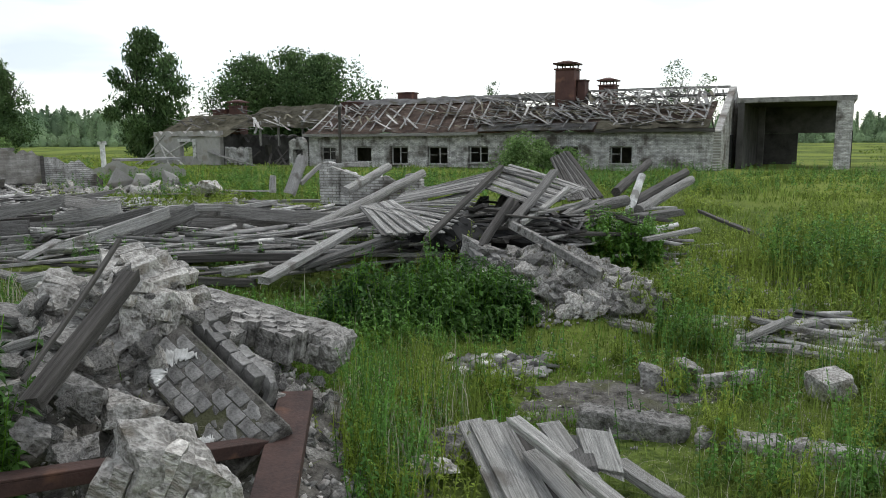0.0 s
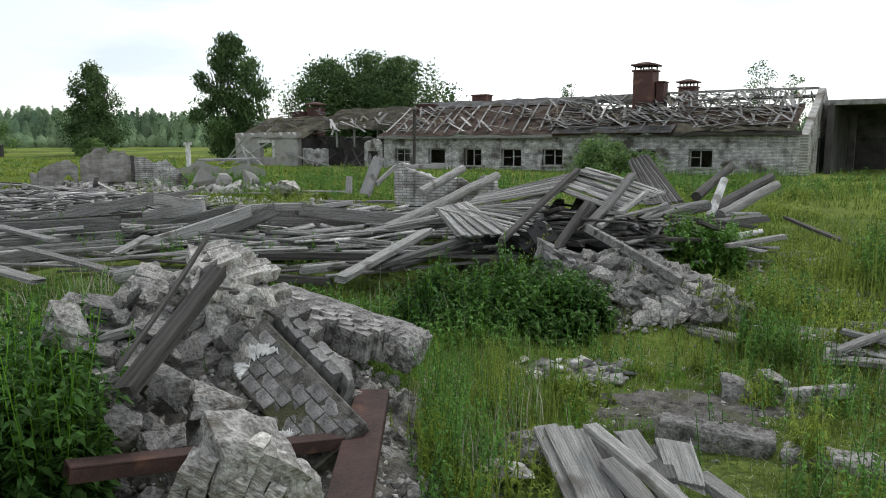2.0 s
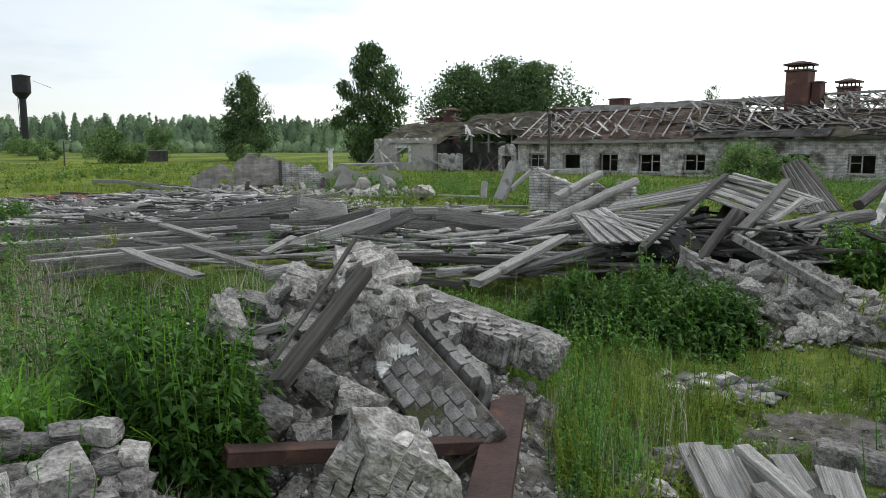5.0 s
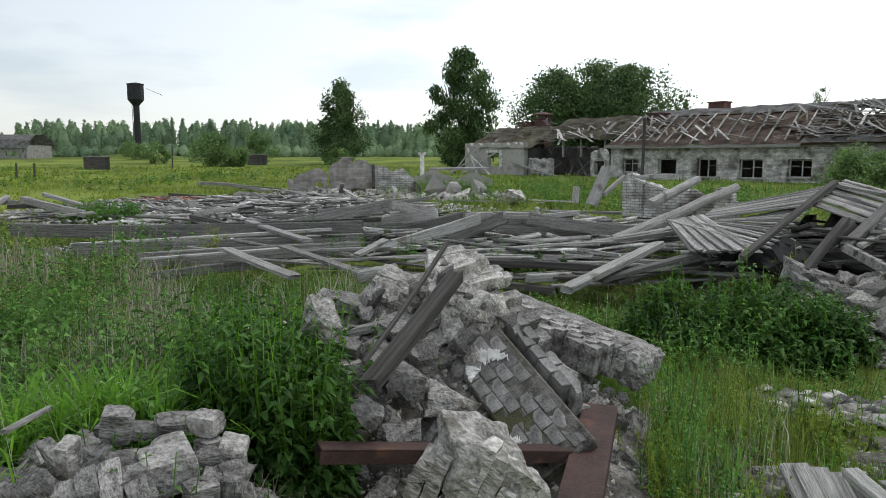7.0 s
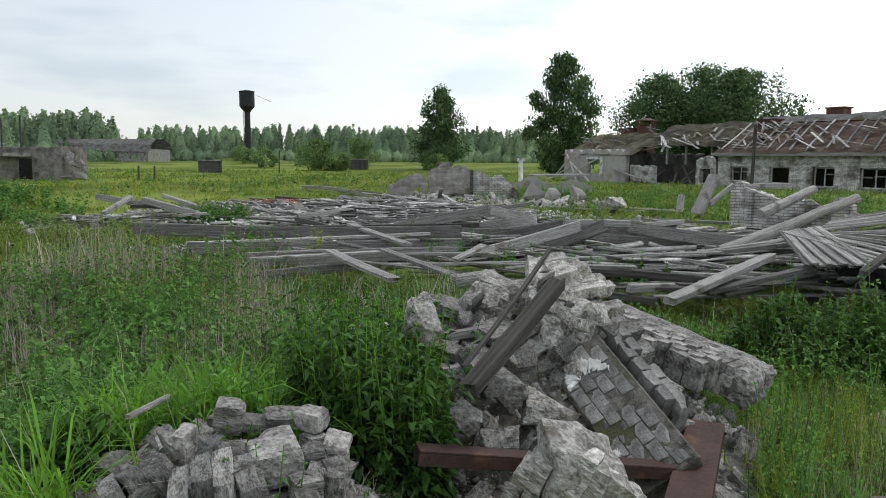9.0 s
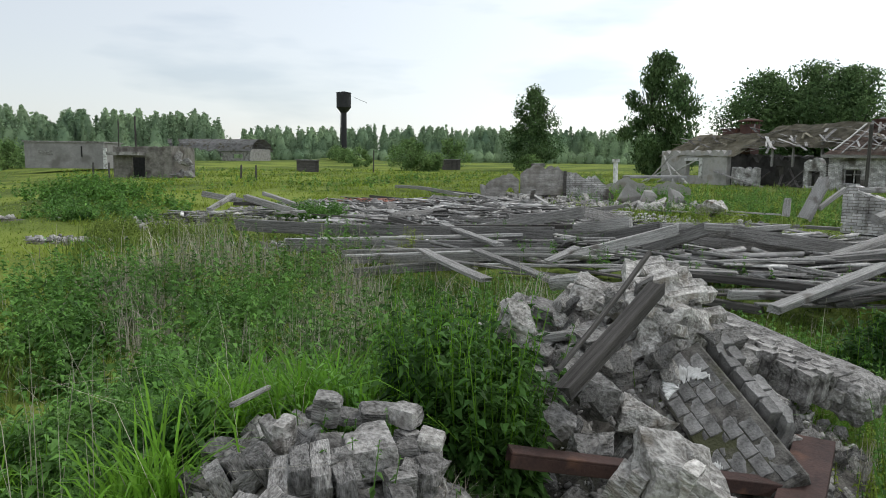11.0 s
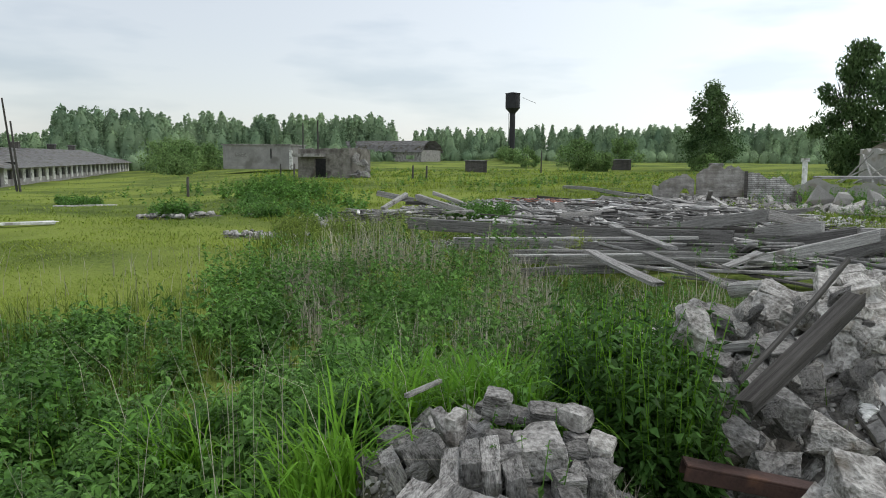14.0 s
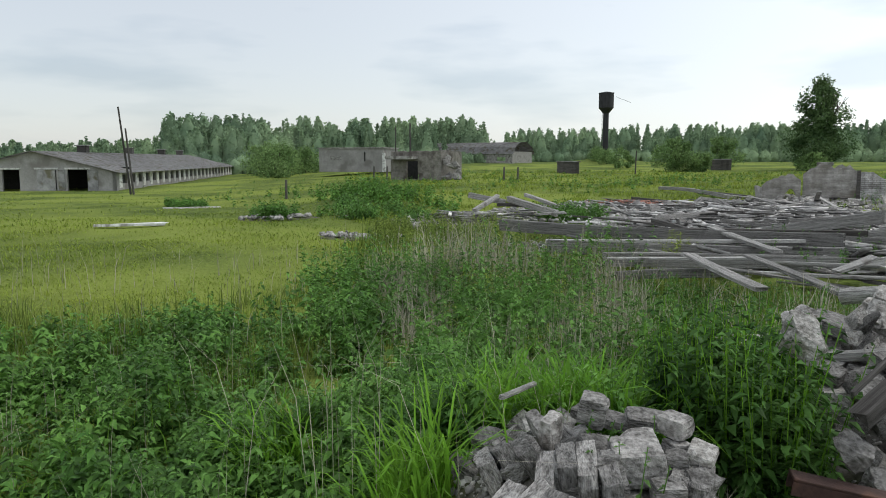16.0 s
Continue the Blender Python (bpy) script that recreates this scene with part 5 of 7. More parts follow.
def bricks_on(parent, m, cols, rows, dx, dz, meshes, seed=0, gap=.05, jitter=.006, name="brick", skip=()):
    """Bricks laid in courses over a face: x along, z up the face."""
    rng = random.Random(seed)
    for j in range(rows):
        for i in range(cols):
            if rng.random() < gap or (i, j) in skip:
                continue
            o = part(name, rng.choice(meshes), None, parent)
            o.matrix_basis = m @ pose((i + (.5 if j % 2 else 0)) * dx, rng.uniform(-jitter, jitter) * 1.5, j * dz, rng.gauss(0, .7), rng.gauss(0, .8), rng.gauss(0, .7))


def lump(parent, at, size, turn=(0, 0, 0), seed=0, boxy=.75, rough=.12, material=None, name="chunk", label="", sub=3):
    o = part(name, rock_mesh(seed, *size, boxy, rough, sub), material or M_STONE, parent, label)
    o.matrix_basis = pose(*at, *turn)
    return o


def scatter(parent, n, cx, cy, rx, ry, turn, s0, s1, seed, name="chunk", sink=.25, pale=.15, keep=None):
    """Broken lumps strewn over the land inside an ellipse, smaller ones the more."""
    rng = random.Random(seed)
    c, s = math.cos(radians(turn)), math.sin(radians(turn))
    for i in range(n):
        a, r = rng.uniform(0, 6.283), rng.random() ** .55
        u, v = math.cos(a) * r * rx, math.sin(a) * r * ry
        x, y = cx + u * c - v * s, cy + u * s + v * c
        k = s0 + (s1 - s0) * rng.random() ** 1.9
        if keep and not keep(x, y):
            continue
        pool = PALE_ROCKS if rng.random() < pale else (BRICKS if rng.random() < .22 and k < .28 else ROCKS)
        o = part(name, rng.choice(pool), None, parent)
        sc = k if pool is not BRICKS else rng.uniform(.7, 1)
        o.matrix_basis = pose(x, y, float(land(x, y)) + k * (.3 - sink) + (.02 if pool is BRICKS else 0), rng.uniform(-40, 40), rng.uniform(-40, 40), rng.uniform(0, 360)) @ Matrix.Diagonal((sc, sc, sc, 1))


def chips(name, n, cx, cy, rx, ry, turn, s0, s1, seed, label, material=None, lift=0.0):
    """Fine broken bits, one joined mass."""
    g = np.random.default_rng(seed)
    a, r = g.uniform(0, 6.283, n), g.random(n) ** .55
    u, v = np.cos(a) * r * rx, np.sin(a) * r * ry
    c, s = math.cos(radians(turn)), math.sin(radians(turn))
    p = np.stack([cx + u * c - v * s, cy + u * s + v * c], 1)
    z = land(p[:, 0], p[:, 1]) + lift
    k = (s0 + (s1 - s0) * g.random(n) ** 3)[:, None, None]
    base = np.array([[-1, -.8, -.5], [1, -.7, -.5], [.9, .8, -.5], [-.8, .7, -.5], [-.7, -.6, .5], [.8, -.6, .4], [.6, .7, .5], [-.7, .5, .45]]) * .5
    q = base[None] * g.uniform(.5, 1.2, (n, 1, 3)) + g.normal(0, .1, (n, 8, 3))
    ax = g.uniform(0, 6.283, (n, 2))
    ca, sa, cb, sb = np.cos(ax[:, :1]), np.sin(ax[:, :1]), np.cos(ax[:, 1:] * .12), np.sin(ax[:, 1:] * .12)
    x, y, w = q[..., 0], q[..., 1], q[..., 2]
    x, y = x * ca - y * sa, x * sa + y * ca
    x, w = x * cb - w * sb, x * sb + w * cb
    q = np.stack([x, y, w], -1) * k
    q[..., :2] += p[:, None, :]
    q[..., 2] += z[:, None] + k[:, :, 0] * .15
    f = np.array([[0, 3, 2, 1], [4, 5, 6, 7], [0, 1, 5, 4], [1, 2, 6, 5], [2, 3, 7, 6], [3, 0, 4, 7]])
    F = (np.arange(n)[:, None, None] * 8 + f[None]).reshape(-1, 4)
    soup(name, q.reshape(-1, 3), F, material or M_CHIPS, label, "rubble")


def grit_bed(name, cx, cy, rx, ry, turn, label, lift=.03, n=40):
    """A skin of mortar dust and grit over the land, uneven at its rim."""
    g = np.random.default_rng(int(abs(cx * 100)))
    c, s = math.cos(radians(turn)), math.sin(radians(turn))
    rim = 1 + .18 * np.sin(np.arange(n) * 2 * np.pi / n * 3 + cx) + .12 * g.normal(0, 1, n)
    m = 14
    V = []
    for i in range(m + 1):
        t = i / m
        a = np.arange(n) * 2 * np.pi / n
        u, v = np.cos(a) * rx * t * rim, np.sin(a) * ry * t * rim
        x, y = cx + u * c - v * s, cy + u * s + v * c
        V.append(np.stack([x, y, land(x, y) + lift * (1 - t ** 4) + g.uniform(0, .03, n) * (t < .95) - .02 * (i == m)], 1))
    F = [(i * n + j, (i + 1) * n + j, (i + 1) * n + (j + 1) % n, i * n + (j + 1) % n) for i in range(m) for j in range(n)]
    ob = soup(name, np.vstack(V), np.array(F)[:, ::-1], M_GRIT, label, "rubble")
    return ob


# the heap in front
grit_bed("grit_bed", -1.75, 3.9, 1.5, 1.05, 15, "grey mortar dust and grit of the heap")
heap = thing("rubble_heap", "high heap of broken grey masonry and mortar lumps", "rubble heap")
for i, (at, count, turn, pale) in enumerate((
        ((-1.98, 4.48, 1.09), (2, 4, 6), (14, -12, 35), True), ((-1.8, 4.3, .96), (2, 3, 5), (-6, 18, 70), True),
        ((-2.32, 4.3, 1.02), (2, 3, 5), (16, 20, 12), True), ((-2.6, 4.05, .93), (2, 2, 4), (8, 16, 28), False),
        ((-2.1, 3.95, .84), (2, 3, 5), (22, -6, 75), False), ((-2.85, 3.9, .82), (1, 2, 4), (4, 12, -20), True),
        ((-2.38, 3.68, .76), (2, 3, 4), (18, 10, 12), False), ((-1.62, 4.62, .8), (2, 2, 4), (8, 24, -30), False))):
    masonry(heap, at, count, turn, 200 + i, PALE_BRICKS if pale else BRICKS, .22, M_PALE_STONE if pale else M_STONE)
for i, (at, size, turn, boxy) in enumerate([
        ((-1.92, 3.42, .78), (.36, .24, .26), (10, 14, 15), .85), ((-1.66, 3.55, .66), (.3, .24, .2), (8, 10, 40), .8),
        ((-1.8, 2.92, .78), (.15, .12, .13), (20, 10, 30), .9), ((-1.72, 3.12, .66), (.2, .16, .16), (0, 20, 60), .85),
        ((-1.5, 4.32, .86), (.12, .1, .13), (0, 12, 20), .95), ((-1.44, 4.4, .8), (.11, .1, .1), (10, 0, 50), .95),
        ((-2.95, 3.45, .86), (.28, .2, .24), (25, 20, 30), .95), ((-2.66, 3.62, .92), (.22, .18, .22), (30, 10, 60), .95),
        ((-1.35, 4.45, .62), (.34, .22, .22), (10, 25, -30), .8), ((-1.2, 4.15, .5), (.26, .2, .18), (0, 20, -20), .8), ((-2.16, 3.1, 1.16), (.2, .14, .2), (20, 30, 10), .95)]):
    lump(heap, at, size, turn, 220 + i, boxy, .12, M_PALE_STONE if i % 3 == 1 or i == 10 else None, "chunk", "", 4)
rng = random.Random(17)
for at, size in (((-2.02, 4.45, 1.10), .3), ((-1.78, 4.3, .92), .26), ((-2.28, 4.2, .98), .28), ((-2.52, 4.0, .9), .26), ((-1.86, 4.1, .82), .26), ((-2.1, 3.9, .8), .26), ((-2.85, 3.85, .8), .24), ((-2.35, 3.62, .72), .26), ((-1.9, 3.4, .7), .18)):
    for _ in range(10):
        a, e, k = rng.uniform(-2.6, -.2), rng.uniform(-.5, .9), rng.uniform(.05, .17)
        o = part("chunk", rng.choice(ROCKS if rng.random() < .5 else PALE_ROCKS), None, heap)
        o.matrix_basis = pose(at[0] + math.cos(a) * math.cos(e) * size, at[1] + math.sin(a) * math.cos(e) * size, at[2] + math.sin(e) * size * .85, rng.uniform(-60, 60), rng.uniform(-60, 60), rng.uniform(0, 360)) @ Matrix.Diagonal((k, k, k, 1))
scatter(heap, 330, -1.8, 3.85, 1.35, .95, 15, .05, .2, 41, keep=lambda x, y: not (-1.6 < x < -1.1 and 3.5 < y < 4.2))
chips("rubble_chips", 5000, -1.75, 3.8, 1.55, 1.1, 15, .012, .07, 42, "small broken mortar chips over the heap", lift=.03)

# the tilted sheet of brickwork on the heap
ax = Vector((.72, -.5, -.42)).normalized()
bx = Vector((.42, .62, .58))
bx = (bx - ax * bx.dot(ax)).normalized()
nx = ax.cross(bx)
PANEL = Matrix(((ax.x, -nx.x, bx.x, -1.78), (ax.y, -nx.y, bx.y, 3.92), (ax.z, -nx.z, bx.z, .74), (0, 0, 0, 1)))
panel = thing("brickwork_sheet", "slid sheet of grey brickwork with white mortar patches on the heap", "masonry fragment", PANEL)
part("mortar_bed", box(.98, .19, .36, (.42, .064, .0), .01), M_GRIT, panel)
bricks_on(panel, pose(0, .064, .05), 7, 4, .1265, .0765, HEADERS, 4, .03, .002)


def smear(path, width, seed, thick=.005):
    """A thin ragged skin of mortar that follows a line on the brickwork."""
    rng = random.Random(seed)
    bm, n, rows = bmesh.new(), 34, []
    for i in range(n + 1):
        u = i / n * (len(path) - 1)
        k = min(int(u), len(path) - 2)
        p = Vector(path[k]).lerp(Vector(path[k + 1]), u - k)
        d = (Vector(path[k + 1]) - Vector(path[k])).normalized()
        w = width * max(.12, math.sin(math.pi * (i + .3) / (n + .6))) * rng.uniform(.45, 1.15)
        off = rng.gauss(0, width * .16)
        rows.append([bm.verts.new((p.x - d.y * (off + w * e), -thick * (.35 if abs(e) > .8 else rng.uniform(.6, 1.3)), p.y + d.x * (off + w * e))) for e in (-1, -.45, .1, .5, 1)])
    for q, r in zip(rows, rows[1:]):
        for j in range(4):
            bm.faces.new((q[j], r[j], r[j + 1], q[j + 1]))
    solid = bmesh.ops.extrude_face_region(bm, geom=bm.faces[:])["geom"]
    for v in solid:
        if isinstance(v, bmesh.types.BMVert):
            v.co.y = thick
    bmesh.ops.recalc_face_normals(bm, faces=bm.faces)
    return bm


for i, (path, width) in enumerate((
        (((-.02, .04), (.06, .1), (.1, .2), (.2, .26)), .046), (((.04, .06), (.12, .05), (.18, .0)), .03),
        (((.5, -.1), (.6, -.06), (.72, -.08)), .035), (((.62, -.04), (.68, .03)), .022))):
    part("mortar_patch", smear(path, width * 1.5, 300 + i), M_WHITE, panel, "white mortar smear" if i == 0 else "").matrix_basis = pose(0, -.040, .02)
strip = thing("brick_strip", "narrow tilted strip of brickwork wedged in the heap", "masonry fragment", along((-1.6, 4.45, .86), (-1.0, 4.0, .5)))
part("core", box(.72, .12, .13, (.36, 0, -.07), .015), M_GRIT, strip)
bricks_on(strip, pose(.06, -.02, .05, 90), 6, 2, .125, .07, HEADERS, 7, .1)

# the long wall fragment behind it
slab = thing("wall_fragment", "long fallen fragment of brick wall with crumbling mortar", "masonry fragment", along((-2.02, 5.42, .8), (-.86, 5.02, .58)))
part("core", rough_block(1.2, .34, .22, 61, .008, .03, .5), M_STONE, slab).matrix_basis = pose(.6, 0, 0)
bricks_on(slab, pose(.06, -.09, -.07), 9, 3, .128, .077, BRICK_ENDS, 8, .1, .008)
bricks_on(slab, pose(.1, -.15, .045, 90, 0, 0), 8, 4, .128, .077, BRICK_ENDS, 9, .15, .006)
part("broken_end", rough_block(.22, .36, .24, 62, .03, .03), M_STONE, slab).matrix_basis = pose(1.2, .01, -.02, 0, 8, 4)

rng = random.Random(29)
for i in range(46):
    u, k = rng.random(), rng.uniform(.06, .2)
    x, y = -1.95 + 1.1 * u + rng.uniform(-.06, .06), 5.2 - .42 * u - rng.uniform(0, .38)
    o = part("chunk", rng.choice(ROCKS), None, heap)
    o.matrix_basis = pose(x, y, float(land(x, y)) + rng.uniform(0, .1), rng.uniform(-60, 60), rng.uniform(-60, 60), rng.uniform(0, 360)) @ Matrix.Diagonal((k, k, k, 1))

# the pale lump of masonry in the very front
rock = thing("masonry_lump", "big pale lump of brick masonry with yellowed mortar", "masonry fragment", pose(-1.2, 2.72, .5, 0, 0, 20))
lump(rock, (.05, .03, .14), (.44, .36, .54), (0, 8, 0), 71, .8, .16, M_PALE_STONE, "core", "", 5)
lump(rock, (.2, -.02, .04), (.24, .26, .36), (0, -10, 30), 72, .7, .2, M_PALE_STONE, "core", "", 5)
rng = random.Random(31)
for j in range(6):
    for i in range(4):
        if rng.random() < .1 or (i == 3 and j in (0, 5)):
            continue
        o = part("brick", PALE_BRICKS[(i + 2 * j) % 6], None, rock)
        o.matrix_basis = pose(-.03, -.05, .1, 0, 24, -14) @ pose((j - 2.7) * .07, .015 * (i % 2), (i - 1.6) * .122 + .05 * (j % 2), rng.uniform(-4, 4), 90 + rng.uniform(-3, 3), 0) @ Matrix.Diagonal((.48, 1.3, 1, 1))


# rusted steel
def steel(p, q, w, label, flange=.07):
    L = (Vector(q) - Vector(p)).length
    s = thing("steel_beam", label, "steel beam", along(p, q))
    bm = box(L, w, .014, (L / 2, 0, 0), .003)
    for v in bm.verts:
        v.co.z += .012 * math.sin(v.co.x * 3)
    part("web", bm, M_RUST, s)
    for y in (-1, 1):
        part("flange", box(L, .012, flange, (L / 2, y * (w / 2 - .0065), -flange - .001), .003), M_RUST, s)
    return s


steel((-.98, 4.28, .5), (-.8, 2.9, .46), .2, "brown rusted steel channel lying against the heap")
steel((-1.9, 2.66, .7), (-.94, 3.66, .48), .1, "dark rusted steel angle bar across the foot of the heap", .06)
timber((-1.755, 2.88, .95), (-1.655, 3.655, 1.345), .085, .07, M_WOOD_DARK, "beam", "charred dark beam leaning on the rubble heap", category="beam", warp=.005)
timber((-1.83, 2.95, 1.02), (-1.69, 3.62, 1.53), .02, .02, M_WOOD_DARK, "stick", "thin dark stick leaning on the rubble heap", category="stick", warp=.05)
timber((-1.36, 3.9, .72), (-1.0, 3.64, .53), .05, .03, M_WOOD_PALE, "batten", "pale wooden batten lying on the brickwork", category="batten")
timber((-2.9, 3.5, .8), (-2.1, 3.9, 1.0), .07, .05, M_WOOD_PALE, "batten", "pale wooden batten lying on the heap", category="batten")

# the heap of brick blocks beside the camera
grit_bed("grit_bed", -2.2, 2.0, 1.05, .75, -35, "grey grit under the brick blocks", .02)
blocks = thing("block_heap", "low heap of broken grey brick blocks overgrown by weeds", "rubble heap")


def brick_block(at, turn, n, length, depth=.25, seed=0, label="lump of several grey bricks still mortared together"):
    """Bricks still mortared side by side."""
    b = thing("brick_block", label, "masonry fragment", pose(*at, *turn), "brick blocks")
    rng = random.Random(seed)
    for i in range(n):
        o = part("brick", rng.choice(BRICKS), None, b)
        k = length / .25 * rng.uniform(.72, 1.05)
        o.matrix_basis = pose(rng.uniform(-.03, .03), i * .071 - n * .036, rng.uniform(-.02, .012), 90 + rng.gauss(0, 3), rng.gauss(0, 3), rng.gauss(0, 4)) @ Matrix.Diagonal((k, depth / .12 * .55, 1.05, 1))
    part("mortar", rock_mesh(seed + 900, length * .84, n * .062, depth * .56, .95, .1, 4), M_BRICK, b)
    return b


brick_block((-2.02, 1.66, .88), (6, 8, -40), 4, .26, .26, 1)
brick_block((-1.8, 1.98, .84), (-10, 5, -60), 2, .24, .2, 2)
brick_block((-2.31, 1.56, .87), (28, -12, -22), 3, .22, .22, 3)
brick_block((-1.88, 1.3, .88), (4, -6, 118), 5, .3, .2, 4, "pale lump of bricks lying flat, courses showing")
brick_block((-1.7, 1.56, .82), (0, 8, 20), 3, .26, .2, 5)
for i, (x, y, z, sx, sy, sz, tilt, t) in enumerate((
        (-2.03, 1.9, .9, .24, .18, .13, 6, -35), (-2.29, 1.71, .96, .06, .1, .13, 12, 20), (-2.25, 1.89, 1.02, .11, .09, .13, 14, 40), (-2.04, 2.12, .98, .12, .1, .08, 4, 10),
        (-2.0, 2.09, .89, .11, .1, .09, -6, -20), (-1.93, 2.0, .87, .1, .09, .13, 5, -40), (-1.9, 2.1, .9, .1, .1, .1, 20, 30), (-1.84, 1.86, .84, .11, .11, .1, 0, -30),
        (-1.75, 1.76, .82, .09, .12, .11, 15, 60), (-2.42, 1.78, .9, .2, .06, .1, 25, -10), (-2.2, 2.2, .93, .26, .12, .05, 10, 50), (-2.4, 2.1, .9, .3, .1, .05, 5, 20), (-2.6, 1.9, .82, .2, .12, .06, 8, -30), (-2.15, 1.8, .9, .12, .1, .1, 20, 70))):
    part("block", rough_block(sx, sy, sz, 500 + i, .006, .02, .4), M_PALE_STONE if i in (1, 6) else (M_BRICK if i % 3 else M_STONE), blocks).matrix_basis = pose(x, y, z, tilt, tilt * .6, t)
scatter(blocks, 300, -2.2, 2.0, .95, .62, -35, .04, .13, 43)
chips("block_chips", 3000, -2.2, 2.0, 1.0, .7, -35, .012, .06, 44, "small broken chips among the brick blocks", lift=.02)

# the second heap, by the fallen roof
grit_bed("grit_bed", 1.15, 8.85, 1.45, 1.1, -35, "grey grit of the second heap", .02)
heap2 = thing("rubble_heap", "low heap of grey broken masonry below the fallen roof", "rubble heap")
scatter(heap2, 460, 1.15, 8.85, 1.35, 1.05, -35, .08, .34, 45, pale=.6, sink=.1)
scatter(heap2, 90, 1.7, 8.05, .6, .4, 0, .08, .34, 46, sink=.0, pale=.5)
chips("rubble_chips", 2500, 1.2, 8.9, 1.5, 1.3, 30, .02, .09, 47, "small broken chips of the second heap", lift=.02)
b = thing("wall_fragment", "fallen lump of pale brick wall", "masonry fragment", pose(.3, 9.2, .62, 20, 10, 30))
lump(b, (0, 0, 0), (.6, .4, .3), (0, 0, 0), 81, .9, .1, None, "core")
bricks_on(b, pose(-.2, -.2, -.1), 4, 3, .13, .075, HEADERS, 82, .1)
heap3 = thing("rubble_heap", "grey rubble strewn below the logs", "rubble heap")
scatter(heap3, 110, 2.2, 12.6, 2.4, .9, 20, .1, .5, 48)
scatter(heap3, 60, 4.6, 12.2, 1.8, .9, -10, .08, .4, 49)
scatter(heap3, 40, 4.4, 9.6, 1.0, .6, 20, .06, .3, 50)
chips("rubble_chips", 1800, 3.2, 12, 3, 1.2, 0, .02, .1, 51, "scattered chips under the logs")

# concrete kerb, block and stones on the grass
kerb = thing("concrete_kerb", "broken line of old concrete foundation in the grass", "foundation")
for i, (x, y, L, h, t) in enumerate(((1.2, 4.86, .74, .15, -14), (1.86, 4.62, .58, .07, -18), (2.32, 4.42, .42, .09, -24), (2.68, 4.26, .4, .08, -20))):
    part("stone", rough_block(L, .2, h * 1.5, 90 + i, .018, .025, .7), M_STONE, kerb).matrix_basis = pose(x, y, .05, 4 * (i % 2), 3 - 2 * i, t)
cb = thing("concrete_block", "pale square concrete block lying in the grass", "concrete block")
part("block", rough_block(.3, .24, .19, 95, .01, .03, .5), M_PALE_STONE, cb).matrix_basis = pose(2.86, 5.5, .14, 8, -6, 15)
for i, (x, y, z, k) in enumerate(((-.14, 3.95, .12, .24), (-.02, 4.4, .14, .3), (1.6, 5.9, .08, .26), (1.95, 6.1, .1, .2), (2.4, 5.9, .08, .22), (-8.4, 24.6, .5, .75))):
    s = thing("stone", "rough grey lump of masonry lying in the grass", "stone", pose(x, y, z))
    lump(s, (0, 0, 0), (k * 1.3, k, k * .7), (10, 5, 40 * i), 110 + i, .7, .14, M_PALE_STONE if i in (0, 5) else M_STONE, "lump")
for i, (cx, cy, rx, ry) in enumerate(((.25, 6.3, .55, .35), (1.3, 5.6, .8, .4), (1.0, 5.3, .6, .25), (3.6, 7.6, .8, .3), (4.9, 10.5, 1.2, .5))):
    grit_bed("bare_patch", cx, cy, rx, ry, 10, "bare patch of dirt and grit in the grass", .012)
    chips("gravel", 350, cx, cy, rx, ry, 10, .01, .06, 60 + i, "gravel and chips on a bare patch")

# debris of the collapsed building
for i, (cx, cy, rx, ry, n, s1) in enumerate(((-8, 13, 6.5, 4, 3500, .16), (-16.5, 18.5, 6.5, 4.5, 5000, .26), (-10, 20, 6, 4, 2500, .22), (-19, 12.5, 2.6, 2.2, 900, .25), (-14.5, 26, 5, 2, 1500, .35), (-3, 16, 4, 3, 1500, .2), (-17.5, 8, 1.2, .7, 300, .2), (-23.7, 7.8, 1.4, .6, 260, .3))):
    chips("debris", n, cx, cy, rx, ry, 35, .02, s1, 130 + i, "broken bricks, slates and mortar among the timbers", lift=.05)
    grit_bed("grit_bed", cx, cy, rx * .95, ry * .95, 35, "grey dust and litter under the timbers", .02)
field = thing("debris_field", "scattered broken masonry lumps among the fallen timbers", "rubble")
scatter(field, 130, -15.5, 20, 6, 5, 35, .15, .6, 52, pale=.35)
scatter(field, 130, -13.8, 26.0, 4.2, 1.5, 30, .2, .8, 53, pale=.4)
scatter(field, 60, -16.6, 24.4, 2.4, .7, 30, .15, .5, 56, pale=.4)
scatter(field, 40, -3, 18.2, 2.6, .8, -10, .2, .6, 54)
for x, y, k in ((-17.6, 24.6, .9), (-12.4, 26.9, 1.0), (-11.6, 27.0, .8), (-10.9, 27.6, .9)):
    lump(field, (x, y, .6), (k * .8, k * .3, k * .7), (10, 30, 20 * k * 3), int(k * 77), .95, .06, M_PLASTER, "slab", "", 2)
chips("red_brick_debris", 900, -18.8, 20.2, 2.6, 1.0, 20, .05, .22, 150, "broken red bricks among the far timbers", M_RED, .1)
chips("pale_debris", 2200, -13.5, 18.5, 7, 4.5, 35, .03, .16, 151, "pale plaster chips among the timbers", M_WHITE, .12)
chips("pale_debris", 800, -8.5, 10.6, 3.5, .8, 30, .02, .09, 152, "pale plaster chips between the long beams", M_WHITE, .1)
# bed added over the bright ground so the hollow stays dark
grit_bed("grit_bed", .7, 11.3, 2.4, 1.5, 10, "dark grit bed under the fallen roof, deepening the hollow's shade", .02)
scatter(field, 50, -11.6, 27.4, 2.6, 1.2, 20, .3, .9, 55, pale=.5, sink=.1)

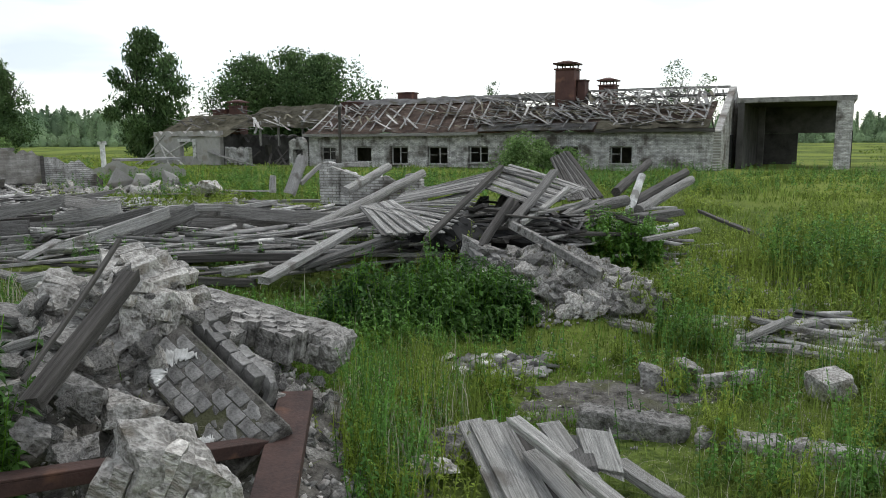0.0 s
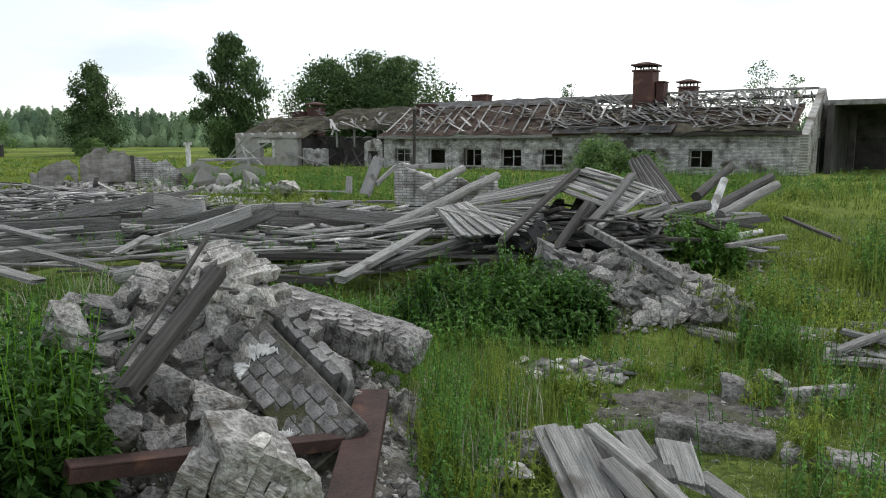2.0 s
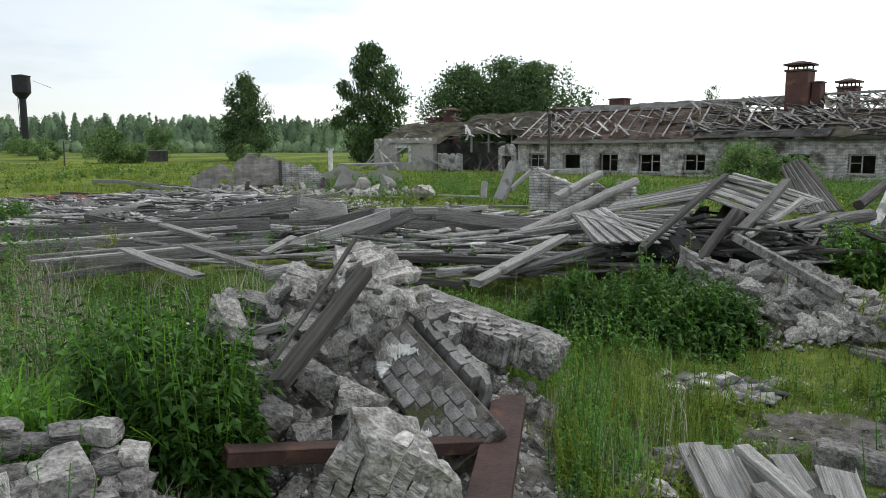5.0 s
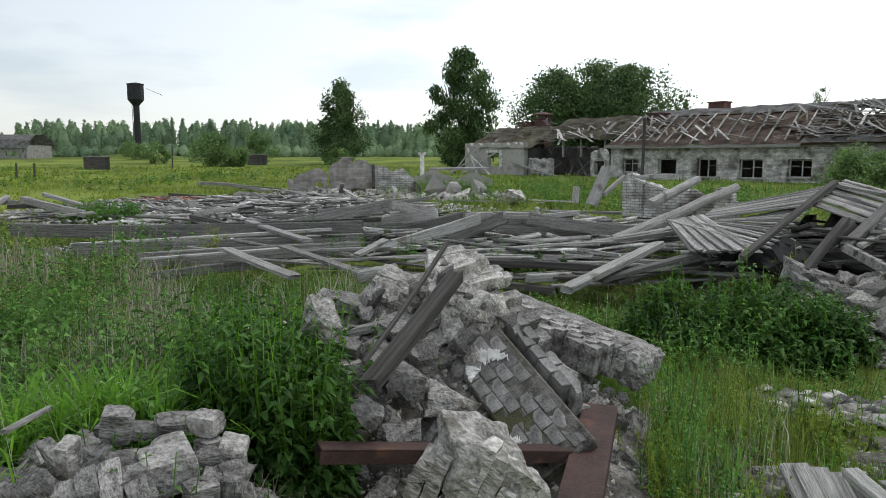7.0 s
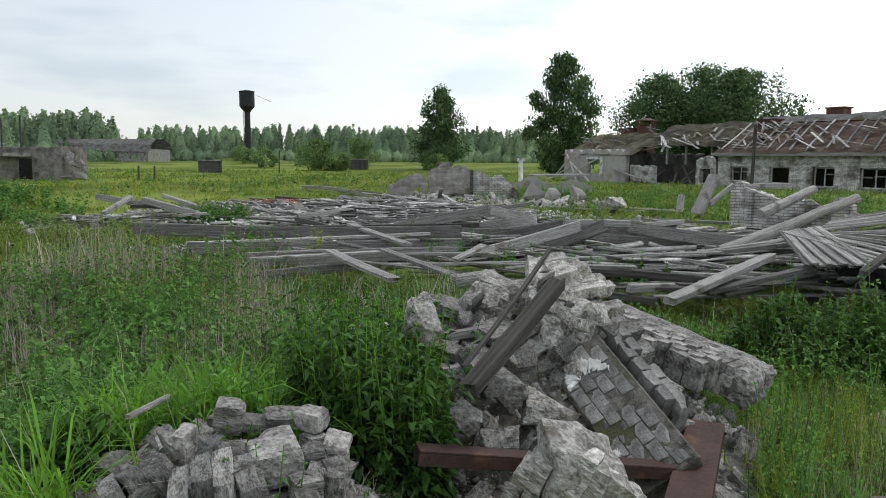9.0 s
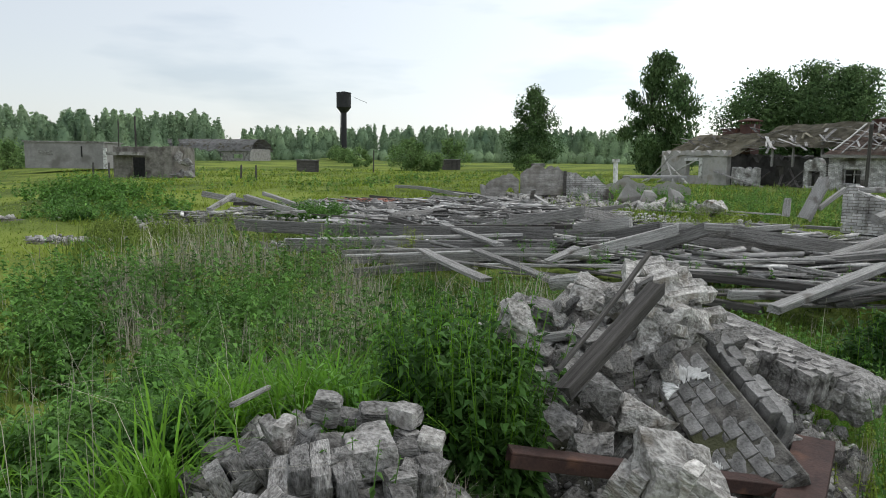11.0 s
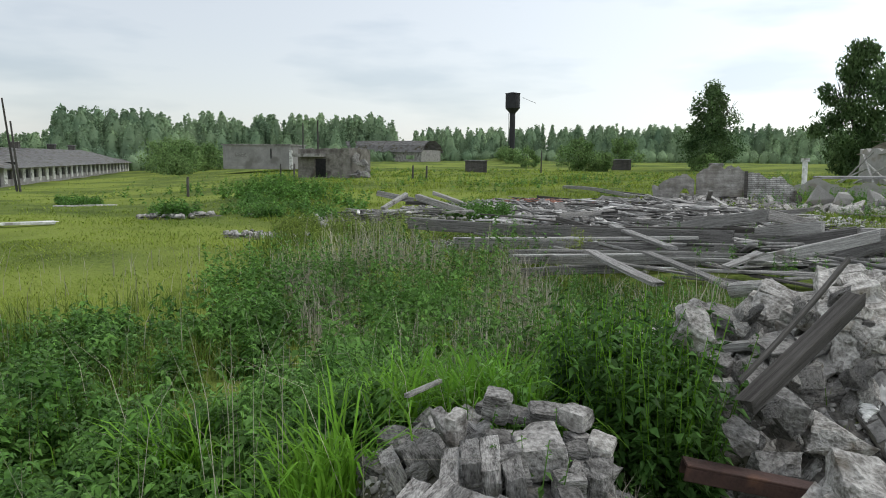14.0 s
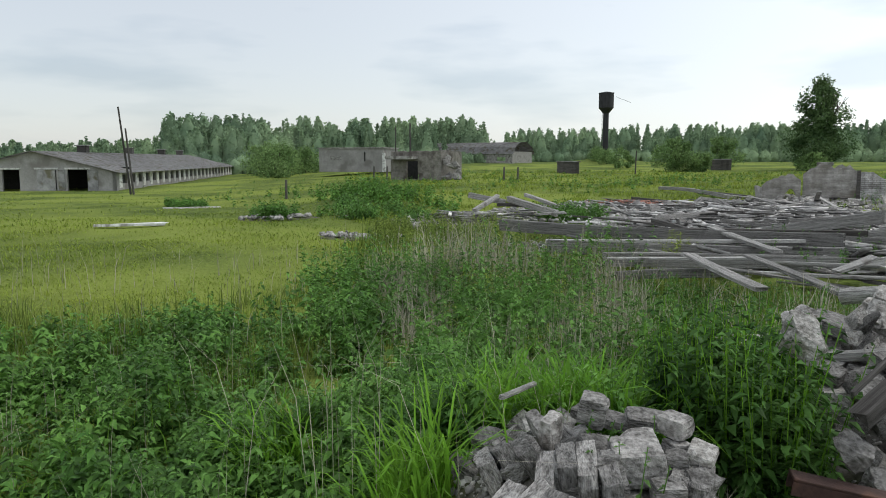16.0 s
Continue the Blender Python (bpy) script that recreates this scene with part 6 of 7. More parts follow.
# ---- the fallen roof, spread like a fan ----
def lerp(a, b, t):
    return Vector(a).lerp(Vector(b), t)


fan = thing("fallen_roof", "fallen plank roof, boards splayed like a fan over a dark hollow", "fallen roof")
rng = random.Random(8)
apex = Vector((-1.4, 10.75, 1.06))
for i in range(11):
    t = i / 10
    timber(apex + Vector((.04 * i, .024 * i, .008 * i)), lerp((-.95, 9.5, .8), (-.2, 9.45, .84), t) + Vector((0, 0, .02 * (i % 2))), .078, .022, M_WOOD_PALE if i % 3 else M_WOOD, "board", parent=fan)
for i in range(15):
    t = i / 14
    timber(apex + Vector((.064 * i, .032 * i, .01)), lerp((-.1, 9.6, .88), (.45, 11.6, 1.3), t), .078, .022, M_WOOD_PALE if i % 2 else M_WOOD, "board", parent=fan)
for i in range(14):
    t = i / 13
    timber(lerp((-1.0, 11.0, 1.08), (-.9, 12.4, 1.15), t), lerp((.4, 11.3, 1.3), (.8, 12.5, 1.55), t), .1, .026, M_WOOD, "board", parent=fan)
for i in range(20):
    t = i / 19
    timber(lerp((.45, 11.6, 1.28), (.95, 13.0, 1.57), t) + Vector((0, 0, rng.uniform(0, .04))), lerp((1.2, 10.6, 1.06), (2.1, 11.9, 1.25), t), .1, .026, M_WOOD_PALE if rng.random() < .5 else M_WOOD, "board", parent=fan)
for i in range(11):
    t = i / 10
    timber(lerp((2.02, 13.15, .95), (2.6, 13.3, 1.0), t), lerp((1.85, 14.4, 1.66), (2.12, 14.35, 1.8), t), .1, .026, M_WOOD if i % 2 else M_WOOD_DARK, "board", parent=fan)
# dark-toned rafters and boards below, to deepen the hollow's shade
for i in range(5):
    timber((-.5 + .35 * i, 10.2, .35), (.1 + .35 * i, 12, 1.0 + .06 * i), .14, .14, M_WOOD_DARK, "rafter", parent=fan)
for i in range(46):
    a = Vector((rng.uniform(-.2, 2.6), rng.uniform(9.9, 12.5), rng.uniform(.55, 1.0)))
    d = rng.uniform(0, 6.28)
    timber(a, a + Vector((math.cos(d), math.sin(d), rng.uniform(-.25, .25))) * rng.uniform(.6, 1.5), rng.uniform(.06, .13), rng.uniform(.025, .06), rng.choice([M_WOOD, M_WOOD_DARK, M_WOOD_DARK]), "broken_board", parent=fan)
# near-black lumps added to stand for deep shade under the boards
part("torn_felt", rock_mesh(640, 2.2, 1.4, .6, .5, .2, 3), M_DARK, fan, "near-black lump standing for the shade in the hollow").matrix_basis = pose(.35, 10.6, .55, 0, 8, 20)
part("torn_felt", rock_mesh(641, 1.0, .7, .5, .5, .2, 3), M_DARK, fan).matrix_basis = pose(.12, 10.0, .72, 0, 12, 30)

# ---- loose planks strewn over the collapsed building ----
rng = random.Random(21)


def strew(n, cx, cy, rx, ry, turn, heading, spread, l0, l1, lift, materials):
    c, s = math.cos(radians(turn)), math.sin(radians(turn))
    for i in range(n):
        a, r = rng.uniform(0, 6.283), rng.random() ** .6
        u, v = math.cos(a) * r * rx, math.sin(a) * r * ry
        x, y = cx + u * c - v * s, cy + u * s + v * c
        z = float(land(x, y)) + rng.uniform(.05, lift * .7)
        h = radians(rng.gauss(heading, spread))
        L = rng.uniform(l0, l1)
        d = Vector((math.cos(h), math.sin(h), rng.gauss(0, .05))) * L / 2
        m = rng.choice(materials)
        p = Vector((x, y, z))
        timber(p - d, p + d, rng.uniform(.09, .16), rng.choice([.025, .03, .04, .1]), m, "plank", "weathered grey plank lying among fallen timbers" if m is not M_WOOD_DARK else "dark rotten plank lying among fallen timbers")


def litter(name, n, cx, cy, rx, ry, turn, heading, spread, l0, l1, lift, seed, material, label):
    """Thin broken boards and laths past counting, one joined mass."""
    g = np.random.default_rng(seed)
    a, r = g.uniform(0, 6.283, n), g.random(n) ** .6
    u, v = np.cos(a) * r * rx, np.sin(a) * r * ry
    c, s = math.cos(radians(turn)), math.sin(radians(turn))
    x, y = cx + u * c - v * s, cy + u * s + v * c
    z = land(x, y) + .03 + g.random(n) ** 1.5 * lift
    h = np.radians(g.normal(heading, spread, n))
    L, w, t = g.uniform(l0, l1, n) / 2, g.uniform(.02, .06, n), g.uniform(.008, .016, n)
    d = np.stack([np.cos(h), np.sin(h), g.normal(0, .07, n)], 1)
    e = np.stack([-np.sin(h), np.cos(h), g.normal(0, .25, n)], 1)
    k = np.cross(d, e)
    m = np.stack([x, y, z], 1)
    q = [m + d * (L * i)[:, None] + e * (w * j)[:, None] + k * (t * o)[:, None] for i in (-1, 1) for j, o in ((-1, -1), (1, -1), (1, 1), (-1, 1))]
    q = np.stack(q, 1) + g.normal(0, .008, (n, 8, 3))
    f = np.array([[0, 1, 2, 3], [7, 6, 5, 4], [0, 4, 5, 1], [1, 5, 6, 2], [2, 6, 7, 3], [3, 7, 4, 0]])
    soup(name, q.reshape(-1, 3), (np.arange(n)[:, None, None] * 8 + f[None]).reshape(-1, 4), material, label, "debris")


M_LATH = mat("grey_laths", (0.05, 0.047, 0.042), (0.48, 0.47, 0.45), scale=2, bump=0.4, vary=0.85, island=True, fine=22)
LATHS = "grey broken laths and boards littered over the collapsed building"
litter("lath_litter", 420, -6.4, 12.4, 4.6, 2.9, 40, 26, 31, .5, 3.0, .16, 1, M_LATH, LATHS)
litter("lath_litter", 620, -10.5, 16.8, 5.2, 3.5, 40, 20, 44, .5, 2.8, .16, 2, M_LATH, LATHS)
litter("lath_litter", 760, -15.2, 20.2, 5, 4.2, 40, 6, 50, .4, 2.4, .16, 3, M_LATH, LATHS)
litter("lath_litter", 420, -3.6, 12.2, 3.2, 2.2, 20, 16, 24, .5, 2.6, .26, 4, M_LATH, LATHS)
litter("lath_litter", 320, -3.2, 17, 3.0, 1.8, 0, 4, 40, .4, 2.0, .35, 5, M_LATH, LATHS)
litter("lath_litter", 130, -18.6, 12.8, 1.8, 1.2, 20, -10, 50, .4, 1.6, .3, 6, M_LATH, LATHS)
litter("lath_litter", 420, 1.2, 11.6, 2.2, 1.3, 10, 30, 55, .4, 1.6, .4, 7, M_LATH, LATHS)
litter("lath_litter", 90, 3.4, 7.3, 1.1, .6, 0, 0, 40, .3, 1.0, .1, 8, M_LATH, "thin grey laths lying in the grass")
litter("lath_litter", 60, .25, 6.3, .6, .4, 0, 0, 60, .1, .4, .04, 9, M_LATH, "thin grey splinters on a bare patch")
GREYS = [M_WOOD, M_WOOD, M_WOOD_PALE, M_WOOD_PALE, M_WOOD_DARK, M_WOOD_DARK]
strew(18, -6.4, 12.5, 4.6, 2.9, 40, 28, 14, 1.2, 4.5, .42, GREYS)
strew(20, -10.5, 16.5, 5, 3.4, 40, 22, 22, 1.2, 4.0, .45, GREYS)
strew(18, -15.2, 20, 5, 4.2, 40, 10, 28, 1.0, 3.5, .45, GREYS)
strew(14, -4.2, 12.2, 2.6, 2.2, 20, 18, 20, 1.2, 3.6, .4, GREYS)
strew(10, -5, 9.2, 2.4, .9, 15, 15, 12, 1.0, 2.6, .35, GREYS)
strew(20, -2.2, 9.9, 1.3, .8, 10, 20, 15, 1.0, 2.6, .5, GREYS)
strew(12, -3.4, 16.8, 2.4, 1.4, 0, 5, 30, .8, 2.4, .35, GREYS)
strew(10, -19, 12.6, 1.8, 1.2, 20, -10, 40, .8, 2.4, .3, GREYS)
strew(10, 3.2, 13.2, 2, .8, 0, 30, 40, .8, 2.0, .3, GREYS)
strew(8, -14.8, 25.8, 3, .8, 30, 20, 50, .8, 2.0, .4, GREYS)
strew(8, 3.6, 7.4, .9, .5, 0, 5, 30, .5, 1.3, .14, [M_WOOD_PALE, M_WOOD])

# ---- grass and weeds ----
def polar(n, az0, az1, d0, d1, g, power=1.0):
    """Places by bearing (degrees, left of ahead) and distance, thicker close by."""
    az = np.radians(g.uniform(az0, az1, n))
    d = d0 * (d1 / d0) ** (g.uniform(0, 1, n) ** power)
    return np.stack([-d * np.sin(az), d * np.cos(az)], 1)


def clump(p, g, size):
    """Gather places into tufts."""
    n = len(p)
    k = max(1, n // 14)
    c = p[g.integers(0, n, k)]
    pick = g.integers(0, k, n)
    d = np.hypot(*c[pick].T)[:, None]
    return np.where(g.random((n, 1)) < .75, c[pick] + g.normal(0, 1, (n, 2)) * size * (.6 + .08 * d), p)


BARE = [(-1.75, 3.85, 1.25, .85), (-2.15, 1.95, .8, .5), (1.25, 8.95, 1.2, 1.0), (.65, 4.1, .75, .75), (.25, 6.3, .5, .3), (1.1, 5.5, .75, .35), (3.6, 7.5, .8, .35),
        (-7.2, 11.8, 4.2, 2.4), (-15.5, 19, 5.2, 3.6), (-11, 16, 4.5, 3), (.4, 11.2, 1.7, 1.3), (3.2, 12.6, 2.0, .6), (-2.6, 10, 1.6, .8), (-1.2, 2.75, .4, .35), (-.88, 3.6, .16, .7), (-5, 9.2, 1.6, .4), (2.86, 5.4, .25, .25), (1.2, 4.72, .5, .26)]


def patch(p, k=1.0, o=0.0):
    """A slow uneven field between 0 and 1."""
    x, y = p[:, 0] * k + o, p[:, 1] * k - o
    v = np.sin(x * 1.1 + 1.3 * np.sin(y * .7)) + np.sin(y * 1.3 + 1.1 * np.sin(x * .9 + 2)) + .6 * np.sin(x * 2.7 + y * 2.1)
    return np.clip(.5 + v / 4.2, 0, 1)


def kept(p, g, thin=.06):
    m = .12 + .95 * step(.15, .6, patch(p, .9, 3.0))
    for x, y, rx, ry in BARE:
        q = ((p[:, 0] - x) / rx) ** 2 + ((p[:, 1] - y) / ry) ** 2
        m = np.minimum(m, np.where(q < 1, thin, 1))
    m = np.where(np.hypot(p[:, 0], p[:, 1]) < 1.6, 0, m)
    # the house and the bay
    u = (p[:, 0] - 14.06) * FX[0] + (p[:, 1] - 41) * FX[1]
    v = (p[:, 0] - 14.06) * FY[0] + (p[:, 1] - 41) * FY[1]
    m = np.where((u > -9) & (u < 44) & (v > -.2), 0, m)
    return p[g.random(len(p)) < m]


def blades(name, p, h0, h1, w, lean, seed, material, label, category="grass", dist_w=.0011):
    """Bent tapering blades, three triangles each."""
    g = np.random.default_rng(seed)
    n = len(p)
    d = np.hypot(p[:, 0], p[:, 1])
    h = g.uniform(h0, h1, n) * g.uniform(.5, 1.1, n) * (.35 + .95 * patch(p, .8, 9.0 + h0))
    a = g.uniform(0, 6.283, n)
    side = np.stack([np.cos(a), np.sin(a), 0 * a], 1) * (np.maximum(w, dist_w * d) * g.uniform(.6, 1.2, n))[:, None] * .5
    b = a + np.pi / 2 + g.normal(0, .5, n)
    tip = np.stack([np.cos(b), np.sin(b), 0 * b], 1) * (h * np.abs(g.normal(0, lean, n)))[:, None]
    z = np.array([0, 0, 1.0])
    base = np.stack([p[:, 0], p[:, 1], land(p[:, 0], p[:, 1]) - .02], 1)
    mid = base + tip * .3 + z * (h * .6)[:, None]
    top = base + tip + z * (h * (1 - .25 * np.minimum(1, np.linalg.norm(tip, axis=1) / h)))[:, None]
    v = np.stack([base - side, base + side, mid + side * .8, mid - side * .8, top], 1).reshape(-1, 3)
    i = np.arange(n)[:, None] * 5
    f = np.concatenate([i + [0, 1, 2], i + [0, 2, 3], i + [3, 2, 4]], 1).reshape(-1, 3)
    return soup(name, v, f, material, label, category)


def arching(name, p, h0, h1, w, lean, seed, material, label):
    """Broad blades that rise and bow over, seven corners each."""
    g = np.random.default_rng(seed)
    n = len(p)
    h, a = g.uniform(h0, h1, n), g.uniform(0, 6.283, n)
    out = np.stack([np.cos(a), np.sin(a), 0 * a], 1) * (h * g.uniform(.3, lean, n))[:, None]
    side = np.stack([-np.sin(a), np.cos(a), 0 * a], 1) * (w * g.uniform(.6, 1.2, n))[:, None] * .5
    base = np.stack([p[:, 0], p[:, 1], land(p[:, 0], p[:, 1]) - .02], 1)
    droop = g.uniform(.25, .75, n)
    rows = []
    for u, k in ((0, .7), (.45, 1.0), (.78, .8)):
        c = base + out * u ** 1.7 + np.stack([0 * h, 0 * h, h * (u * 1.15 - droop * u ** 3)], 1)
        rows += [c - side * k, c + side * k]
    rows.append(base + out + np.stack([0 * h, 0 * h, h * (1.15 - droop)], 1))
    i = np.arange(n)[:, None] * 7
    f = np.concatenate([i + [0, 1, 3], i + [0, 3, 2], i + [2, 3, 5], i + [2, 5, 4], i + [4, 5, 6]], 1).reshape(-1, 3)
    return soup(name, np.stack(rows, 1).reshape(-1, 3), f, material, label, "grass")


def weeds(name, p, h0, h1, leaf, seed, label, material=None, levels=9, category="weeds", kind="stuff", slim=.3, dome=None):
    """Upright leafy stems such as nettles: a stalk, and leaves in pairs that droop."""
    g = np.random.default_rng(seed)
    n = len(p)
    h = g.uniform(h0, h1, n)
    if dome is not None:
        h = h * dome
    base = np.stack([p[:, 0], p[:, 1], land(p[:, 0], p[:, 1]) - .02], 1)
    lean = np.concatenate([g.normal(0, .14, (n, 2)), np.ones((n, 1))], 1)
    V, F, k0 = [], [], 0
    for l in range(levels):
        u = (l + .6) / levels
        for s in range(3):
            a = g.uniform(0, 6.283, n)
            d = np.stack([np.cos(a), np.sin(a), g.normal(.0, .35, n)], 1)
            side = np.stack([-np.sin(a), np.cos(a), g.normal(0, .3, n)], 1)
            L = (leaf * (1.25 - .75 * u) * g.uniform(.6, 1.3, n))[:, None]
            c = base + lean * (h * (u + g.normal(0, .03, n)))[:, None]
            m = c + d * L * .45 + np.array([0, 0, .12]) * L
            e = c + d * L - np.array([0, 0, .28]) * L
            V.append(np.stack([c, m + side * L * slim, e, m - side * L * slim], 1).reshape(-1, 3))
            F.append(np.arange(4 * n).reshape(-1, 4) + k0)
            k0 += 4 * n
    # stalks
    w = np.array([[.004, 0, 0]])
    V.append(np.stack([base - w, base + w, base + lean * h[:, None] + w * .5, base + lean * h[:, None] - w * .5], 1).reshape(-1, 3))
    F.append(np.arange(4 * n).reshape(-1, 4) + k0)
    if kind == "stuff":
        return soup(name, np.vstack(V), np.vstack(F), material or M_NETTLE, label, category, kind=kind)
    bush = thing(name, label, category)
    soup("foliage", np.vstack(V[:-1]), np.vstack(F[:-1]), material or M_NETTLE, parent=bush, kind="")
    soup("stalk", V[-1], F[-1] - k0, M_LUSH, parent=bush, kind="")
    return bush


def disc(n, cx, cy, rx, ry, g):
    a, r = g.uniform(0, 6.283, n), g.random(n) ** .5
    return np.stack([cx + np.cos(a) * r * rx, cy + np.sin(a) * r * ry], 1)


def mounds(c, stems, r0, r1, g):
    """Places of stems gathered into rounded clumps, and how tall each stands in its clump."""
    n = len(c)
    r = np.repeat(g.uniform(r0, r1, n), stems)
    a, u = g.uniform(0, 6.283, n * stems), g.random(n * stems) ** .6
    tall = np.repeat(g.uniform(.6, 1.15, n), stems)
    p = np.repeat(c, stems, 0) + np.stack([np.cos(a), np.sin(a)], 1) * (u * r)[:, None]
    return p, tall * (1.1 - .65 * u)


g = np.random.default_rng(5)
# bushes of nettles that stand apart
q, tall = mounds(np.array([[-.62, 7.75], [-.1, 7.7], [.3, 7.85], [-.25, 8.1], [-.95, 7.5]]), 110, .5, .62, g)
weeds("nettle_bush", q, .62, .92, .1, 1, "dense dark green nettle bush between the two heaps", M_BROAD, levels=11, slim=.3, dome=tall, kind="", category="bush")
weeds("nettle_bush", disc(170, 2.45, 10.6, .5, .4, g), .4, .8, .1, 2, "dense green nettle bush beside the second heap", kind="", category="bush")
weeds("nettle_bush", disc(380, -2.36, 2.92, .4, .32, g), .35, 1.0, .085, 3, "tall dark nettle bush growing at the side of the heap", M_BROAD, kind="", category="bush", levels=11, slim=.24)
weeds("nettle_bush", disc(150, -2.7, 3.2, .45, .35, g), .4, .8, .07, 4, "thin weeds growing over the heap", kind="", category="bush")
# weeds and grass close by, to the left
q, tall = mounds(kept(disc(190, -3.8, 1.5, 1.7, 1.6, g), g), 22, .12, .3, g)
weeds("nettle_bed", q, .36, .6, .095, 11, "bed of lush green nettles", slim=.2, levels=8, dome=tall)
q, tall = mounds(kept(polar(260, 50, 102, 3.4, 9, g), g), 17, .15, .45, g)
weeds("nettle_bed", q, .38, .66, .115, 12, "lush green nettles and weeds", levels=7, slim=.22, dome=tall)
blades("lush_grass", kept(clump(polar(4500, 48, 98, 2.9, 9, g), g, .06), g), .25, .5, .009, .9, 13, M_LUSH, "long lush bright green grass")
arching("lush_grass", kept(disc(2600, -3.2, 2.45, .75, .45, g), g), .35, .62, .012, .9, 14, M_LUSH, "long arching bright green grass")
blades("dry_stalks", kept(polar(1500, 42, 100, 3, 16, g), g), .5, 1.0, .004, .35, 15, M_DRY, "dry grey-brown stalks of last year's weeds", "stalks", .0007)
blades("dry_stalks", disc(4200, -8.3, 5.6, 2.6, 1.5, g), .6, 1.1, .005, .3, 16, M_DRY, "thicket of dry grey-brown stalks", "stalks", .0008)
blades("meadow_grass", kept(clump(polar(22000, 46, 100, 5, 10.5, g, .8), g, .08), g), .25, .5, .007, .45, 17, M_GRASS, "uneven green meadow grass")
weeds("weeds", kept(clump(polar(900, 44, 70, 6, 14, g), g, .2), g), .4, .8, .1, 18, "green weeds before the timbers", levels=7)
weeds("weeds", kept(disc(420, -26.5, 13.2, 5.2, 1.8, g), g), .4, .9, .16, 19, "mound of dark green weeds in the meadow", levels=7)
weeds("weeds", disc(120, -24.2, 8.0, 1.3, .7, g), .3, .7, .15, 20, "dark green weeds on a rubble mound", levels=6)
weeds("weeds", disc(140, -36, 7.7, 2.2, .8, g), .2, .45, .16, 21, "tufts of dark green weeds in the mown meadow", levels=5)
blades("meadow_grass", kept(clump(polar(9000, 46, 66, 9, 18, g), g, .08), g), .25, .55, .007, .4, 22, M_GRASS, "rough grass beside the timbers")
weeds("weeds", disc(700, -4.9, 6.9, 2.0, 1.1, g), .25, .5, .055, 23, "green weeds before the long beams", levels=7)
blades("lush_grass", disc(7000, -4.9, 6.9, 2.3, 1.4, g), .3, .55, .006, .4, 24, M_GRASS, "green grass before the long beams")
blades("dry_stalks", disc(700, -5.6, 6.6, 2.2, 1.2, g), .5, .9, .004, .3, 25, M_DRY, "dry stalks before the long beams", "stalks")
weeds("weeds", disc(26, -2.1, 2.1, .7, .4, g), .15, .3, .035, 26, "small weeds growing between the brick blocks", levels=6)
blades("dry_stalks", disc(160, -1.7, 2.45, .35, .3, g), .2, .45, .003, .6, 27, M_DRY, "dry grass at the foot of the heap", "stalks")
for i, (x, y) in enumerate(((-2.85, 2.3), (-3.2, 2.0), (-2.75, 1.35), (-3.1, 2.75), (-3.9, 1.2))):
    arching("arching_grass", disc(190, x, y, .2, .18, g), .35, .62, .012, .8, 70 + i, M_LUSH, "tuft of broad arching bright green grass")
blades("dry_stalks", disc(70, -3.6, 1.7, 1.3, 1.2, g), .6, .95, .004, .7, 80, M_DRY, "pale dry stems leaning over the nettles", "stalks")
blades("short_grass", polar(46000, 44, 100, 7, 30, g, 1.0), .06, .15, .006, 1.8, 81, M_MEADOW, "short mown meadow grass")
blades("dry_stalks", disc(2200, -6.2, 4.5, 1.7, 1.2, g), .5, .95, .004, .45, 82, M_DRY, "tangle of dry grey-brown stalks over the weeds", "stalks")
blades("dry_stalks", disc(420, -1.62, 2.4, .4, .3, g), .25, .55, .003, .9, 83, M_DRY, "bent dry straw at the foot of the heap", "stalks")
q, tall = mounds(disc(42, -15.5, 9.6, 3.6, 1.6, g), 16, .3, .7, g)
weeds("weeds", q, .45, .8, .13, 84, "rough green weeds along the edge of the meadow", M_GRASS, levels=7, slim=.16, dome=tall)
q, tall = mounds(disc(26, -22.5, 10.8, 3.0, 1.4, g), 14, .3, .7, g)
weeds("weeds", q, .4, .75, .14, 85, "dark green weeds on the bank in the meadow", levels=6, slim=.2, dome=tall)
q, tall = mounds(disc(80, -3.65, 1.25, .85, 1.1, g), 20, .12, .28, g)
weeds("nettle_bed", q, .34, .55, .09, 86, "bed of lush green nettles beside the brick blocks", slim=.2, levels=8, dome=tall)
# ahead and to the right
blades("meadow_grass", kept(clump(polar(100000, -36, 22, 3.6, 16, g, .9), g, .07), g), .1, .33, .005, .95, 31, M_GRASS, "tall uneven green grass")
blades("meadow_grass", kept(clump(polar(80000, -40, 30, 12, 48, g, 1.0), g, .08), g), .14, .42, .007, .9, 32, M_GRASS, "tall meadow grass before the building")
blades("lush_grass", kept(clump(polar(8000, -12, 26, 4.2, 8.5, g), g, .06), g), .2, .42, .007, .9, 33, M_LUSH, "bright green grass between the heaps")
blades("dry_stalks", kept(polar(900, -34, 14, 3.6, 14, g), g), .4, .8, .003, .35, 34, M_DRY, "pale dry grass stems with seed heads", "stalks", .0006)
blades("dry_stalks", kept(disc(900, -.35, 4.6, .45, .9, g), g), .6, 1.1, .004, .22, 35, M_DRY, "pale tall grass stems beside the heap", "stalks")
weeds("weeds", kept(clump(polar(800, -36, 12, 4, 14, g), g, .12), g), .2, .5, .042, 36, "green weeds in the grass", levels=7)
weeds("weeds", kept(disc(240, -.42, 4.3, .3, .9, g), g), .25, .6, .035, 37, "leafy weeds beside the rusted steel", levels=9)
weeds("weeds", kept(disc(90, 2.75, 8.3, .5, .9, g), g), .3, .6, .08, 38, "leafy weeds beside the second heap")
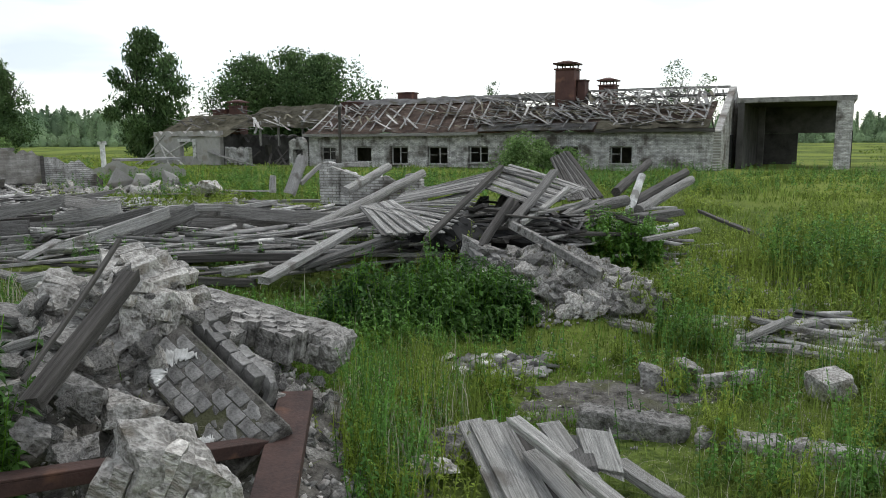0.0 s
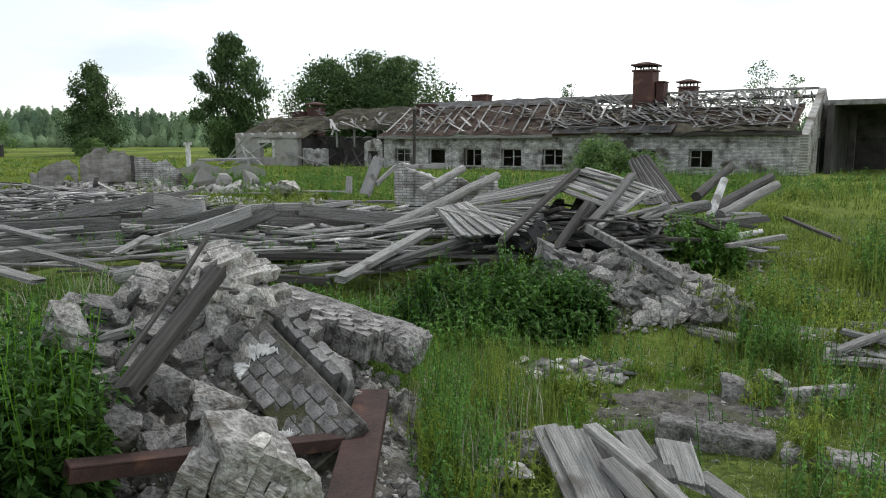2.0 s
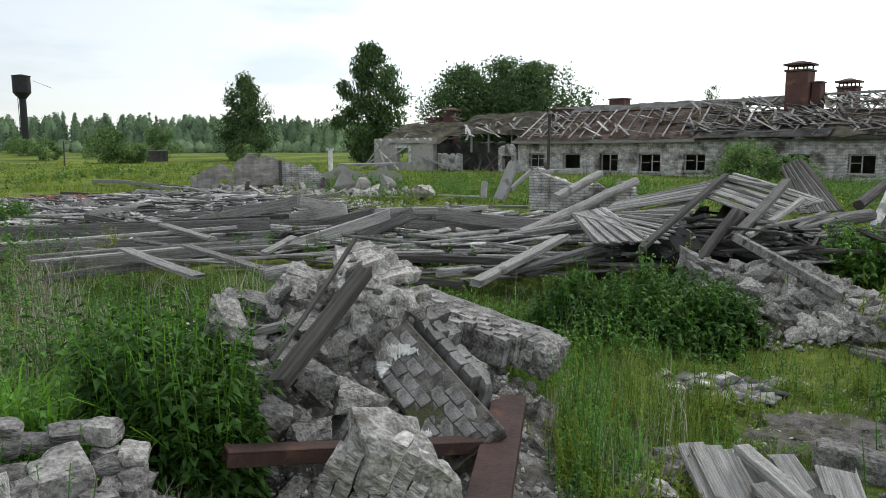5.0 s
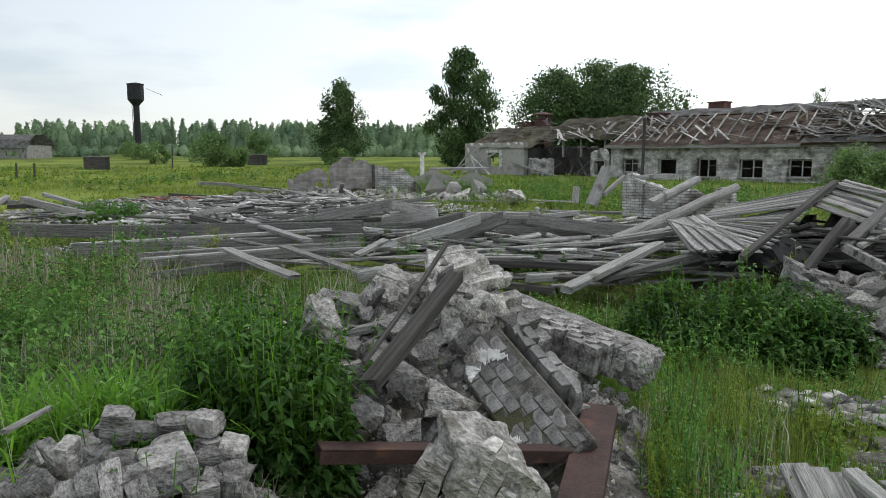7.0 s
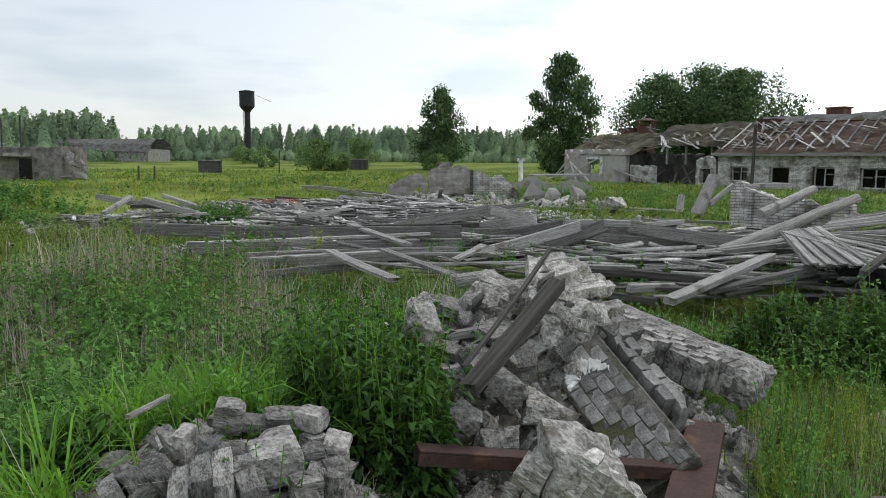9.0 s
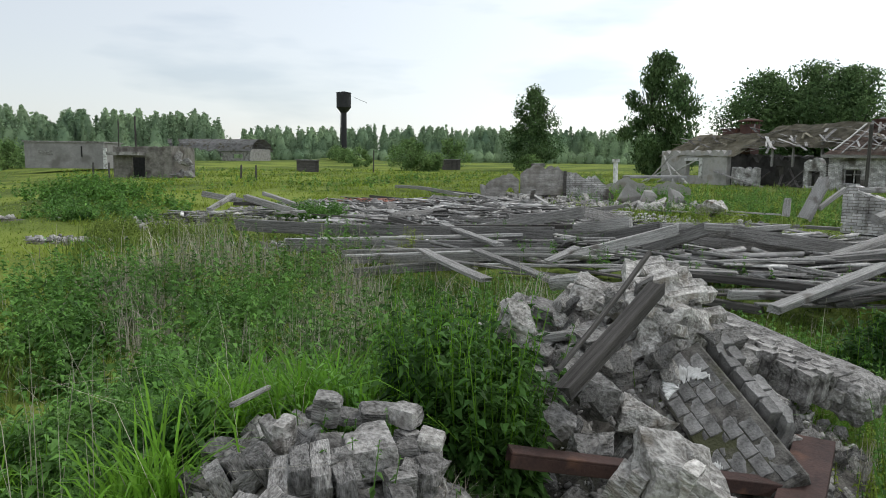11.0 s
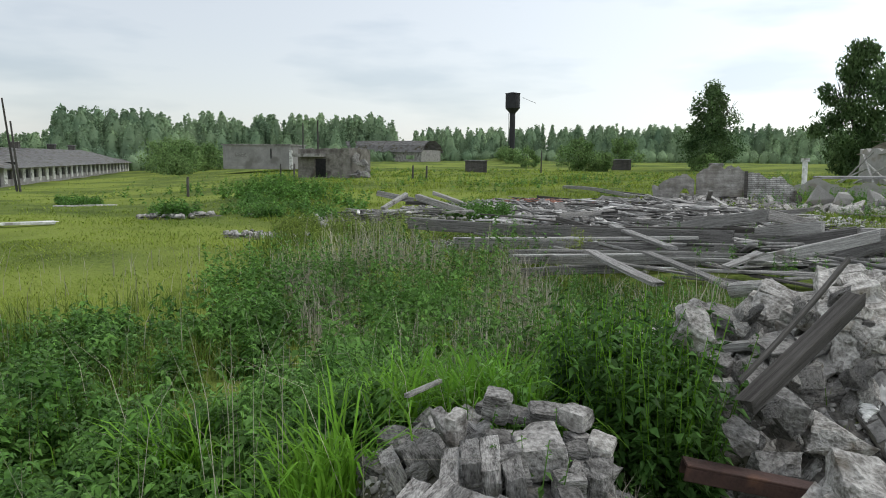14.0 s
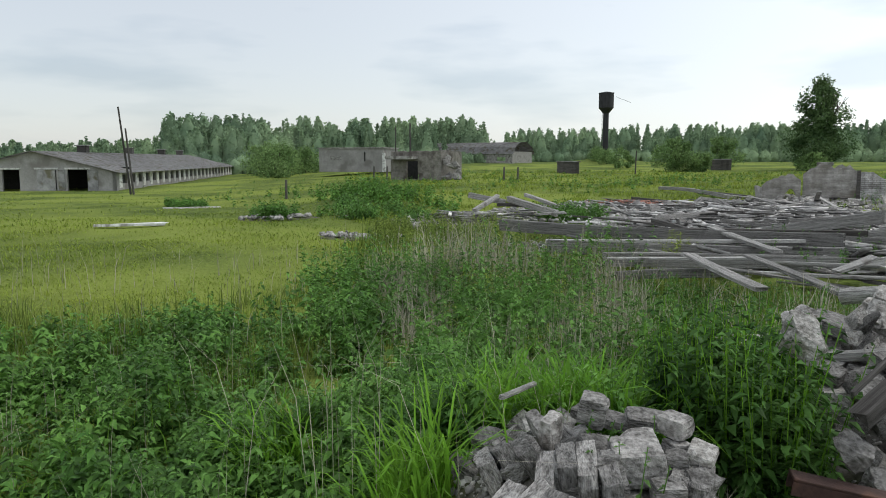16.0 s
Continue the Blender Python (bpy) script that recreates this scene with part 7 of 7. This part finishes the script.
weeds("weeds", kept(disc(700, -2.5, 7.0, 2.2, .9, g), g), .25, .5, .07, 39, "leafy weeds in front of the timbers", levels=7)
weeds("weeds", kept(polar(900, 24, 50, 4.8, 9.5, g), g), .25, .5, .06, 44, "leafy weeds behind the heap", levels=7)
blades("lush_grass", kept(clump(polar(9000, 20, 52, 4.8, 10, g), g, .06), g), .25, .5, .007, .5, 45, M_GRASS, "green grass behind the heap")
weeds("weeds", disc(420, -4.9, 11.4, 4.2, 2.2, g), .2, .42, .06, 40, "weeds growing up between the timbers", levels=6)
weeds("weeds", disc(170, -17, 14.5, 1.6, .9, g), .3, .6, .12, 41, "fresh green weeds among the debris", levels=6)
weeds("weeds", kept(disc(2200, -5, 31, 14, 7, g), g), .35, .75, .1, 42, "tall weeds before the building", levels=6)
weeds("weeds", kept(disc(900, 12, 34, 10, 8, g), g), .35, .75, .1, 43, "tall weeds before the bay", levels=6)
blades("short_grass", polar(60000, -36, 26, 3.6, 22, g, 1.0), .05, .16, .005, .6, 61, M_GRASS, "short trodden grass")
weeds("weeds", kept(disc(260, 5.6, 10.2, 1.2, 1.6, g), g, 1), .5, 1.0, .09, 62, "tall clump of weeds in the grass", levels=9)
weeds("weeds", disc(60, 2.2, 6.9, .3, .3, g), .35, .6, .06, 63, "leafy clump of weeds beside the laths", levels=8)
blades("tall_grass", disc(400, 2.2, 6.9, .45, .4, g), .4, .75, .006, .4, 65, M_GRASS, "clump of tall seeding grass")
blades("tall_grass", disc(1800, 5.4, 9.8, 1.5, 2, g), .6, 1.0, .007, .3, 66, M_GRASS, "thick tall grass")
blades("tall_grass", disc(1500, -.3, 5.3, .5, .9, g), .5, .95, .005, .35, 67, M_GRASS, "tall seeding grass beside the heap")
q, tall = mounds(kept(polar(75, -34, 10, 3.9, 9, g), g), 22, .1, .32, g)
weeds("herbs", q, .25, .52, .06, 91, "rounded clumps of fine yellow-green herbs", M_HERB, levels=9, slim=.12, dome=tall)
q, tall = mounds(kept(polar(130, -38, 4, 8, 22, g), g), 18, .2, .6, g)
weeds("herbs", q, .4, .8, .1, 92, "rounded clumps of fine yellow-green herbs", M_HERB, levels=7, slim=.14, dome=tall)
q, tall = mounds(kept(polar(120, -36, 30, 18, 40, g), g), 14, .4, 1.1, g)
weeds("herbs", q, .5, .9, .16, 93, "clumps of green weeds before the building", M_HERB, levels=6, slim=.16, dome=tall)
q, tall = mounds(kept(polar(60, 40, 60, 6.5, 15, g), g), 16, .2, .5, g)
weeds("herbs", q, .35, .65, .09, 94, "clumps of green herbs beside the timbers", M_HERB, levels=7, slim=.15, dome=tall)
blades("dry_grass", kept(polar(9000, -36, 24, 3.7, 14, g), g, .5), .06, .24, .004, 1.6, 95, M_DRY, "short dry straw lying in the grass", "grass")
chips("gravel", 900, 1.9, 6.2, 2.4, 1.6, 10, .01, .05, 96, "scattered chips lying in the grass")
chips("gravel", 700, 4.2, 9.6, 2.0, 1.4, 10, .02, .09, 97, "scattered chips lying in the grass")
q, tall = mounds(disc(34, 6.6, 11.0, 1.6, 2.6, g), 20, .25, .6, g)
weeds("herbs", q, .7, 1.15, .1, 98, "tall thick green weeds at the edge of the grass", M_HERB, levels=9, slim=.16, dome=tall)
q, tall = mounds(disc(16, 2.9, 8.0, .6, 1.0, g), 20, .15, .35, g)
weeds("herbs", q, .4, .7, .07, 99, "feathery yellow-green weeds beside the second heap", M_HERB, levels=9, slim=.14, dome=tall)
q, tall = mounds(disc(20, -.35, 4.6, .4, 1.2, g), 16, .1, .22, g)
weeds("herbs", q, .35, .6, .045, 100, "fine yellow-green herbs beside the rusted steel", M_HERB, levels=9, slim=.14, dome=tall)
# the open meadow farther off
blades("meadow_grass", polar(34000, 20, 100, 11, 110, g, .9), .06, .16, .012, 2.0, 51, M_MEADOW, "rough meadow grass in the distance")
blades("meadow_grass", kept(clump(polar(14000, -45, 20, 45, 130, g, .9), g, .06), g), .2, .45, .01, .4, 52, M_GRASS, "rough meadow grass beyond the building")
blades("meadow_grass", kept(clump(polar(42000, 16, 66, 22, 105, g, 1.0), g, .06), g), .14, .36, .012, 1.5, 54, M_MEADOW, "rough green meadow grass behind the ruins")
weeds("weeds", kept(clump(polar(900, 15, 75, 35, 100, g), g, .3), g), .2, .7, .16, 53, "scattered tufts of weeds in the meadow", levels=5)
